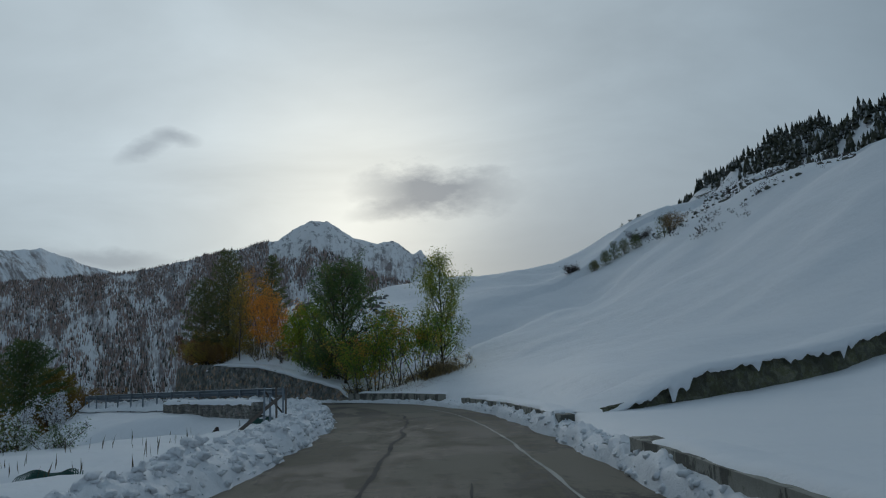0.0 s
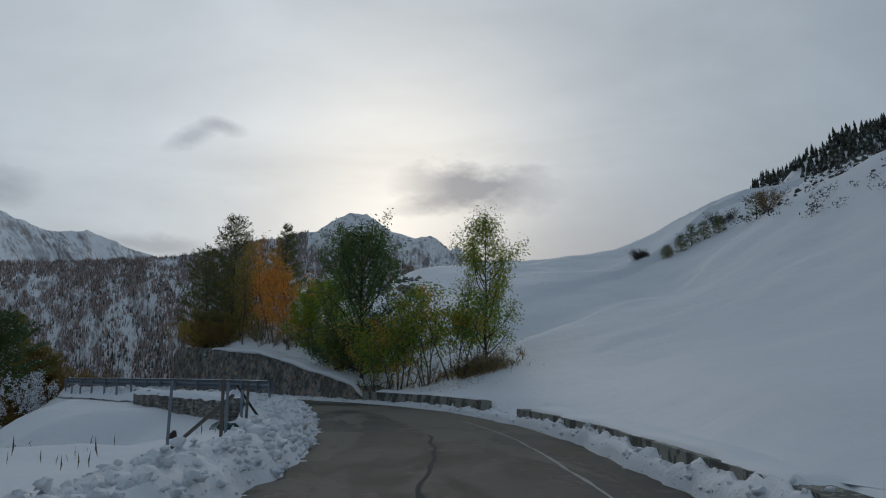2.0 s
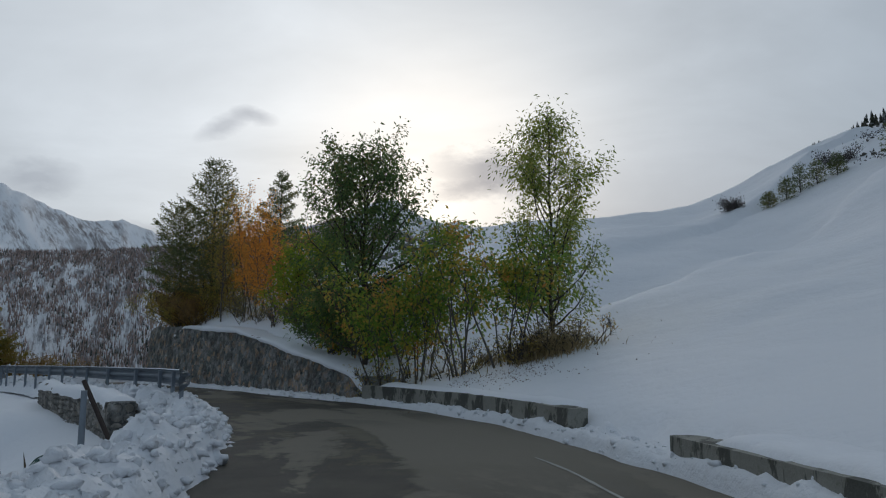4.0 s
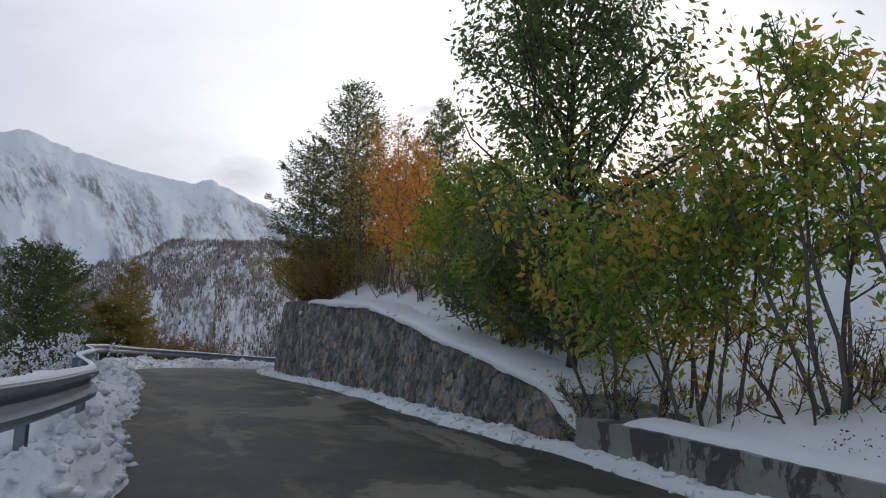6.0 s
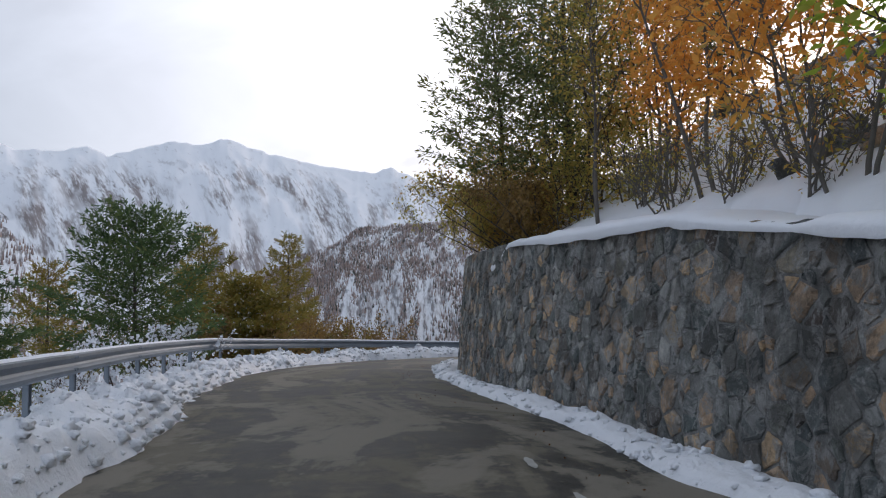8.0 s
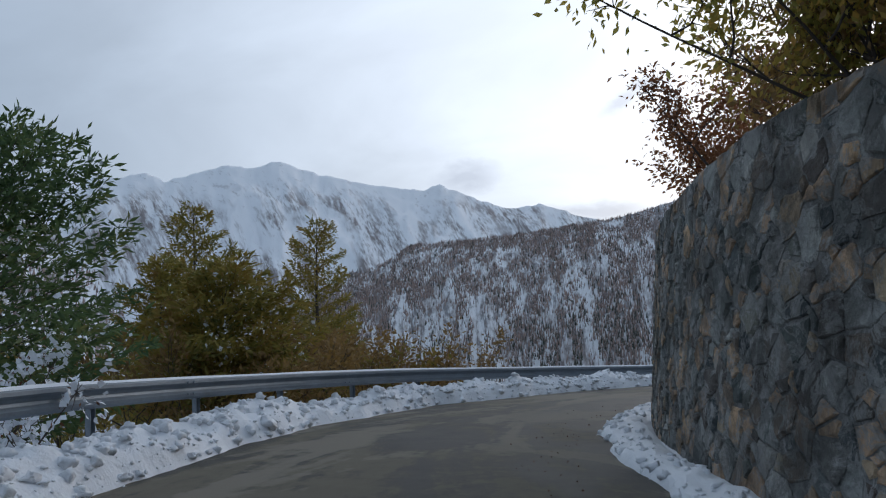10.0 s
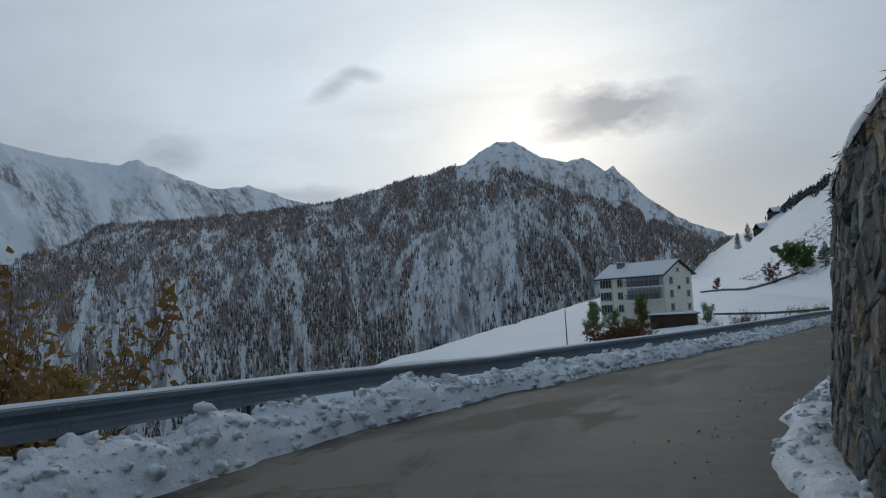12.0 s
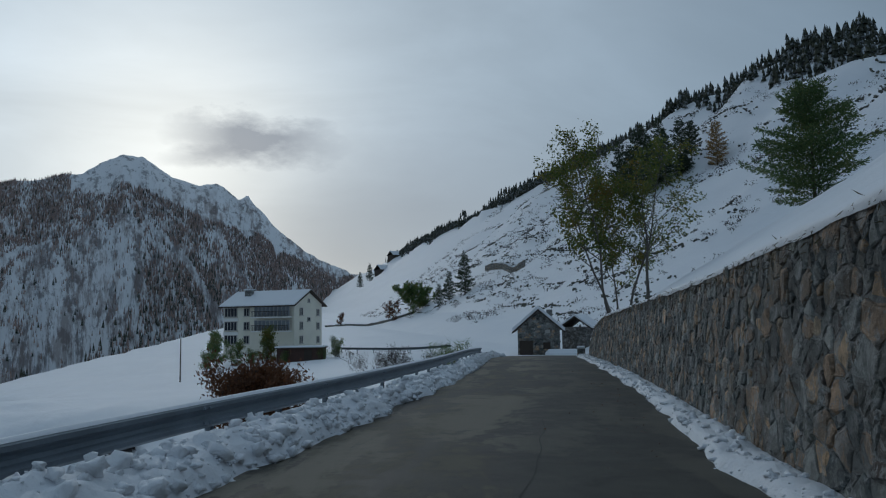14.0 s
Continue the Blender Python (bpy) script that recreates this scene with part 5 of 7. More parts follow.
# the clump above the low parapet
broadleaf("ash_tree", on_ground(1.2, 40.6), 6.6, 3.5, LEAF_ASH, "tall slender ash with sparse yellow-green leaves above the parapet", "tree", 11,
          9000, 0.135, 1, 0.12, 44, peak=0.45, droop=0.9, slim=0.30, spread_tips=0.18, thick=0.55, inner=0.45)
broadleaf("cherry_tree", on_ground(-4.4, 44.2), 7.0, 6.0, LEAF_DARK, "broad dark-leaved cherry tree against the bright sky", "tree", 12,
          16000, 0.135, 1, 0.06, 70, peak=0.55, droop=0.9, spread_tips=0.12, thick=0.9)
for i, (x, y, t, w) in enumerate(((-3.3, 42.0, 3.7, 2.5), (-2.2, 41.2, 4.1, 2.5), (-1.1, 40.4, 4.3, 2.6), (0.0, 40.2, 3.9, 2.4), (0.9, 41.4, 3.1, 2.0),
                                  (-2.6, 42.8, 3.4, 2.4), (-5.4, 45.6, 2.3, 2.4), (-3.6, 44.9, 2.4, 2.4), (-5.9, 46.2, 2.3, 3.4), (-5.0, 45.2, 2.2, 3.2), (-6.6, 47.3, 1.9, 2.8))):
    broadleaf("shrub", on_ground(x, y), t, w, LEAF_SHRUB if i < 8 else LEAF_DARK, "many-stemmed shrub with green, yellow and russet leaves above bare stems", "shrub", 20 + i,
              2300 if i < 8 else 1800, 0.14, 5, 0.36 if i < 6 else 0.06, 42, bark=BARK_GREY, splay=0.42, droop=0.8, thick=0.6)
for i, (x, y, t, w) in enumerate(((1.4, 40.1, 0.5, 1.0), (0.7, 39.9, 0.45, 0.9))):
    broadleaf("bramble", on_ground(x, y), t, w, GRASS_DRY, "low brown bramble thicket at the ash tree's foot", "shrub", 64 + i, 2600, 0.10, 7, 0.02, 40, splay=0.7, droop=0.0, slim=0.2)
for i, (x, y, t, w, c) in enumerate(((-7.6, 49.3, 4.0, 2.9, 0.05), (-6.7, 50.3, 4.2, 2.9, 0.15))):
    broadleaf("willow_bush", on_ground(x, y), t, w, LEAF_LIME, "lime-green willow on the snow above the stone wall", "tree", 30 + i, 4600, 0.14, 3, c, 40, splay=0.3, droop=0.6, thick=0.7)
for i, (x, y, t, w) in enumerate(((-10.9, 53.3, 5.4, 2.6), (-12.0, 54.6, 4.6, 2.4), (-9.6, 52.2, 4.6, 2.6), (-9.2, 50.9, 4.4, 3.6), (-13.2, 58.2, 6.2, 2.8))):
    broadleaf("rowan_tree", on_ground(x, y), t, w, LEAF_ORANGE, "slender young tree with orange autumn leaves above the wall", "tree", 40 + i, 2000 if i in (1, 4) else (1700 if i in (2, 3) else 3000), 0.135, 3, 0.22, 30, bark=BARK_GREY, splay=0.3, thick=0.5)
conifer("pine_tree", on_ground(-14.9, 57.9), 7.9, 5.2, NEEDLE_PINE, "tall olive-green conifer on the corner above the wall", "tree", 50, 11500, 0.06, 0.16, 0.0, 0.55, limbs=120, power=0.55, thick=0.7)
conifer("pine_tree", on_ground(-16.7, 58.3), 6.6, 4.8, NEEDLE_PINE, "grey-green conifer with a bare lower trunk at the wall corner", "tree", 54, 10000, 0.20, 0.15, 0.0, 0.65, limbs=80, power=0.5, thick=0.75, lean=(-0.03, 0))
conifer("pine_tree", on_ground(-12.0, 59.8), 5.6, 3.2, NEEDLE_PINE, "smaller grey-green conifer behind the corner trees", "tree", 51, 8000, 0.1, 0.14, 0.02, 0.3, limbs=50)
broadleaf("bare_tree", on_ground(-16.2, 59.6), 7.6, 2.2, LEAF_ORANGE, "thin leafless tree beside the conifer", "tree", 52, 160, 0.05, 2, 0.5, 26, bark=BARK_GREY, thick=0.5)
broadleaf("grey_tree", on_ground(-13.4, 55.4), 6.8, 3.6, LEAF_OLIVE, "slim grey-barked tree with thin olive leaves above the wall", "tree", 53, 3000, 0.10, 2, 0.30, 36, bark=BARK_GREY, splay=0.12, thick=0.42)
for i, (x, y, t, w) in enumerate(((-15.4, 59.4, 6.2, 3.0), (-14.0, 57.0, 5.6, 2.8), (-12.7, 56.9, 5.4, 3.0), (-14.4, 56.3, 2.4, 2.2), (-13.0, 56.0, 2.0, 2.2))):
    broadleaf("thicket_tree", on_ground(x, y), t, w, LEAF_OLIVE if i != 2 else LEAF_ORANGE, "tree with brown and olive autumn leaves in the corner thicket", "tree", 45 + i, 1900, 0.105, 3, 0.06, 36, splay=0.3, thick=0.5)
for i, (x, y, o, t, w) in enumerate(((-18.2, 54.0, 1.0, 1.3, 2.0), (-18.9, 54.8, 0.95, 1.6, 2.3), (-19.6, 55.6, 0.95, 1.6, 2.3), (-20.3, 56.5, 0.95, 1.4, 2.2), (-21.0, 57.4, 1.0, 1.2, 1.8), (-19.5, 55.4, 1.8, 1.9, 2.2))):
    p = along(station(x, y), 3.39 + o)
    broadleaf("russet_shrub", on_ground(p.x, p.y, -0.1), t, w, LEAF_OLIVE if i % 2 else NEEDLE_BROWN, "tangled brown shrub spilling over the wall corner", "shrub", 155 + i, 5500, 0.085, 6, 0.04, 40, splay=0.6, droop=1.0, lean=(-0.34, -0.26), thick=0.6)
for i, (x, y, t, w) in enumerate(((-19.9, 66.4, 2.7, 2.6), (-19.4, 65.0, 2.5, 2.4), (-19.4, 68.2, 1.6, 1.8))):
    broadleaf("beech_bush", on_ground(x, y), t, w, LEAF_BEECH, "bush with dark russet leaves on top of the wall", "shrub", 60 + i, 5000, 0.11, 3, 0.06, 34, lean=(-0.08, 0.0), splay=0.4)
for i, (x, y, t, w) in enumerate(((-8.0, 50.2, 0.9, 1.5), (-9.6, 51.3, 1.1, 1.6), (-10.6, 52.4, 0.9, 1.4), (-11.6, 53.6, 1.2, 1.6), (-12.4, 54.9, 1.0, 1.5), (-10.4, 54.2, 1.3, 1.8), (-8.9, 52.6, 1.2, 1.8), (-6.9, 50.0, 1.0, 1.6), (-11.8, 55.8, 1.3, 1.8))):
    broadleaf("brushwood", on_ground(x, y), t, w, LEAF_OLIVE, "bare twiggy brushwood with a few brown leaves in the snow", "shrub", 210 + i, 420, 0.07, 7, 0.05, 40, splay=0.4, bark=BARK_GREY, thick=0.6)
for i, (x, y, t, w) in enumerate(((-3.4, 41.9, 1.0, 1.6), (-1.4, 40.2, 1.1, 1.6), (0.3, 39.8, 0.9, 1.5), (1.9, 40.3, 0.7, 1.4))):
    broadleaf("brushwood", on_ground(x, y), t, w, LEAF_OLIVE, "bare brown brushwood among the shrub stems", "shrub", 250 + i, 260, 0.08, 7, 0.05, 24, splay=0.5, thick=0.6)
# snow-dusted rocks and twigs on the slope above the wall
rng = np.random.RandomState(83)
xy = np.column_stack([rng.uniform(-13.5, -3.0, 420), rng.uniform(50.5, 64, 420)])
xy = xy[(fbm(xy[:, 0] * 0.35, xy[:, 1] * 0.35, 3, 84) > 0.46) & (xy[:, 1] + 0.9 * xy[:, 0] > 43.0)]
scatter_chunks("slope_rocks", np.column_stack([xy, ground_height(xy[:, 0], xy[:, 1]) + 0.02, rng.uniform(0.08, 0.30, len(xy))]).tolist(), STONE,
               "grey rocks poking out of the snow above the wall", "rocks", 85)
# beyond the rail, on the slope below the corner
conifer("stone_pine", on_ground(-30.2, 58.0), 1.9 - height(-30.2, 58.0), 7.0, NEEDLE_GREEN, "dark green pine with snow on its branches below the road", "tree", 70, 15000, 0.3, 0.19, 0.05, 0.75, snow=0.05, limbs=80)
for i, (x, y, top, w) in enumerate(((-36.0, 55.5, 0.9, 6.5), (-33.5, 50.0, 0.0, 6.0), (-39.0, 49.0, 0.4, 6.5), (-31.0, 63.5, -0.2, 5.5), (-36.5, 44.5, 0.0, 6.0))):
    conifer("stone_pine", on_ground(x, y), max(4, top - height(x, y)), w, NEEDLE_GREEN if i != 3 else NEEDLE_LARCH, "pine on the steep snowy slope below the road", "tree", 71 + i, 11000, 0.3, 0.21, 0.06, 0.6, snow=0.03, limbs=60)
for i, (x, y, top, w) in enumerate(((-41.0, 69.8, 3.4, 8.0), (-40.2, 75.5, 3.4, 7.0), (-38.0, 66.5, 0.8, 6.0), (-44.0, 63.0, 1.4, 7.5), (-37.5, 73.0, -1.8, 5.5), (-42.5, 79.5, -0.8, 6.0), (-35.0, 69.5, -2.2, 5.0), (-39.5, 82.0, -3.4, 5.0), (-35.0, 76.0, -3.6, 5.0))):
    conifer("larch_tree", on_ground(x, y), top - height(x, y), w, NEEDLE_LARCH if i not in (4, 6, 8) else NEEDLE_BROWN, "yellowing larch on the steep slope below the road", "tree", 80 + i, 15000, 0.2, 0.21, 0.03, 0.25, snow=0.01, limbs=76, power=0.62)
for i, (x, y, top, w) in enumerate(((-29.5, 63.0, -2.5, 3.6), (-31.5, 65.5, -2.3, 4.0), (-33.0, 67.5, -1.9, 4.4), (-30.2, 67.6, -2.7, 3.6), 
                                    (-34.6, 63.5, -1.7, 4.4), (-36.2, 70.8, -1.9, 4.4))):
    broadleaf("hazel_thicket", on_ground(x, y), max(2.0, top - height(x, y)), w * 1.4, (NEEDLE_BROWN, NEEDLE_LARCH, NEEDLE_BROWN)[i % 3], "brown and yellow thicket on the slope below the guardrail", "shrub", 230 + i, 4200, 0.16, 5, 0.25, 44, splay=0.5, droop=0.3)
for i, (x, y, top, w) in enumerate(((-26.8, 55.8, -1.75, 2.2), (-28.2, 54.4, -2.1, 1.6))):
    ob = broadleaf("snowy_bush", on_ground(x, y), max(1.5, top - height(x, y)), w, LEAF_RED, "bare bush loaded with fresh snow behind the guardrail", "shrub", 90 + i, 700, 0.08, 6, 0.1, 40, splay=0.6)
    crown = [c for c in ob.children if c.name.startswith("crown")][0]
    rngb = np.random.RandomState(i)
    co = np.array([v.co[:] for v in crown.data.vertices])[::4]
    co = co[rngb.randint(0, len(co), 2600)] + rngb.normal(size=(2600, 3)) * 0.05
    tagged(leaf_mesh("snow_load", co, 0.10 * rngb.uniform(0.6, 1.3, 2600), SNOW, ob, rngb, 1.0, 0.0), "snow lying on the twigs", kind="stuff")
# behind the corner, above the wall beside the straight
broadleaf("maple_tree", on_ground(-7.2, 103.0), 8.8, 8.6, LEAF_MAPLE, "many-stemmed maple with thin yellow-green foliage above the wall", "tree", 101, 13000, 0.17, 4, 0.28, 52, bark=BARK_GREY, splay=0.20, lean=(-0.03, 0.01), thick=0.7)
broadleaf("young_tree", on_ground(-6.4, 101.8), 5.2, 2.6, LEAF_MAPLE, "thin young tree with a few yellow leaves", "tree", 102, 900, 0.10, 1, 0.35, 18, bark=BARK_GREY)
conifer("pine_tree", on_ground(1.4, 100.3), 1.6 + 6.6 - height(1.4, 100.3), 6.6, NEEDLE_GREEN, "spreading dark green pine on the snowy slope", "tree", 103, 22000, 0.04, 0.17, 0.05, 0.45, limbs=90)
# ---- woods on the far slopes ----
def wood_material(name, lo, hi, snow):
    m, n, bsdf, place = material(name)
    isl = n.add("ShaderNodeNewGeometry").outputs["Random Per Island"]
    col = n.mix(isl, lo, hi)
    white = n.ramp(n.noise(place, 0.9, 3), [(0.52, 0.0), (0.62, 1.0)])
    col = n.mix(n.math("MULTIPLY", white, snow), col, (0.75, 0.77, 0.82))
    n.link(col, bsdf.inputs["Base Color"])
    bsdf.inputs["Roughness"].default_value = 0.95
    bsdf.inputs["Specular IOR Level"].default_value = 0.05
    return m


FAR_LARCH = wood_material("far_larch_wood", (0.20, 0.152, 0.14), (0.44, 0.31, 0.255), 0.22)
FAR_SPRUCE = wood_material("far_spruce_wood", (0.034, 0.042, 0.034), (0.08, 0.08, 0.055), 0.3)


def cone_wood(name, P, H, R, mat, label, sides=4, tiers=1, seed=0):
    """A far wood: one ragged cone or stack of cones for each tree, joined."""
    rng = np.random.RandomState(seed)
    P, H, R = np.asarray(P, float), np.asarray(H, float), np.asarray(R, float)
    k = len(P)
    vs, fs, n0 = [], [], 0
    for t in range(tiers):
        lo = H * (0.06 + 0.86 * t / tiers)
        hi = H * (0.06 + 0.94 * (t + (1.0 if t == tiers - 1 else 1.45)) / tiers)
        hi = np.minimum(hi, H)
        rad = R * (1 - 0.80 * t / tiers)
        a = rng.rand(k)[:, None] * 6.28 + np.arange(sides)[None, :] * (6.2832 / sides)
        rr = rad[:, None] * rng.uniform(0.65, 1.2, (k, sides))
        ring = np.stack([P[:, 0, None] + np.cos(a) * rr, P[:, 1, None] + np.sin(a) * rr, P[:, 2, None] + lo[:, None] + rng.uniform(-0.03, 0.03, (k, sides)) * H[:, None]], -1)
        tip = (P + np.stack([rng.normal(size=k) * 0.02 * H, rng.normal(size=k) * 0.02 * H, hi], -1))[:, None, :]
        vs.append(np.concatenate([ring, tip], 1).reshape(-1, 3))
        base = np.arange(k) * (sides + 1) + n0
        for i in range(sides):
            fs.append(np.stack([base + i, base + (i + 1) % sides, base + sides], 1))
        n0 += k * (sides + 1)
    ob = mesh_object(name, np.concatenate(vs), np.concatenate(fs), mat, None, False)
    return tagged(ob, label, "forest", kind="stuff")


def slope_wood(P, count, seed, rows_used, dense, gap):
    """Places on a mountain's grid, thinned by streaks that run down the slope."""
    rng = np.random.RandomState(seed)
    r0, r1 = rows_used
    i = (r0 + (r1 - r0) * rng.rand(count)) * (P.shape[0] - 1) / 1.12
    j = rng.rand(count) * (P.shape[1] - 2)
    i0, j0 = i.astype(int), j.astype(int)
    fi, fj = (i - i0)[:, None], (j - j0)[:, None]
    q = P[i0, j0] * (1 - fi) * (1 - fj) + P[i0 + 1, j0] * fi * (1 - fj) + P[i0, j0 + 1] * (1 - fi) * fj + P[i0 + 1, j0 + 1] * fi * fj
    mask = fbm(j * 0.075, i * 0.05 + j * 0.006, 4, seed) * 0.42 + fbm(j * 0.34, i * 0.21, 4, seed + 7, 0.65) * 0.58
    ok = mask > gap + (1 - dense) * rng.rand(count) + 0.055 - 0.09 * smooth(0.35, 0.75, i * 1.12 / (P.shape[0] - 1))
    return q[ok], j[ok], i[ok]


q, B, T = slope_wood(MAIN, 420000, 5, (0.08, 1.0), 0.60, 0.365)
q2, B2, T2 = slope_wood(MAIN, 110000, 15, (0.10, 0.9), 0.7, 0.33)
limit = (B2 / (MAIN.shape[1] - 1) * 94 - 60 > -8.5) & (B2 / (MAIN.shape[1] - 1) * 94 - 60 < 9)
q, B, T = np.concatenate([q, q2[limit]]), np.concatenate([B, B2[limit]]), np.concatenate([T, T2[limit]])
B = CREST_MAIN[0][0] + (CREST_MAIN[-1][0] - CREST_MAIN[0][0]) * B / (MAIN.shape[1] - 1)
T = T * 1.12 / (MAIN.shape[0] - 1)
# snow gullies cut through the wood: bearing and height of both ends, width
keep = np.ones(len(q), bool)
wob = 0.5 * (fbm(T * 9, B * 0.4, 3, 91) - 0.5)
for b0, t0, b1, t1, w0, w1 in ((-9.6, 0.66, -2.6, 0.28, 0.16, 0.40), (-14.0, 0.62, -19.5, 0.33, 0.25, 0.55), (-8.4, 0.72, -5.0, 0.55, 0.10, 0.2),
                               (-25.2, 0.34, -25.8, 0.12, 0.2, 0.30), (-29.0, 0.30, -29.6, 0.10, 0.15, 0.3), (-33, 0.5, -34.5, 0.12, 0.2, 0.4),
                               (-17.8, 0.72, -20.2, 0.55, 0.15, 0.25), (-39, 0.6, -41, 0.2, 0.2, 0.45), (-4.0, 0.62, 0.5, 0.45, 0.1, 0.2)):
    k = np.clip((T - t0) / (t1 - t0), -0.02, 1.02)
    inside = (T < max(t0, t1)) & (T > min(t0, t1))
    keep &= ~(inside & (np.abs(B + wob - (b0 + (b1 - b0) * k)) < w0 + (w1 - w0) * k))
# the rocky snow face in the middle of the slope
face = np.hypot((B + 12.0) / 4.2, (T - 0.42) / 0.17) + 1.2 * (fbm(B * 1.1, T * 9, 4, 93) - 0.5)
rngw = np.random.RandomState(1)
keep &= ~((face < 1.0) & (rngw.rand(len(q)) < 0.90))
keep &= q[:, 2] < np.where(B > -12.5, 240 - 9 * np.clip(B + 8, -4, 30), 420) + 60 * (fbm(B * 1.3, B * 0, 3, 94) - 0.5)
q, T = q[keep], T[keep]
H = rngw.uniform(4.0, 9.5, len(q)) * np.interp(T, [0.1, 0.5], [0.85, 1.0])
pick = rngw.rand(len(q)) < np.interp(T, [0.1, 0.26, 0.5], [0.65, 0.25, 0.08])
cone_wood("larch_forest", q[~pick], H[~pick], H[~pick] * 0.115, FAR_LARCH, "leafless brown larch forest on the steep mountain", 4, 1, 2)
cone_wood("spruce_forest", q[pick], H[pick] * 1.15, H[pick] * 0.19, FAR_SPRUCE, "dark spruce wood on the lower mountain slope", 5, 1, 3)
q, _, _ = slope_wood(SIDE, 9000, 9, (0.1, 1.0), 0.8, 0.36)
rng = np.random.RandomState(2)
H = rng.uniform(12, 19, len(q))
cone_wood("larch_forest", q, H, H * 0.17, FAR_LARCH, "brown larch forest on the far mountain flank", 4, 1, 4)

# the wood along the top of the near slope
rng = np.random.RandomState(17)
x, y = rng.uniform(20, 330, 90000), rng.uniform(110, 900, 90000)
rd = x - np.interp(y, [108, 142, 170, 260, 600, 1800], [-9, 4, 6, 8, 22, 70])
edge = np.interp(y, [110, 179, 207, 245, 300, 900], [72, 80, 85, 89, 92, 88]) + 8 * (fbm(x * 0.02, y * 0.02, 3, 6) - 0.5)
keep = (rd > edge) & (rd < 240) & (rng.rand(90000) < np.interp(rd - edge, [0, 25], [0.45, 0.95]))
x, y = x[keep], y[keep]
P = np.stack([x, y, ground_height(x, y) - 0.3], 1)
H = rng.uniform(2.6, 7.0, len(P)) * np.interp(y, [110, 180, 320, 900], [0.65, 0.75, 0.75, 0.8])
cone_wood("spruce_forest", P, H, H * 0.22, FAR_SPRUCE, "dark spruce forest along the top of the snowy slope", 6, 3, 8)

# low scrub on the terraced slope
def scrub(name, P, R, mat, label, seed, per=26):
    rng = np.random.RandomState(seed)
    pts = np.repeat(P, per, 0) + rng.normal(size=(len(P) * per, 3)) * np.repeat(R, per)[:, None] * np.array([0.55, 0.55, 0.30]) + np.array([0, 0, 0.25])
    ob = leaf_mesh(name, pts, np.repeat(R, per) * rng.uniform(0.25, 0.6, len(pts)), mat, None, rng, 0.35, -0.5)
    return tagged(ob, label, "scrub", kind="stuff")


SCRUB = leaf_material("grey_scrub", [(0.035, 0.032, 0.032), (0.06, 0.052, 0.05), (0.085, 0.07, 0.06)], 0.1, 1.3)
rng = np.random.RandomState(23)
x, y = rng.uniform(-6, 130, 15000), rng.uniform(118, 420, 15000)
rd = x - np.interp(y, [108, 142, 170, 260, 600], [-9, 4, 6, 8, 22])
keep = (rd > 10) & (rd < 115) & (fbm(x * 0.05, y * 0.05, 3, 31) > np.interp(rd, [10, 30], [0.52, 0.38])) & (rng.rand(15000) < 0.30)
P = np.stack([x[keep], y[keep], ground_height(x[keep], y[keep])], 1)
scrub("scrub", P, rng.uniform(0.3, 1.0, len(P)), SCRUB, "low grey scrub poking through the snow", 24)
# stone ledges of the terraces
rng = np.random.RandomState(29)
spots = []
for i in range(620):
    y0 = rng.uniform(125, 380)
    x0 = rng.uniform(16, 105) + np.interp(y0, [108, 142, 170, 260, 600], [-9, 4, 6, 8, 22])
    if fbm(np.array([x0 * 0.05]), np.array([y0 * 0.05]), 3, 31)[0] > 0.41:
        spots += [(x0 + rng.normal() * 0.25, y0 + j * rng.uniform(0.5, 0.9)) for j in range(int(rng.uniform(5, 22)))]
spots = np.array(spots)
spots = np.column_stack([spots, ground_height(spots[:, 0], spots[:, 1]) + 0.02, rng.uniform(0.14, 0.34, len(spots))])
places = spots.tolist()
scatter_chunks("terrace_stones", places, DARK_STONE, "dark dry-stone terrace ledges in the snow", "stones", 31)


def small_tree(kind, x, y, tall, wide, label, seed, mat=None, dz=0.0):
    if kind == "spruce":
        return conifer("spruce_tree", on_ground(x, y, dz), tall, wide, mat or NEEDLE_DARK, label, "tree", seed, 2600, 0.04, tall * 0.05, 0.12, 0.0, snow=0.05, limbs=44)
    return broadleaf("small_tree", on_ground(x, y, dz), tall, wide, mat or LEAF_SHRUB, label, "tree", seed, 4200, tall * 0.042, 3, 0.06, 30, splay=0.4)


for i, (x, y, t, w) in enumerate(((30.4, 274.8, 8.5, 5.0), (31.4, 262, 11.5, 6.5), (28.8, 280, 6.0, 5.0), (78, 790, 15, 10), (86, 780, 17, 11))):
    small_tree("spruce", x, y, t, w, "dark spruce standing in the snow on the slope", 110 + i)
broadleaf("round_bush", on_ground(27.4, 300), 9.0, 13.0, LEAF_DARK, "round dark green bush on a snowy bank", "shrub", 116, 9000, 0.55, 5, 0.05, 60, splay=0.45, droop=0.2)
small_tree("leafy", 24.0, 297, 3.0, 5.0, "low dark bush on a snowy bank", 119, LEAF_DARK)
small_tree("leafy", 17.9, 293, 6.5, 5.0, "thin bare fruit tree in the snow", 117, LEAF_RED)
small_tree("leafy", 7.3, 345, 5.0, 4.4, "thin bare fruit tree in the snow", 118, LEAF_RED)
for i, (x, y, t) in enumerate(((59.3, 226.4, 12), (56.5, 214, 13), (57.0, 210, 12), (59.2, 207, 11), (54, 216, 9), (61, 212, 12), (51.5, 222, 9), (58.0, 220, 11), (55.0, 208, 10), (59.5, 216, 12))):
    small_tree("spruce", x, y, t, t * 0.62, "dark spruce in a clump on the snowy slope", 120 + i)
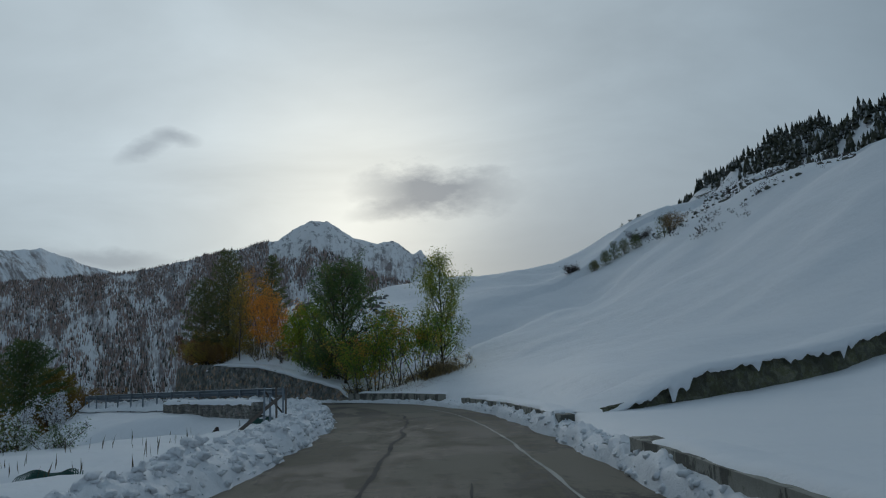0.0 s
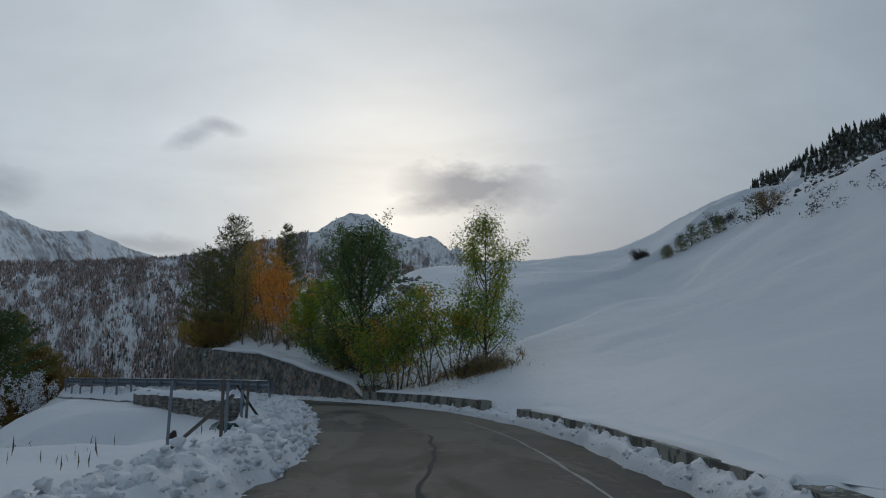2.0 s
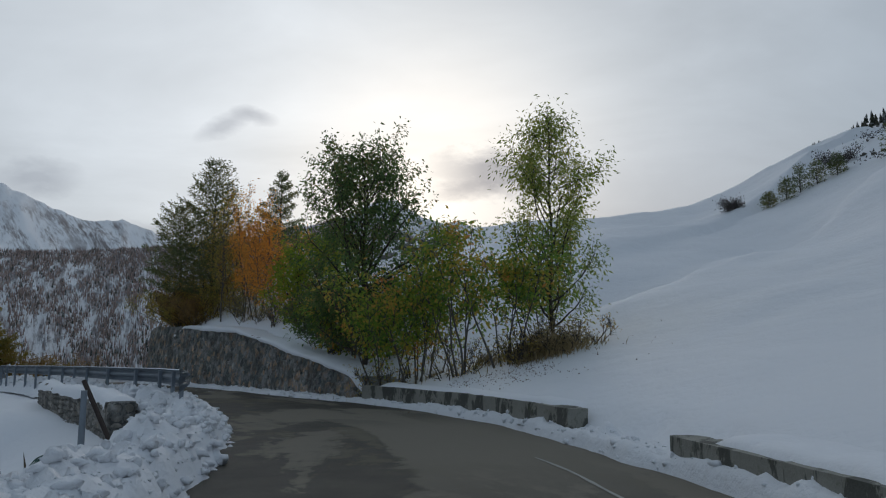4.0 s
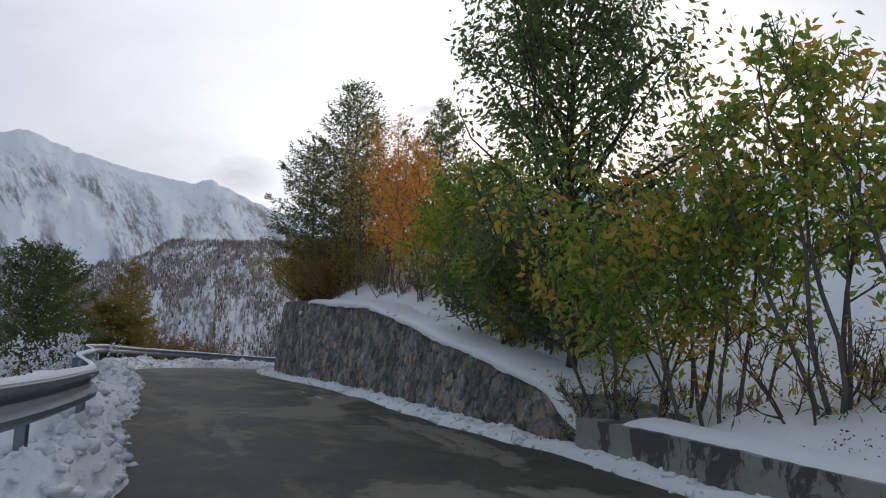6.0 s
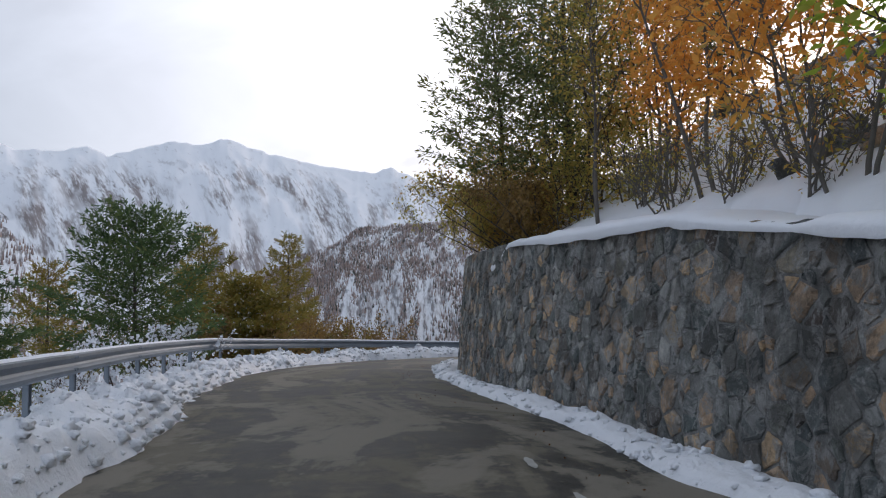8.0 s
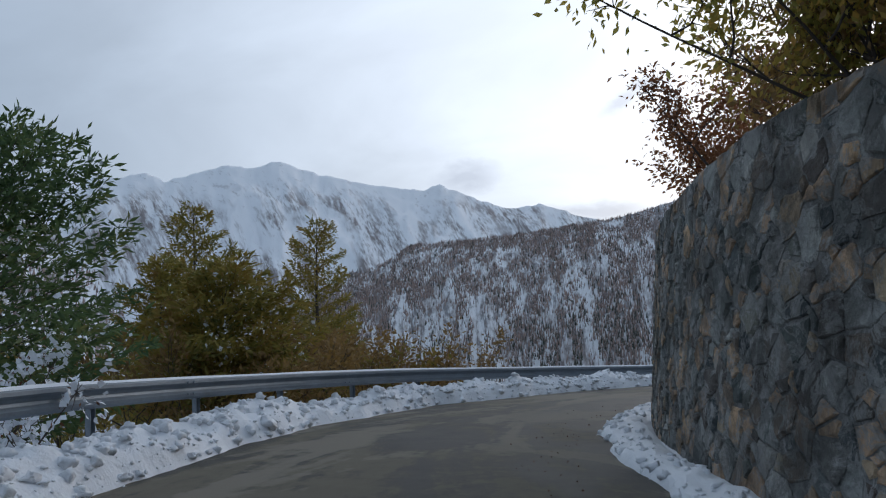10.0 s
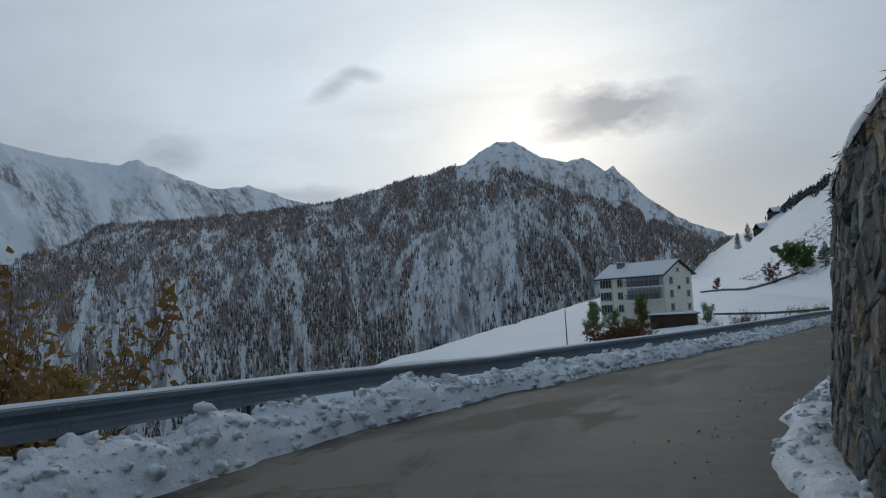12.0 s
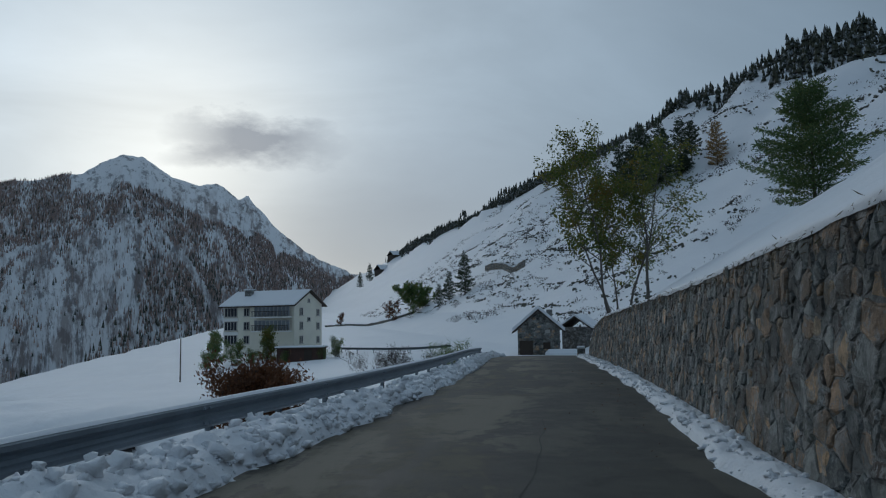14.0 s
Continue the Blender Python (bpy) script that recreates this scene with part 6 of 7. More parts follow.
conifer("larch_tree", on_ground(67.3, 201), 9.5, 6.2, NEEDLE_BROWN, "bare orange-brown larch on the snowy slope", "tree", 130, 6000, 0.05, 0.3, 0.0, 0.7, limbs=70)
for i, (x, y, t, w, m) in enumerate(((69.8, 217.9, 9, 6, NEEDLE_DARK), (67.8, 210.5, 8, 5, NEEDLE_DARK), (64, 208, 4, 5, NEEDLE_DARK))):
    conifer("pine_tree", on_ground(x, y), t, w, m, "dark pine on the crest of the snowy slope", "tree", 134 + i, 4000, 0.05, 0.4, 0.05, 0.6, limbs=50)
# small growth on the crest above the first bend
for i, (x, y, t, w) in enumerate(((13.9, 60.6, 0.7, 0.9), (14.9, 60.8, 1.1, 1.1), (15.7, 61.0, 1.5, 1.2), (16.5, 60.8, 1.3, 1.1), (17.4, 60.4, 1.1, 1.1), (18.9, 57.6, 1.7, 1.6))):
    conifer("young_pine", on_ground(x, y), t, w, NEEDLE_PINE, "young pine on the crest of the snowy slope", "tree", 140 + i, 900, 0.03, 0.12, 0.05, 0.2, limbs=30)
for i, (x, y, t, w, m) in enumerate(((12.2, 61.0, 0.5, 0.8, SCRUB), (19.3, 57.0, 1.3, 1.4, NEEDLE_BROWN), (18.0, 62.0, 0.8, 1.3, SCRUB))):
    broadleaf("crest_bush", on_ground(x, y), t, w, m, "small bush on the crest of the snowy slope", "shrub", 147 + i, 2200, 0.09, 5, 0.04, 30, splay=0.6, droop=0.0)
# ledges and scrub near the top of that slope
rng = np.random.RandomState(37)
xy = []
for i in range(16):
    x0, y0 = rng.uniform(19, 27), rng.uniform(47, 63)
    xy += [(x0 + j * 0.33, y0 - j * 0.42 + rng.normal() * 0.06) for j in range(rng.randint(3, 10))]
xy = np.array(xy)
places = np.column_stack([xy, ground_height(xy[:, 0], xy[:, 1]) + 0.02, rng.uniform(0.10, 0.22, len(xy))]).tolist()
scatter_chunks("ledge_stones", places, DARK_STONE, "dark stone ledges poking out of the snow", "stones", 38)
xy = np.column_stack([rng.uniform(18, 28, 70), rng.uniform(45, 65, 70)])
scrub("scrub", np.column_stack([xy, ground_height(xy[:, 0], xy[:, 1])]), rng.uniform(0.2, 0.5, 70), SCRUB, "low grey scrub on the upper slope", 39)
# bush of dry reddish stems beside the rail, and small scrub on the meadow
for i, (x, y, t, w) in enumerate(((-23.3, 91.2, 1.9, 2.9),)):
    broadleaf("briar_bush", on_ground(x, y), t, w, LEAF_RED, "round russet-brown briar bush in the snow", "shrub", 140 + i, 16000, 0.11, 8, 0.10, 60, splay=0.22, droop=0.0)
for i, (x, y, t, w, m) in enumerate(((-16.5, 110, 1.3, 2.4, SCRUB), (-12.2, 116, 1.5, 2.4, LEAF_DARK), (-30, 96, 0.5, 0.9, SCRUB), (-27.5, 99, 0.4, 0.8, SCRUB), (-34.5, 88, 0.5, 0.9, SCRUB))):
    broadleaf("scrub_bush", on_ground(x, y), t, w, m, "low snow-dusted scrub bush on the meadow", "shrub", 150 + i, 4500, 0.075, 6, 0.05, 30, splay=0.7, droop=0.0)

# ---- the tall house ----
PLASTER = plain("cream_plaster", (0.80, 0.76, 0.64), 0.9, 0, 0.15, 0.8)
WHITE_WALL = plain("white_plaster", (0.82, 0.81, 0.78), 0.9, 0, 0.12, 0.8)
DARK_WOOD = plain("dark_timber", (0.055, 0.04, 0.03), 0.8, 0, 0.4, 3)
RED_WOOD = plain("red_brown_timber", (0.085, 0.045, 0.034), 0.8, 0, 0.35, 3)
GLASS = plain("window_glass", (0.03, 0.035, 0.045), 0.12, 0, 0.2, 1)
PALE_GLASS = plain("veranda_glass", (0.20, 0.225, 0.25), 0.15, 0, 0.35, 0.7)
FRAME = plain("pale_frame", (0.45, 0.43, 0.40), 0.6, 0, 0.15, 2)


def local(parent, name, lo, hi, mat, bevel=0.0, label=""):
    bm = bmesh.new()
    box(bm, lo, hi, bevel)
    return part(name, bm, mat, parent, label)


def window(parent, mid, wide, tall, axis, panes=2):
    """A window set into a wall: frame, panes, sill. axis: 'y' faces -y, 'x' faces +x."""
    f = new("window")
    f.parent = parent
    f.location = mid
    if axis == "x":
        f.rotation_euler = (0, 0, radians(90))
    bm = bmesh.new()
    t = 0.08
    for lo, hi in (((-wide / 2, -0.06, -tall / 2), (-wide / 2 + t, 0.06, tall / 2)), ((wide / 2 - t, -0.06, -tall / 2), (wide / 2, 0.06, tall / 2)),
                   ((-wide / 2, -0.06, tall / 2 - t), (wide / 2, 0.06, tall / 2)), ((-wide / 2, -0.06, -tall / 2), (wide / 2, 0.06, -tall / 2 + t))):
        box(bm, lo, hi)
    for k in range(1, panes):
        x = -wide / 2 + wide * k / panes
        box(bm, (x - 0.035, -0.05, -tall / 2), (x + 0.035, 0.05, tall / 2))
    part("window_frame", bm, FRAME if panes < 5 else FRAME, f)
    for k in range(panes):
        a = -wide / 2 + wide * k / panes + 0.05
        bm = bmesh.new()
        box(bm, (a, -0.015, -tall / 2 + 0.05), (a + wide / panes - 0.1, 0.015, tall / 2 - 0.05))
        part("pane", bm, GLASS if panes < 5 else PALE_GLASS, f)
    bm = bmesh.new()
    box(bm, (-wide / 2 - 0.08, -0.14, -tall / 2 - 0.06), (wide / 2 + 0.08, 0.05, -tall / 2))
    part("window_sill", bm, FRAME, f)
    return f


# local axes: x along the ridge (long front faces -y), the gable faces +x
HOUSE = empty("house", (-17.6, 179.5, -5.8), "cream three-storey house with snowy gable roof and glazed verandas", "house")
HOUSE.rotation_euler = (0, 0, radians(-38))
L, D, EAVE, RIDGE = 12.5, 7.0, 6.1, 8.0
bm = bmesh.new()
box(bm, (-L, 0, -1.5), (0, D, EAVE))
part("wall", bm, PLASTER, HOUSE)
bm = bmesh.new()
v = [bm.verts.new(p) for p in ((-L, 0, EAVE), (-L, D, EAVE), (-L, D / 2, RIDGE - 0.1), (0, 0, EAVE), (0, D, EAVE), (0, D / 2, RIDGE - 0.1))]
for f in ((0, 1, 2), (3, 5, 4), (0, 2, 5, 3), (1, 4, 5, 2)):
    bm.faces.new([v[i] for i in f])
part("gable", bm, PLASTER, HOUSE)


def roof_slab(parent, x0, x1, half, eave, ridge, over, thick, mat, name, lift=0.0, label=""):
    bm = bmesh.new()
    slope = (ridge - eave) / half
    for sgn in (-1, 1):
        y_e = half + sgn * (half + over)
        z_e = eave - slope * over
        pts = [(x0, y_e, z_e), (x1, y_e, z_e), (x1, half, ridge), (x0, half, ridge)]
        lo = [bm.verts.new((x, y, z + lift)) for x, y, z in pts]
        hi = [bm.verts.new((x, y, z + lift + thick)) for x, y, z in pts]
        bm.faces.new(lo[::-1])
        bm.faces.new(hi)
        for i in range(4):
            bm.faces.new((lo[i], lo[(i + 1) % 4], hi[(i + 1) % 4], hi[i]))
    bmesh.ops.recalc_face_normals(bm, faces=bm.faces[:])
    return part(name, bm, mat, parent, label)


roof_slab(HOUSE, -L - 0.5, 0.55, D / 2, EAVE, RIDGE, 0.7, 0.14, DARK_WOOD, "roof")
roof_slab(HOUSE, -L - 0.45, 0.40, D / 2, EAVE, RIDGE, 0.62, 0.13, SNOW, "roof_snow", 0.15, "snow lying on the roof")
local(HOUSE, "chimney", (-L + 2.2, D * 0.28, RIDGE - 1.3), (-L + 3.3, D * 0.28 + 0.8, RIDGE + 0.35), MORTAR, 0.03)
local(HOUSE, "chimney_cap", (-L + 2.05, D * 0.28 - 0.15, RIDGE + 0.36), (-L + 3.45, D * 0.28 + 0.95, RIDGE + 0.5), SNOW, 0.03)
for k, z in enumerate((0.9, 2.9, 4.9)):
    # corner bay on the far end of the front, verandas in the middle
    window(HOUSE, (-L + 1.35, -0.07, z + 0.15), 2.3, 1.35, "y", 4)
    if k:
        window(HOUSE, (-3.6, -0.36, z + 0.2), 6.2, 1.5, "y", 9)
        local(HOUSE, "balcony_slab", (-6.9, -1.0, z - 0.75), (-0.35, 0.0, z - 0.58), WHITE_WALL, 0.02)
        bm = bmesh.new()
        box(bm, (-6.85, -0.98, z + 0.15), (-0.4, -0.92, z + 0.22))
        for q in range(26):
            xx = -6.8 + q * 0.25
            box(bm, (xx, -0.97, z - 0.57), (xx + 0.05, -0.93, z + 0.15))
        part("railing", bm, DARK_WOOD, HOUSE)
    window(HOUSE, (-8.3, -0.07, z + 0.15), 1.0, 1.2, "y", 2)
    window(HOUSE, (0.07, 1.6, z + 0.1), 0.75, 1.1, "x", 2)
    window(HOUSE, (0.07, D - 1.1, z + 0.0), 0.7, 1.0, "x", 2)
window(HOUSE, (0.07, D / 2, 3.9), 0.7, 0.6, "x", 1)
window(HOUSE, (0.07, D / 2, 6.6), 0.5, 0.6, "x", 1)
local(HOUSE, "front_band", (-L - 0.02, -0.10, 1.75), (-L + 2.7, -0.02, 2.2), WHITE_WALL)
local(HOUSE, "front_band", (-L - 0.02, -0.10, 3.75), (-L + 2.7, -0.02, 4.2), WHITE_WALL)
local(HOUSE, "terrace_deck", (-6.5, -4.6, -0.9), (4.0, -1.2, -0.7), WHITE_WALL)

# timber shed in front of it
SHED = empty("shed", (-17.2, 171.0, height(-17.2, 171.0) - 0.1), "low red-brown timber shed with snow on its flat roof", "shed")
SHED.rotation_euler = (0, 0, radians(-14))
for i in range(18):
    local(SHED, "plank", (-2.9 + i * 0.33, -1.2, 0), (-2.9 + i * 0.33 + 0.31, -1.14, 1.75), RED_WOOD, 0.008)
local(SHED, "wall", (-2.9, -1.13, -0.6), (3.05, 1.2, 1.7), RED_WOOD)
local(SHED, "roof", (-3.2, -1.6, 1.76), (3.35, 1.5, 1.86), DARK_WOOD)
local(SHED, "roof_snow", (-3.15, -1.55, 1.865), (3.3, 1.45, 2.06), SNOW, 0.06, "snow lying on the roof")
local(SHED, "door", (0.6, -1.25, 0.0), (1.6, -1.205, 1.6), DARK_WOOD, 0.01)
for i, (x, y, t) in enumerate(((-21.5, 172.5, 5.2), (-25.5, 172.0, 3.6), (-27.6, 173.0, 5.0), (-29.0, 171.0, 2.6), (-12.6, 172.0, 3.0), (-14.6, 169.5, 1.8), (-23.5, 170.5, 2.2), (-19.5, 169.5, 1.6))):
    small_tree("leafy", x, y, t, t * 0.8, "dark green garden shrub beside the house", 160 + i, LEAF_MAPLE if i == 0 else LEAF_DARK)

# ---- stone barn beside the road ----
BARN = empty("stone_barn", (-0.2, 130.6, -5.1), "small grey stone barn with a snow-covered gable roof", "barn")
BARN.rotation_euler = (0, 0, radians(-22))
# gable faces -y; ridge runs along +y
BW, BL_, BE, BR_ = 3.5, 5.2, 1.9, 3.4
bm = bmesh.new()
pts = [(-BW / 2, 0, -1), (BW / 2, 0, -1), (BW / 2, 0, BE), (0, 0, BR_), (-BW / 2, 0, BE)]
a = [bm.verts.new(p) for p in pts]
b = [bm.verts.new((p[0], BL_, p[2])) for p in pts]
bm.faces.new(a)
bm.faces.new(b[::-1])
for i in range(5):
    bm.faces.new((a[i], b[i], b[(i + 1) % 5], a[(i + 1) % 5]))
bmesh.ops.recalc_face_normals(bm, faces=bm.faces[:])
part("wall", bm, MORTAR, BARN)
brng = random.Random(4)
bvs = []
z = -0.9
row = 0
while z < BR_ - 0.15:
    rh = brng.uniform(0.16, 0.26)
    x = -BW / 2
    while x < BW / 2 - 0.1:
        l = brng.uniform(0.25, 0.55)
        top = BE + (BR_ - BE) * (1 - abs(x + l / 2) / (BW / 2))
        if z + rh < top and x + l < BW / 2 + 0.1:
            m = Matrix.Translation((x + l / 2, -0.01, z + rh / 2)) @ Matrix.Diagonal((l * 0.97, 0.05, rh * 0.97, 1)) @ Matrix.Rotation(math.pi, 4, "Z")
            bvs.append((m, brng.randrange(26)))
        x += l
    z += rh
ob = joined_stones("stonework", bvs, STONE_MESHES, STONE, BARN, "grey rough wall stones")


def gable_roof(parent, half, back, eave, ridge, over, thick, mat, name, lift, front, label=""):
    bm = bmesh.new()
    slope = (ridge - eave) / half
    for sgn in (-1, 1):
        pts = [(sgn * (half + over), -front, eave - slope * over), (sgn * (half + over), back, eave - slope * over), (0, back, ridge), (0, -front, ridge)]
        lo = [bm.verts.new((x, y, z + lift)) for x, y, z in pts]
        hi = [bm.verts.new((x, y, z + lift + thick)) for x, y, z in pts]
        bm.faces.new(lo)
        bm.faces.new(hi[::-1])
        for i in range(4):
            bm.faces.new((lo[i], lo[(i + 1) % 4], hi[(i + 1) % 4], hi[i]))
    bmesh.ops.recalc_face_normals(bm, faces=bm.faces[:])
    return part(name, bm, mat, parent, label)


gable_roof(BARN, BW / 2, BL_ + 0.4, BE, BR_, 0.45, 0.12, DARK_WOOD, "roof", 0.0, 0.5)
gable_roof(BARN, BW / 2, BL_ + 0.4, BE, BR_, 0.42, 0.30, SNOW, "roof_snow", 0.13, 0.42, "thick snow on the roof")
local(BARN, "chimney", (0.7, 2.2, 2.4), (1.2, 2.7, 3.5), MORTAR, 0.03)
local(BARN, "door", (-1.6, -0.09, -0.9), (-0.5, -0.04, 0.9), DARK_WOOD, 0.01)
local(BARN, "shutter", (0.35, -0.09, 0.2), (0.95, -0.04, 0.75), DARK_WOOD, 0.01)
local(BARN, "window", (0.55, -0.09, 1.5), (0.95, -0.04, 1.8), FRAME, 0.01)
local(BARN, "yard_snow", (0.5, -1.7, -1.2), (3.5, -0.3, 0.22), SNOW, 0.30, "snow heaped before the barn")
# second roof behind, and low walls in front of the barn
HUT = empty("stone_hut", (5.6, 136.0, -4.7), "small stone hut half hidden behind the barn", "hut")
HUT.rotation_euler = (0, 0, radians(-40))
local(HUT, "wall", (-1.3, 0, -1), (1.3, 3.4, 1.5), STONE)
gable_roof(HUT, 1.3, 3.7, 1.5, 2.4, 0.35, 0.12, DARK_WOOD, "roof", 0.0, 0.4)
gable_roof(HUT, 1.3, 3.7, 1.5, 2.4, 0.30, 0.18, SNOW, "roof_snow", 0.13, 0.33, "snow on the roof")


def low_wall(name, pts, tall, label, seed):
    """A low dry-stone wall through ground points, with stones along its face and snow on top."""
    rng = random.Random(seed)
    thing = empty(name, on_ground(*pts[0]), label, "low wall")
    items, core, cap = [], bmesh.new(), bmesh.new()
    for (xa, ya), (xb, yb) in zip(pts[:-1], pts[1:]):
        d = math.hypot(xb - xa, yb - ya)
        a = math.atan2(yb - ya, xb - xa)
        k = max(1, int(d / 0.5))
        for i in range(k):
            t = (i + 0.5) / k
            x, y = xa + (xb - xa) * t, ya + (yb - ya) * t
            z = height(x, y)
            m = Matrix.Translation((x, y, z)) @ Matrix.Rotation(a, 4, "Z")
            box(core, (-d / k / 2, -0.17, -0.8), (d / k / 2, 0.17, tall), 0, m)
            box(cap, (-d / k / 2 - 0.02, -0.22, tall + 0.005), (d / k / 2 + 0.02, 0.24, tall + 0.09 + 0.05 * rng.random()), 0.03, m)
            h = -0.3
            while h < tall - 0.05:
                rh = rng.uniform(0.13, 0.22)
                for sgn in (-1, 1):
                    items.append((m @ Matrix.Translation((rng.uniform(-0.1, 0.1), 0.17 * sgn, h + rh / 2)) @ Matrix.Rotation(0 if sgn > 0 else math.pi, 4, "Z")
                                  @ Matrix.Diagonal((rng.uniform(0.35, 0.55), 0.06, rh, 1)), rng.randrange(26)))
                h += rh
    hang(part("core", core, MORTAR), thing)
    hang(joined_stones("stonework", items, STONE_MESHES, STONE, None, "rough grey stones"), thing)
    hang(part("snow_cap", cap, SNOW, None, "snow lying on the wall"), thing)
    return thing


low_wall("garden_wall", [(-5.0, 112), (-2.2, 118)], 0.5, "low dark stone wall by the barn track", 2)
low_wall("field_wall", [(3, 352), (10, 318), (18.5, 295), (27, 303)], 0.6, "long snow-topped field wall on the slope", 3)
low_wall("ruined_wall", [(40.5, 272), (39.0, 255), (37.5, 233)], 1.5, "square ruined stone wall on the slope", 4)

# far chalets on the skyline
for i, (x, y, s) in enumerate(((97, 800, 2.6), (111, 806, 2.2))):
    CH = empty("chalet", on_ground(x, y, -0.3), "dark timber chalet with snow on its roof, far up the slope", "chalet")
    CH.rotation_euler = (0, 0, radians(-70))
    local(CH, "wall", (-2.5 * s, 0, -1.5), (2.5 * s, 7 * s, 2.4 * s), DARK_WOOD)
    gable_roof(CH, 2.5 * s, 7.6 * s, 2.4 * s, 4.2 * s, 0.6, 0.15, DARK_WOOD, "roof", 0.0, 0.6)
    gable_roof(CH, 2.5 * s, 7.6 * s, 2.4 * s, 4.2 * s, 0.55, 0.2, SNOW, "roof_snow", 0.16, 0.5, "snow on the roof")

# far guardrail along the bend before the house
FAR = empty("guardrail", on_ground(-10.9, 179.9), "short far guardrail across the snowy bend", "guardrail")
far_pts = [Vector(on_ground(-10.9 + 0.87 * k, 179.9 - 1.84 * k)) for k in range(13)]
for k, (p, q_) in enumerate(zip(far_pts[:-1], far_pts[1:])):
    if k % 3 == 0 and k + 3 < len(far_pts):
        p1 = far_pts[k + 3]
        d = (p1 - p)
        bm = bmesh.new()
        n_ = Vector((d.y, -d.x, 0)).normalized()
        rows_ = []
        for w, h in W_PROFILE:
            rows_.append((bm.verts.new(p + n_ * w + Vector((0, 0, h))), bm.verts.new(p1 + n_ * w + Vector((0, 0, h)))))
        for r0, r1 in zip(rows_[:-1], rows_[1:]):
            bm.faces.new((r0[0], r0[1], r1[1], r1[0]))
        bmesh.ops.solidify(bm, geom=bm.faces[:], thickness=0.006)
        hang(part("beam", bm, STEEL), FAR)
    if k % 2 == 0:
        po = new("post", POST)
        po.matrix_world = Matrix.Translation(p)
        hang(po, FAR)

# power pole and lines
POLE = empty("utility_pole", on_ground(-30.2, 150), "thin wooden utility pole on the meadow", "pole")
bm = bmesh.new()
p = Vector(on_ground(-30.2, 150))
tube(bm, [p - Vector((0, 0, 0.5)), p + Vector((0, 0, 4.2))], [0.07, 0.05], 8)
hang(part("shaft", bm, WOOD), POLE)

# ---- beside the road at the start ----
def stake(x, y, top, r, label, lean_x=0.0, mat=None, name="stake", category="post"):
    thing = empty(name, on_ground(x, y), label, category)
    p = Vector(on_ground(x, y))
    bm = bmesh.new()
    q1 = Vector((x + lean_x, y, top))
    tube(bm, [p - Vector((0, 0, 0.4)), p.lerp(q1, 0.5), q1], [r, r * 0.97, r * 0.9], 8)
    hang(part("shaft", bm, mat or STEEL_BACK), thing)
    return thing


stake(-3.55, 20.6, -1.66, 0.024, "grey steel fence stake standing in the snow bank", 0.03)
stake(-3.6, 23.2, -1.72, 0.03, "grey steel fence stake standing in the snow bank", 0.02)
stake(-4.0, 24.2, -1.70, 0.035, "mossy wooden fence post in the snow", 0.0, WOOD, "fence_post")
stake(-4.1, 26.0, -1.75, 0.032, "weathered wooden fence post in the snow", 0.04, WOOD, "fence_post")
# leaning rails of the broken fence
for i, (a, b) in enumerate((((-3.9, 24.5, -2.0), (-5.6, 25.6, -3.2)), ((-4.2, 25.2, -2.1), (-6.0, 26.6, -3.3)))):
    rl = empty("fence_rail", a, "fallen weathered timber fence rail leaning into the snow", "fence rail")
    bm = bmesh.new()
    va, vb = Vector(a), Vector(b)
    m = Matrix.Translation(va) @ (vb - va).to_track_quat("X", "Z").to_matrix().to_4x4()
    box(bm, (0, -0.028, -0.02), ((vb - va).length, 0.028, 0.02), 0.006, m)
    hang(part("board", bm, WOOD), rl)
# black strut by the rail's end
st = empty("strut", (-5.6, 30.9, -2.6), "black steel strut leaning against a stake", "strut")
bm = bmesh.new()
tube(bm, [Vector((-5.0, 30.6, -3.0)), Vector((-6.0, 31.4, -2.0))], [0.035, 0.035], 8)
hang(part("tube", bm, RUST), st)
stake(-5.7, 30.9, -2.1, 0.045, "grey steel post at the end of the fence", 0.0)

# stump and dry stalks on the snow
sp = on_ground(-8.5, 33.0)
stump = empty("stump", sp, "dark broken tree stump in the snow", "stump")
bm = bmesh.new()
tube(bm, [Vector(sp) + Vector((0, 0, -0.2)), Vector(sp) + Vector((0.05, 0, 0.25)), Vector(sp) + Vector((0.12, 0.02, 0.5))], [0.26, 0.17, 0.05], 7)
for v in bm.verts:
    v.co += Vector((0.05, 0.05, 0.08)) * noise.noise(v.co * 5)
hang(part("wood", bm, RUST), stump)
rng = np.random.RandomState(44)
xy = np.concatenate([np.column_stack([rng.uniform(-14, -4.2, 400), rng.uniform(6, 33, 400)]), np.column_stack([rng.uniform(-11, -3.5, 500), rng.uniform(6, 20, 500)])])
xy = xy[(fbm(xy[:, 0] * 0.5, xy[:, 1] * 0.5, 2, 61) > 0.55) & (rng.rand(len(xy)) < 0.45)]
pts = np.column_stack([xy, ground_height(xy[:, 0], xy[:, 1]) - 0.02])
aims = rng.normal(size=pts.shape) * np.array([0.25, 0.25, 0]) + np.array([0, 0, 2.2])
sizes = rng.uniform(0.12, 0.5, len(pts))
tagged(leaf_mesh("dry_stalks", pts, sizes, GRASS_DARK, None, rng, 0.022, -0.8, aims), "dry grass stalks poking through the snow", "grass", kind="stuff")

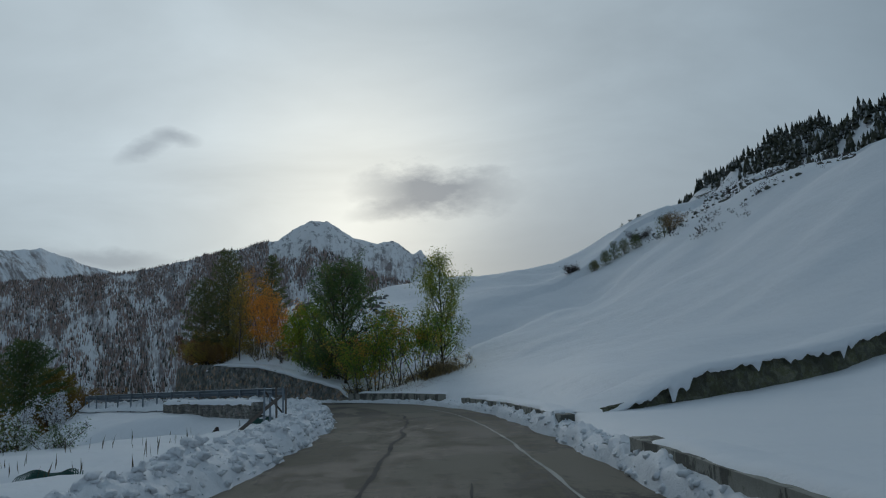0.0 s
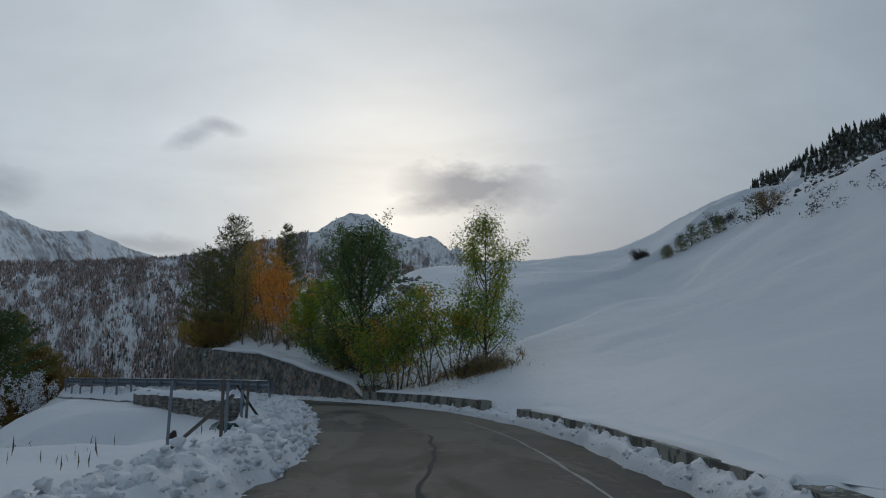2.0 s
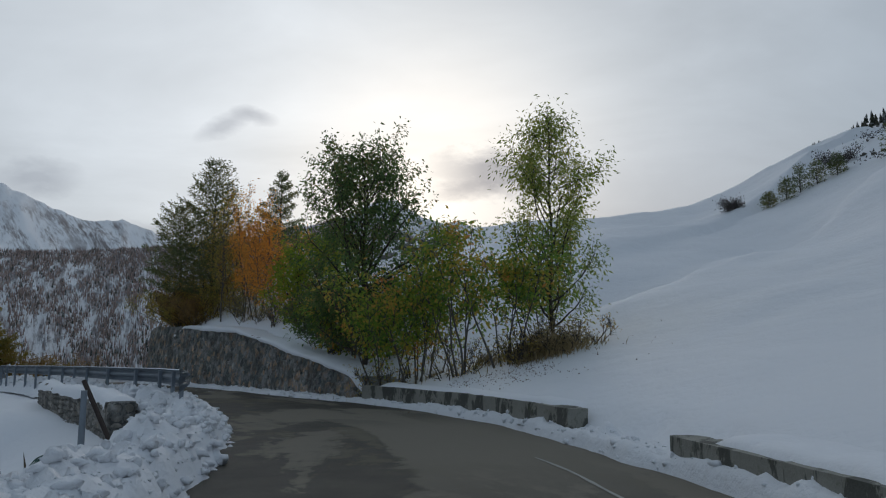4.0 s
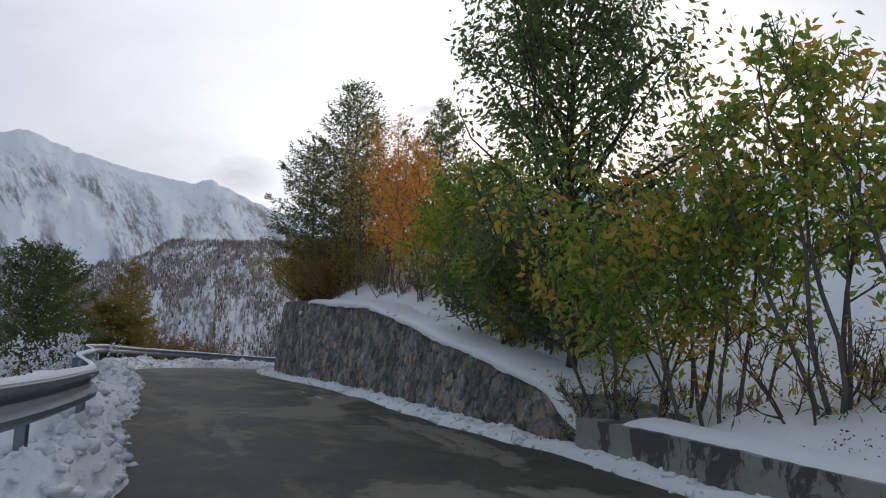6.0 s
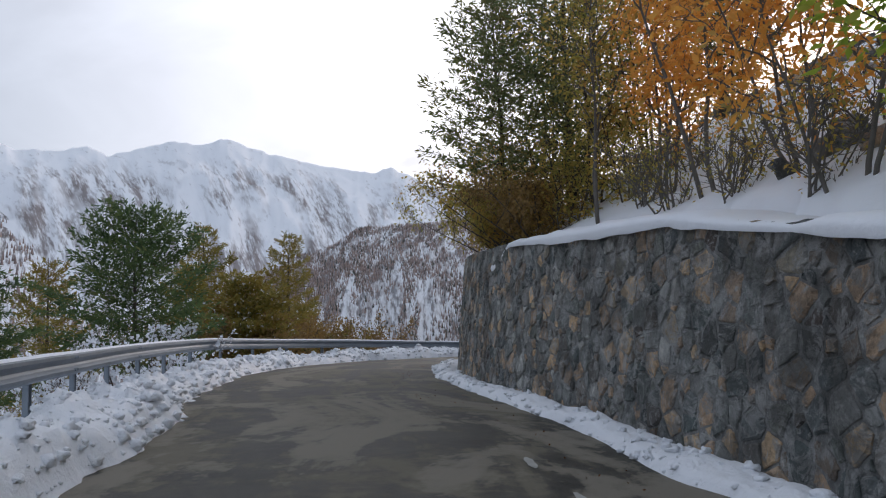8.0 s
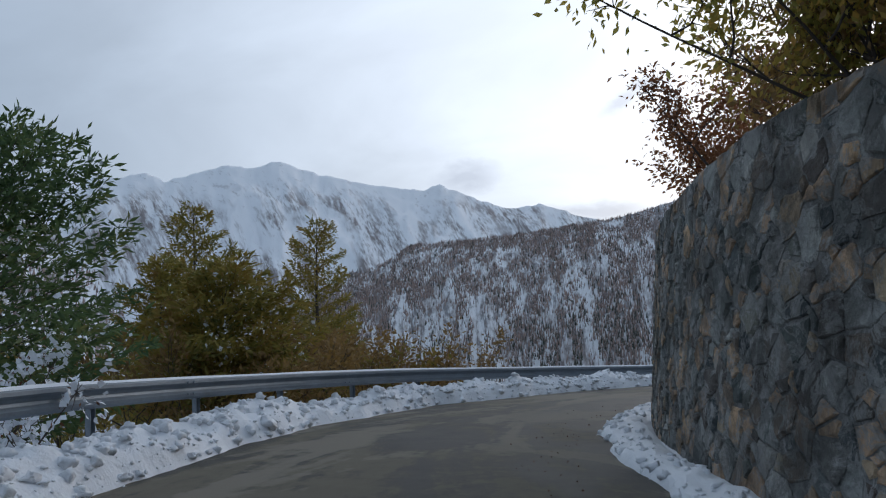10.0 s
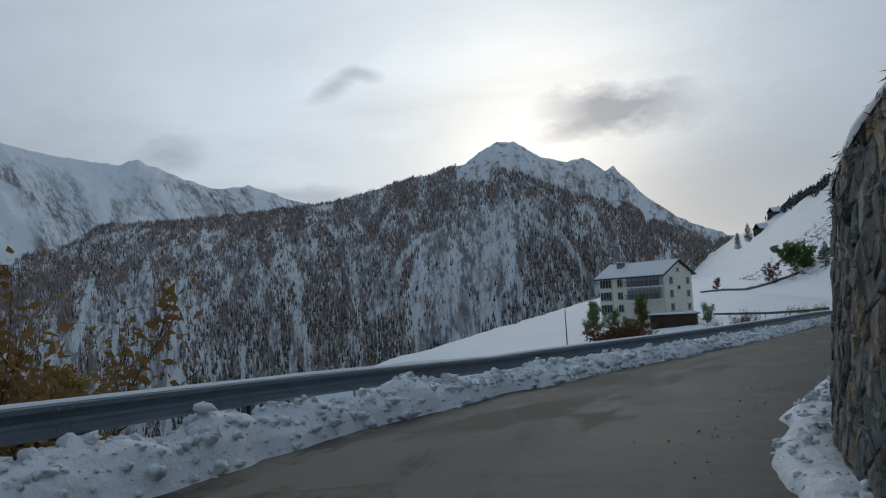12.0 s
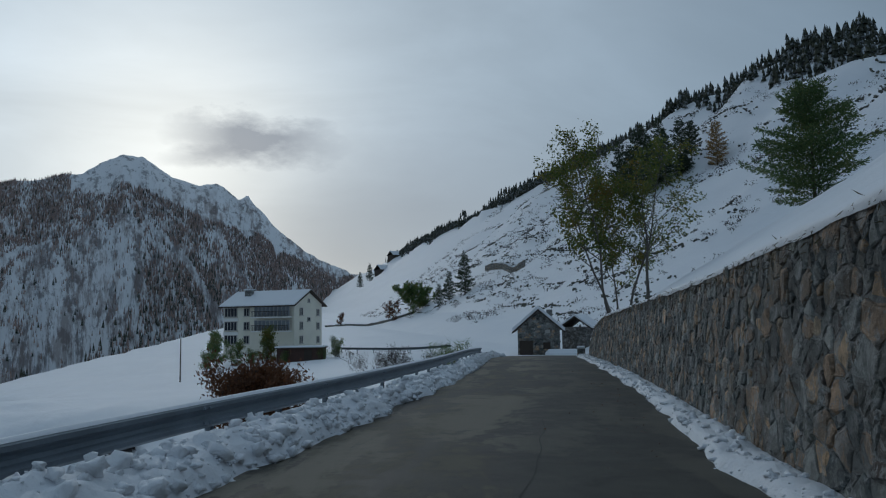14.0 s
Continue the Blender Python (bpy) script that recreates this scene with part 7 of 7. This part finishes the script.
# stone retaining wall under the guardrail's start, and green netting
S_RT = station(-3.7, 36.6)
rt = empty("roadside_wall", along(S_RT, -3.95, -0.6), "low rough stone wall behind the guardrail, snow on top", "wall")
items, core = [], bmesh.new()
wrng = random.Random(77)
s = S_RT
while s < S_RT + 12.4:
    p = along(s, -3.95)
    tx, ty = np.interp(s, ARC, TANGENT[:, 0]), np.interp(s, ARC, TANGENT[:, 1])
    m = Matrix.Translation(p) @ Matrix.Rotation(math.atan2(ty, tx), 4, "Z")
    box(core, (-0.26, -0.2, -1.6), (0.26, 0.2, 0.44), 0, m)
    h = -1.2
    while h < 0.36:
        rh = wrng.uniform(0.10, 0.18)
        for j in (-0.13, 0.13):
            for sgn in (-1, 1):
                items.append((m @ Matrix.Translation((j, 0.2 * sgn, h + rh / 2)) @ Matrix.Rotation(0 if sgn > 0 else math.pi, 4, "Z")
                              @ Matrix.Diagonal((wrng.uniform(0.22, 0.3), 0.05, rh, 1)), wrng.randrange(26)))
        for sgn in (-1, 1):
            if s == S_RT:
                items.append((m @ Matrix.Translation((-0.26, 0.1 * sgn, h + rh / 2)) @ Matrix.Rotation(math.pi / 2, 4, "Z") @ Matrix.Diagonal((0.19, 0.02, rh * 0.9, 1)), wrng.randrange(26)))
        h += rh
    s += 0.5
hang(part("core", core, MORTAR), rt)
hang(joined_stones("stonework", items, STONE_MESHES, LOW_STONE, None, "rough brown-grey stones"), rt)
ss = np.arange(S_RT + 0.1, S_RT + 12.3, 0.12)
prof = [(-0.30, -0.10), (-0.27, 0.02), (-0.12, 0.10), (0.08, 0.11), (0.22, 0.05), (0.30, -0.10)]
ends = np.clip(np.minimum(ss - ss[0], ss[-1] - ss) / 0.7, 0, 1) ** 0.5
vs = [tuple(along(q, -3.95 + o * (0.8 + 0.4 * g), 0.43 + up * (0.5 + 1.5 * g) * (e if up > 0 else 1.0))) for q, g, e in zip(ss, fbm(ss * 1.2, ss * 0, 4, 66), ends) for o, up in prof]
hang(mesh_object("snow_cap", np.array(vs), grid_faces(len(ss), len(prof))[:, ::-1], SNOW), rt)

NET = plain("green_netting", (0.02, 0.075, 0.06), 0.7, 0, 0.3, 6)
def netting(x, y, long, label):
    """A bundle of plastic mesh: crossing strands round a sagging roll."""
    thing = empty("netting", on_ground(x, y), label, "net")
    bm = bmesh.new()
    base = Vector(on_ground(x, y))
    for k in range(22):
        for sgn in (-1, 1):
            pts_ = []
            for i in range(9):
                a = math.pi * i / 8
                t = (k + sgn * i * 0.55) / 22
                pts_.append(base + Vector(((t - 0.5) * long, math.cos(a) * 0.17, math.sin(a) * (0.20 + 0.05 * math.sin(t * 9)))))
            tube(bm, pts_, [0.012] * 9, 3)
    hang(part("mesh", bm, NET), thing)
    core = tube(bmesh.new(), [base + Vector(((i / 5 - 0.5) * long, 0, 0.07 + 0.03 * math.sin(i * 2))) for i in range(6)], [0.03, 0.11, 0.13, 0.12, 0.11, 0.03], 8)
    hang(part("rolled_core", core, NET), thing)
    return thing


netting(-7.1, 17.1, 1.1, "roll of green plastic netting lying in the snow")
netting(-6.2, 31.6, 0.8, "torn green plastic netting on the fence")

# scrub on the edge of the snow field
for i, (x, y, t, w, m) in enumerate(((-11.7, 30.5, 0.9, 1.3, SCRUB), (-11.9, 26.5, 0.8, 1.2, LEAF_DARK), (-14.6, 29.4, 1.0, 1.6, LEAF_DARK), (-16.4, 36.3, 1.3, 1.8, LEAF_SHRUB), (-14.3, 34.4, 1.1, 1.4, SCRUB), (-12.9, 25.5, 0.9, 1.4, LEAF_DARK))):
    b = broadleaf("scrub_bush", on_ground(x, y), t, w, m, "scrubby bush dusted with snow at the field edge", "shrub", 170 + i, 1600, 0.07, 6, 0.05, 30, splay=0.7, droop=0.1)
    crown = [c for c in b.children if c.name.startswith("crown")][0]
    rngb = np.random.RandomState(200 + i)
    co = np.array([v.co[:] for v in crown.data.vertices])[::4]
    co = co[rngb.randint(0, len(co), 500)] + rngb.normal(size=(500, 3)) * 0.03
    tagged(leaf_mesh("snow_load", co, 0.08 * rngb.uniform(0.6, 1.3, 500), SNOW, b, rngb, 1.0, 0.0), "snow lying on the twigs", kind="stuff")

# dry grass under the clump and along the wall's top
def grass(name, places, sizes, mat, label, seed, droop=-0.7, slim=0.06):
    rng = np.random.RandomState(seed)
    aims = rng.normal(size=(len(places), 3)) * 0.35 + np.array([0, 0, 1.0])
    return tagged(leaf_mesh(name, places, sizes, mat, None, rng, slim, droop, aims), label, "grass", kind="stuff")


rng = np.random.RandomState(51)
pl = []
for i in range(3600):
    t = rng.rand()
    x, y = -5.0 + 6.4 * t + rng.normal() * 0.45, 42.8 - 3.0 * t + rng.normal() * 0.5 + 0.5
    if i < 900:
        x, y = 1.1 + rng.normal() * 0.6, 40.2 + rng.normal() * 0.5
    if fbm(np.array([x * 0.8]), np.array([y * 0.8]), 2, 62)[0] > (0.50 if i >= 900 else 0.3):
        pl.append((x, y))
pl = np.array(pl)
P = np.stack([pl[:, 0], pl[:, 1], ground_height(pl[:, 0], pl[:, 1]) - 0.02], 1)
grass("dry_grass", P, rng.uniform(0.08, 0.34, len(P)), GRASS_DRY, "dry brown grass under the shrubs", 52)
pts, sizes = [], []
for i in range(17000):
    s = rng.uniform(station(-24.3, 64.5), WALL_END)
    h = float(wall_height(s))
    p = along(s, wall_off(s) + BATTER * h + rng.uniform(-0.05, 0.3), h - 0.06 + rng.uniform(-0.22, 0.02))
    pts.append(tuple(p))
    sizes.append(rng.uniform(0.04, 0.11))
rngg = np.random.RandomState(53)
aim = np.stack([-np.ones(len(pts)) * 0.5, rngg.normal(size=len(pts)) * 0.3, rngg.normal(size=len(pts)) * 0.35 - 0.45], 1)
tagged(leaf_mesh("grass_fringe", pts, sizes, GRASS_DARK, None, rngg, 0.10, 0.15, aim), "brown grass fringe hanging over the wall top", "grass", kind="stuff")
xy = np.array([(-5.2 + 7.4 * a + b * 0.9, 42.4 - 3.4 * a + c * 0.8 - 0.7) for a, b, c in zip(rngg.rand(2600), rngg.normal(size=2600), rngg.normal(size=2600))])
xy = xy[fbm(xy[:, 0] * 0.9, xy[:, 1] * 0.9, 3, 63) > 0.47]
pts = np.column_stack([xy, ground_height(xy[:, 0], xy[:, 1]) + 0.012])
tagged(leaf_mesh("leaf_litter", pts, rngg.uniform(0.02, 0.055, len(pts)), LEAF_RED, None, rngg, 0.6, 0.0), "brown leaves and twigs lying on the snow", "leaves", kind="stuff")
# fallen leaves and grit along the wall foot
rng = np.random.RandomState(57)
pts = []
for i in range(420):
    s = rng.uniform(station(-3, 35.5), station(-14, 96))
    o = HALF - 0.35 - abs(rng.normal()) * 0.45
    p = along(s, o, 0.014)
    pts.append(tuple(p))
tagged(leaf_mesh("fallen_leaves", pts, rng.uniform(0.015, 0.035, len(pts)), LEAF_RED, None, rng, 0.7, 0.0), "fallen brown leaves on the wet road edge", "leaves", kind="stuff")
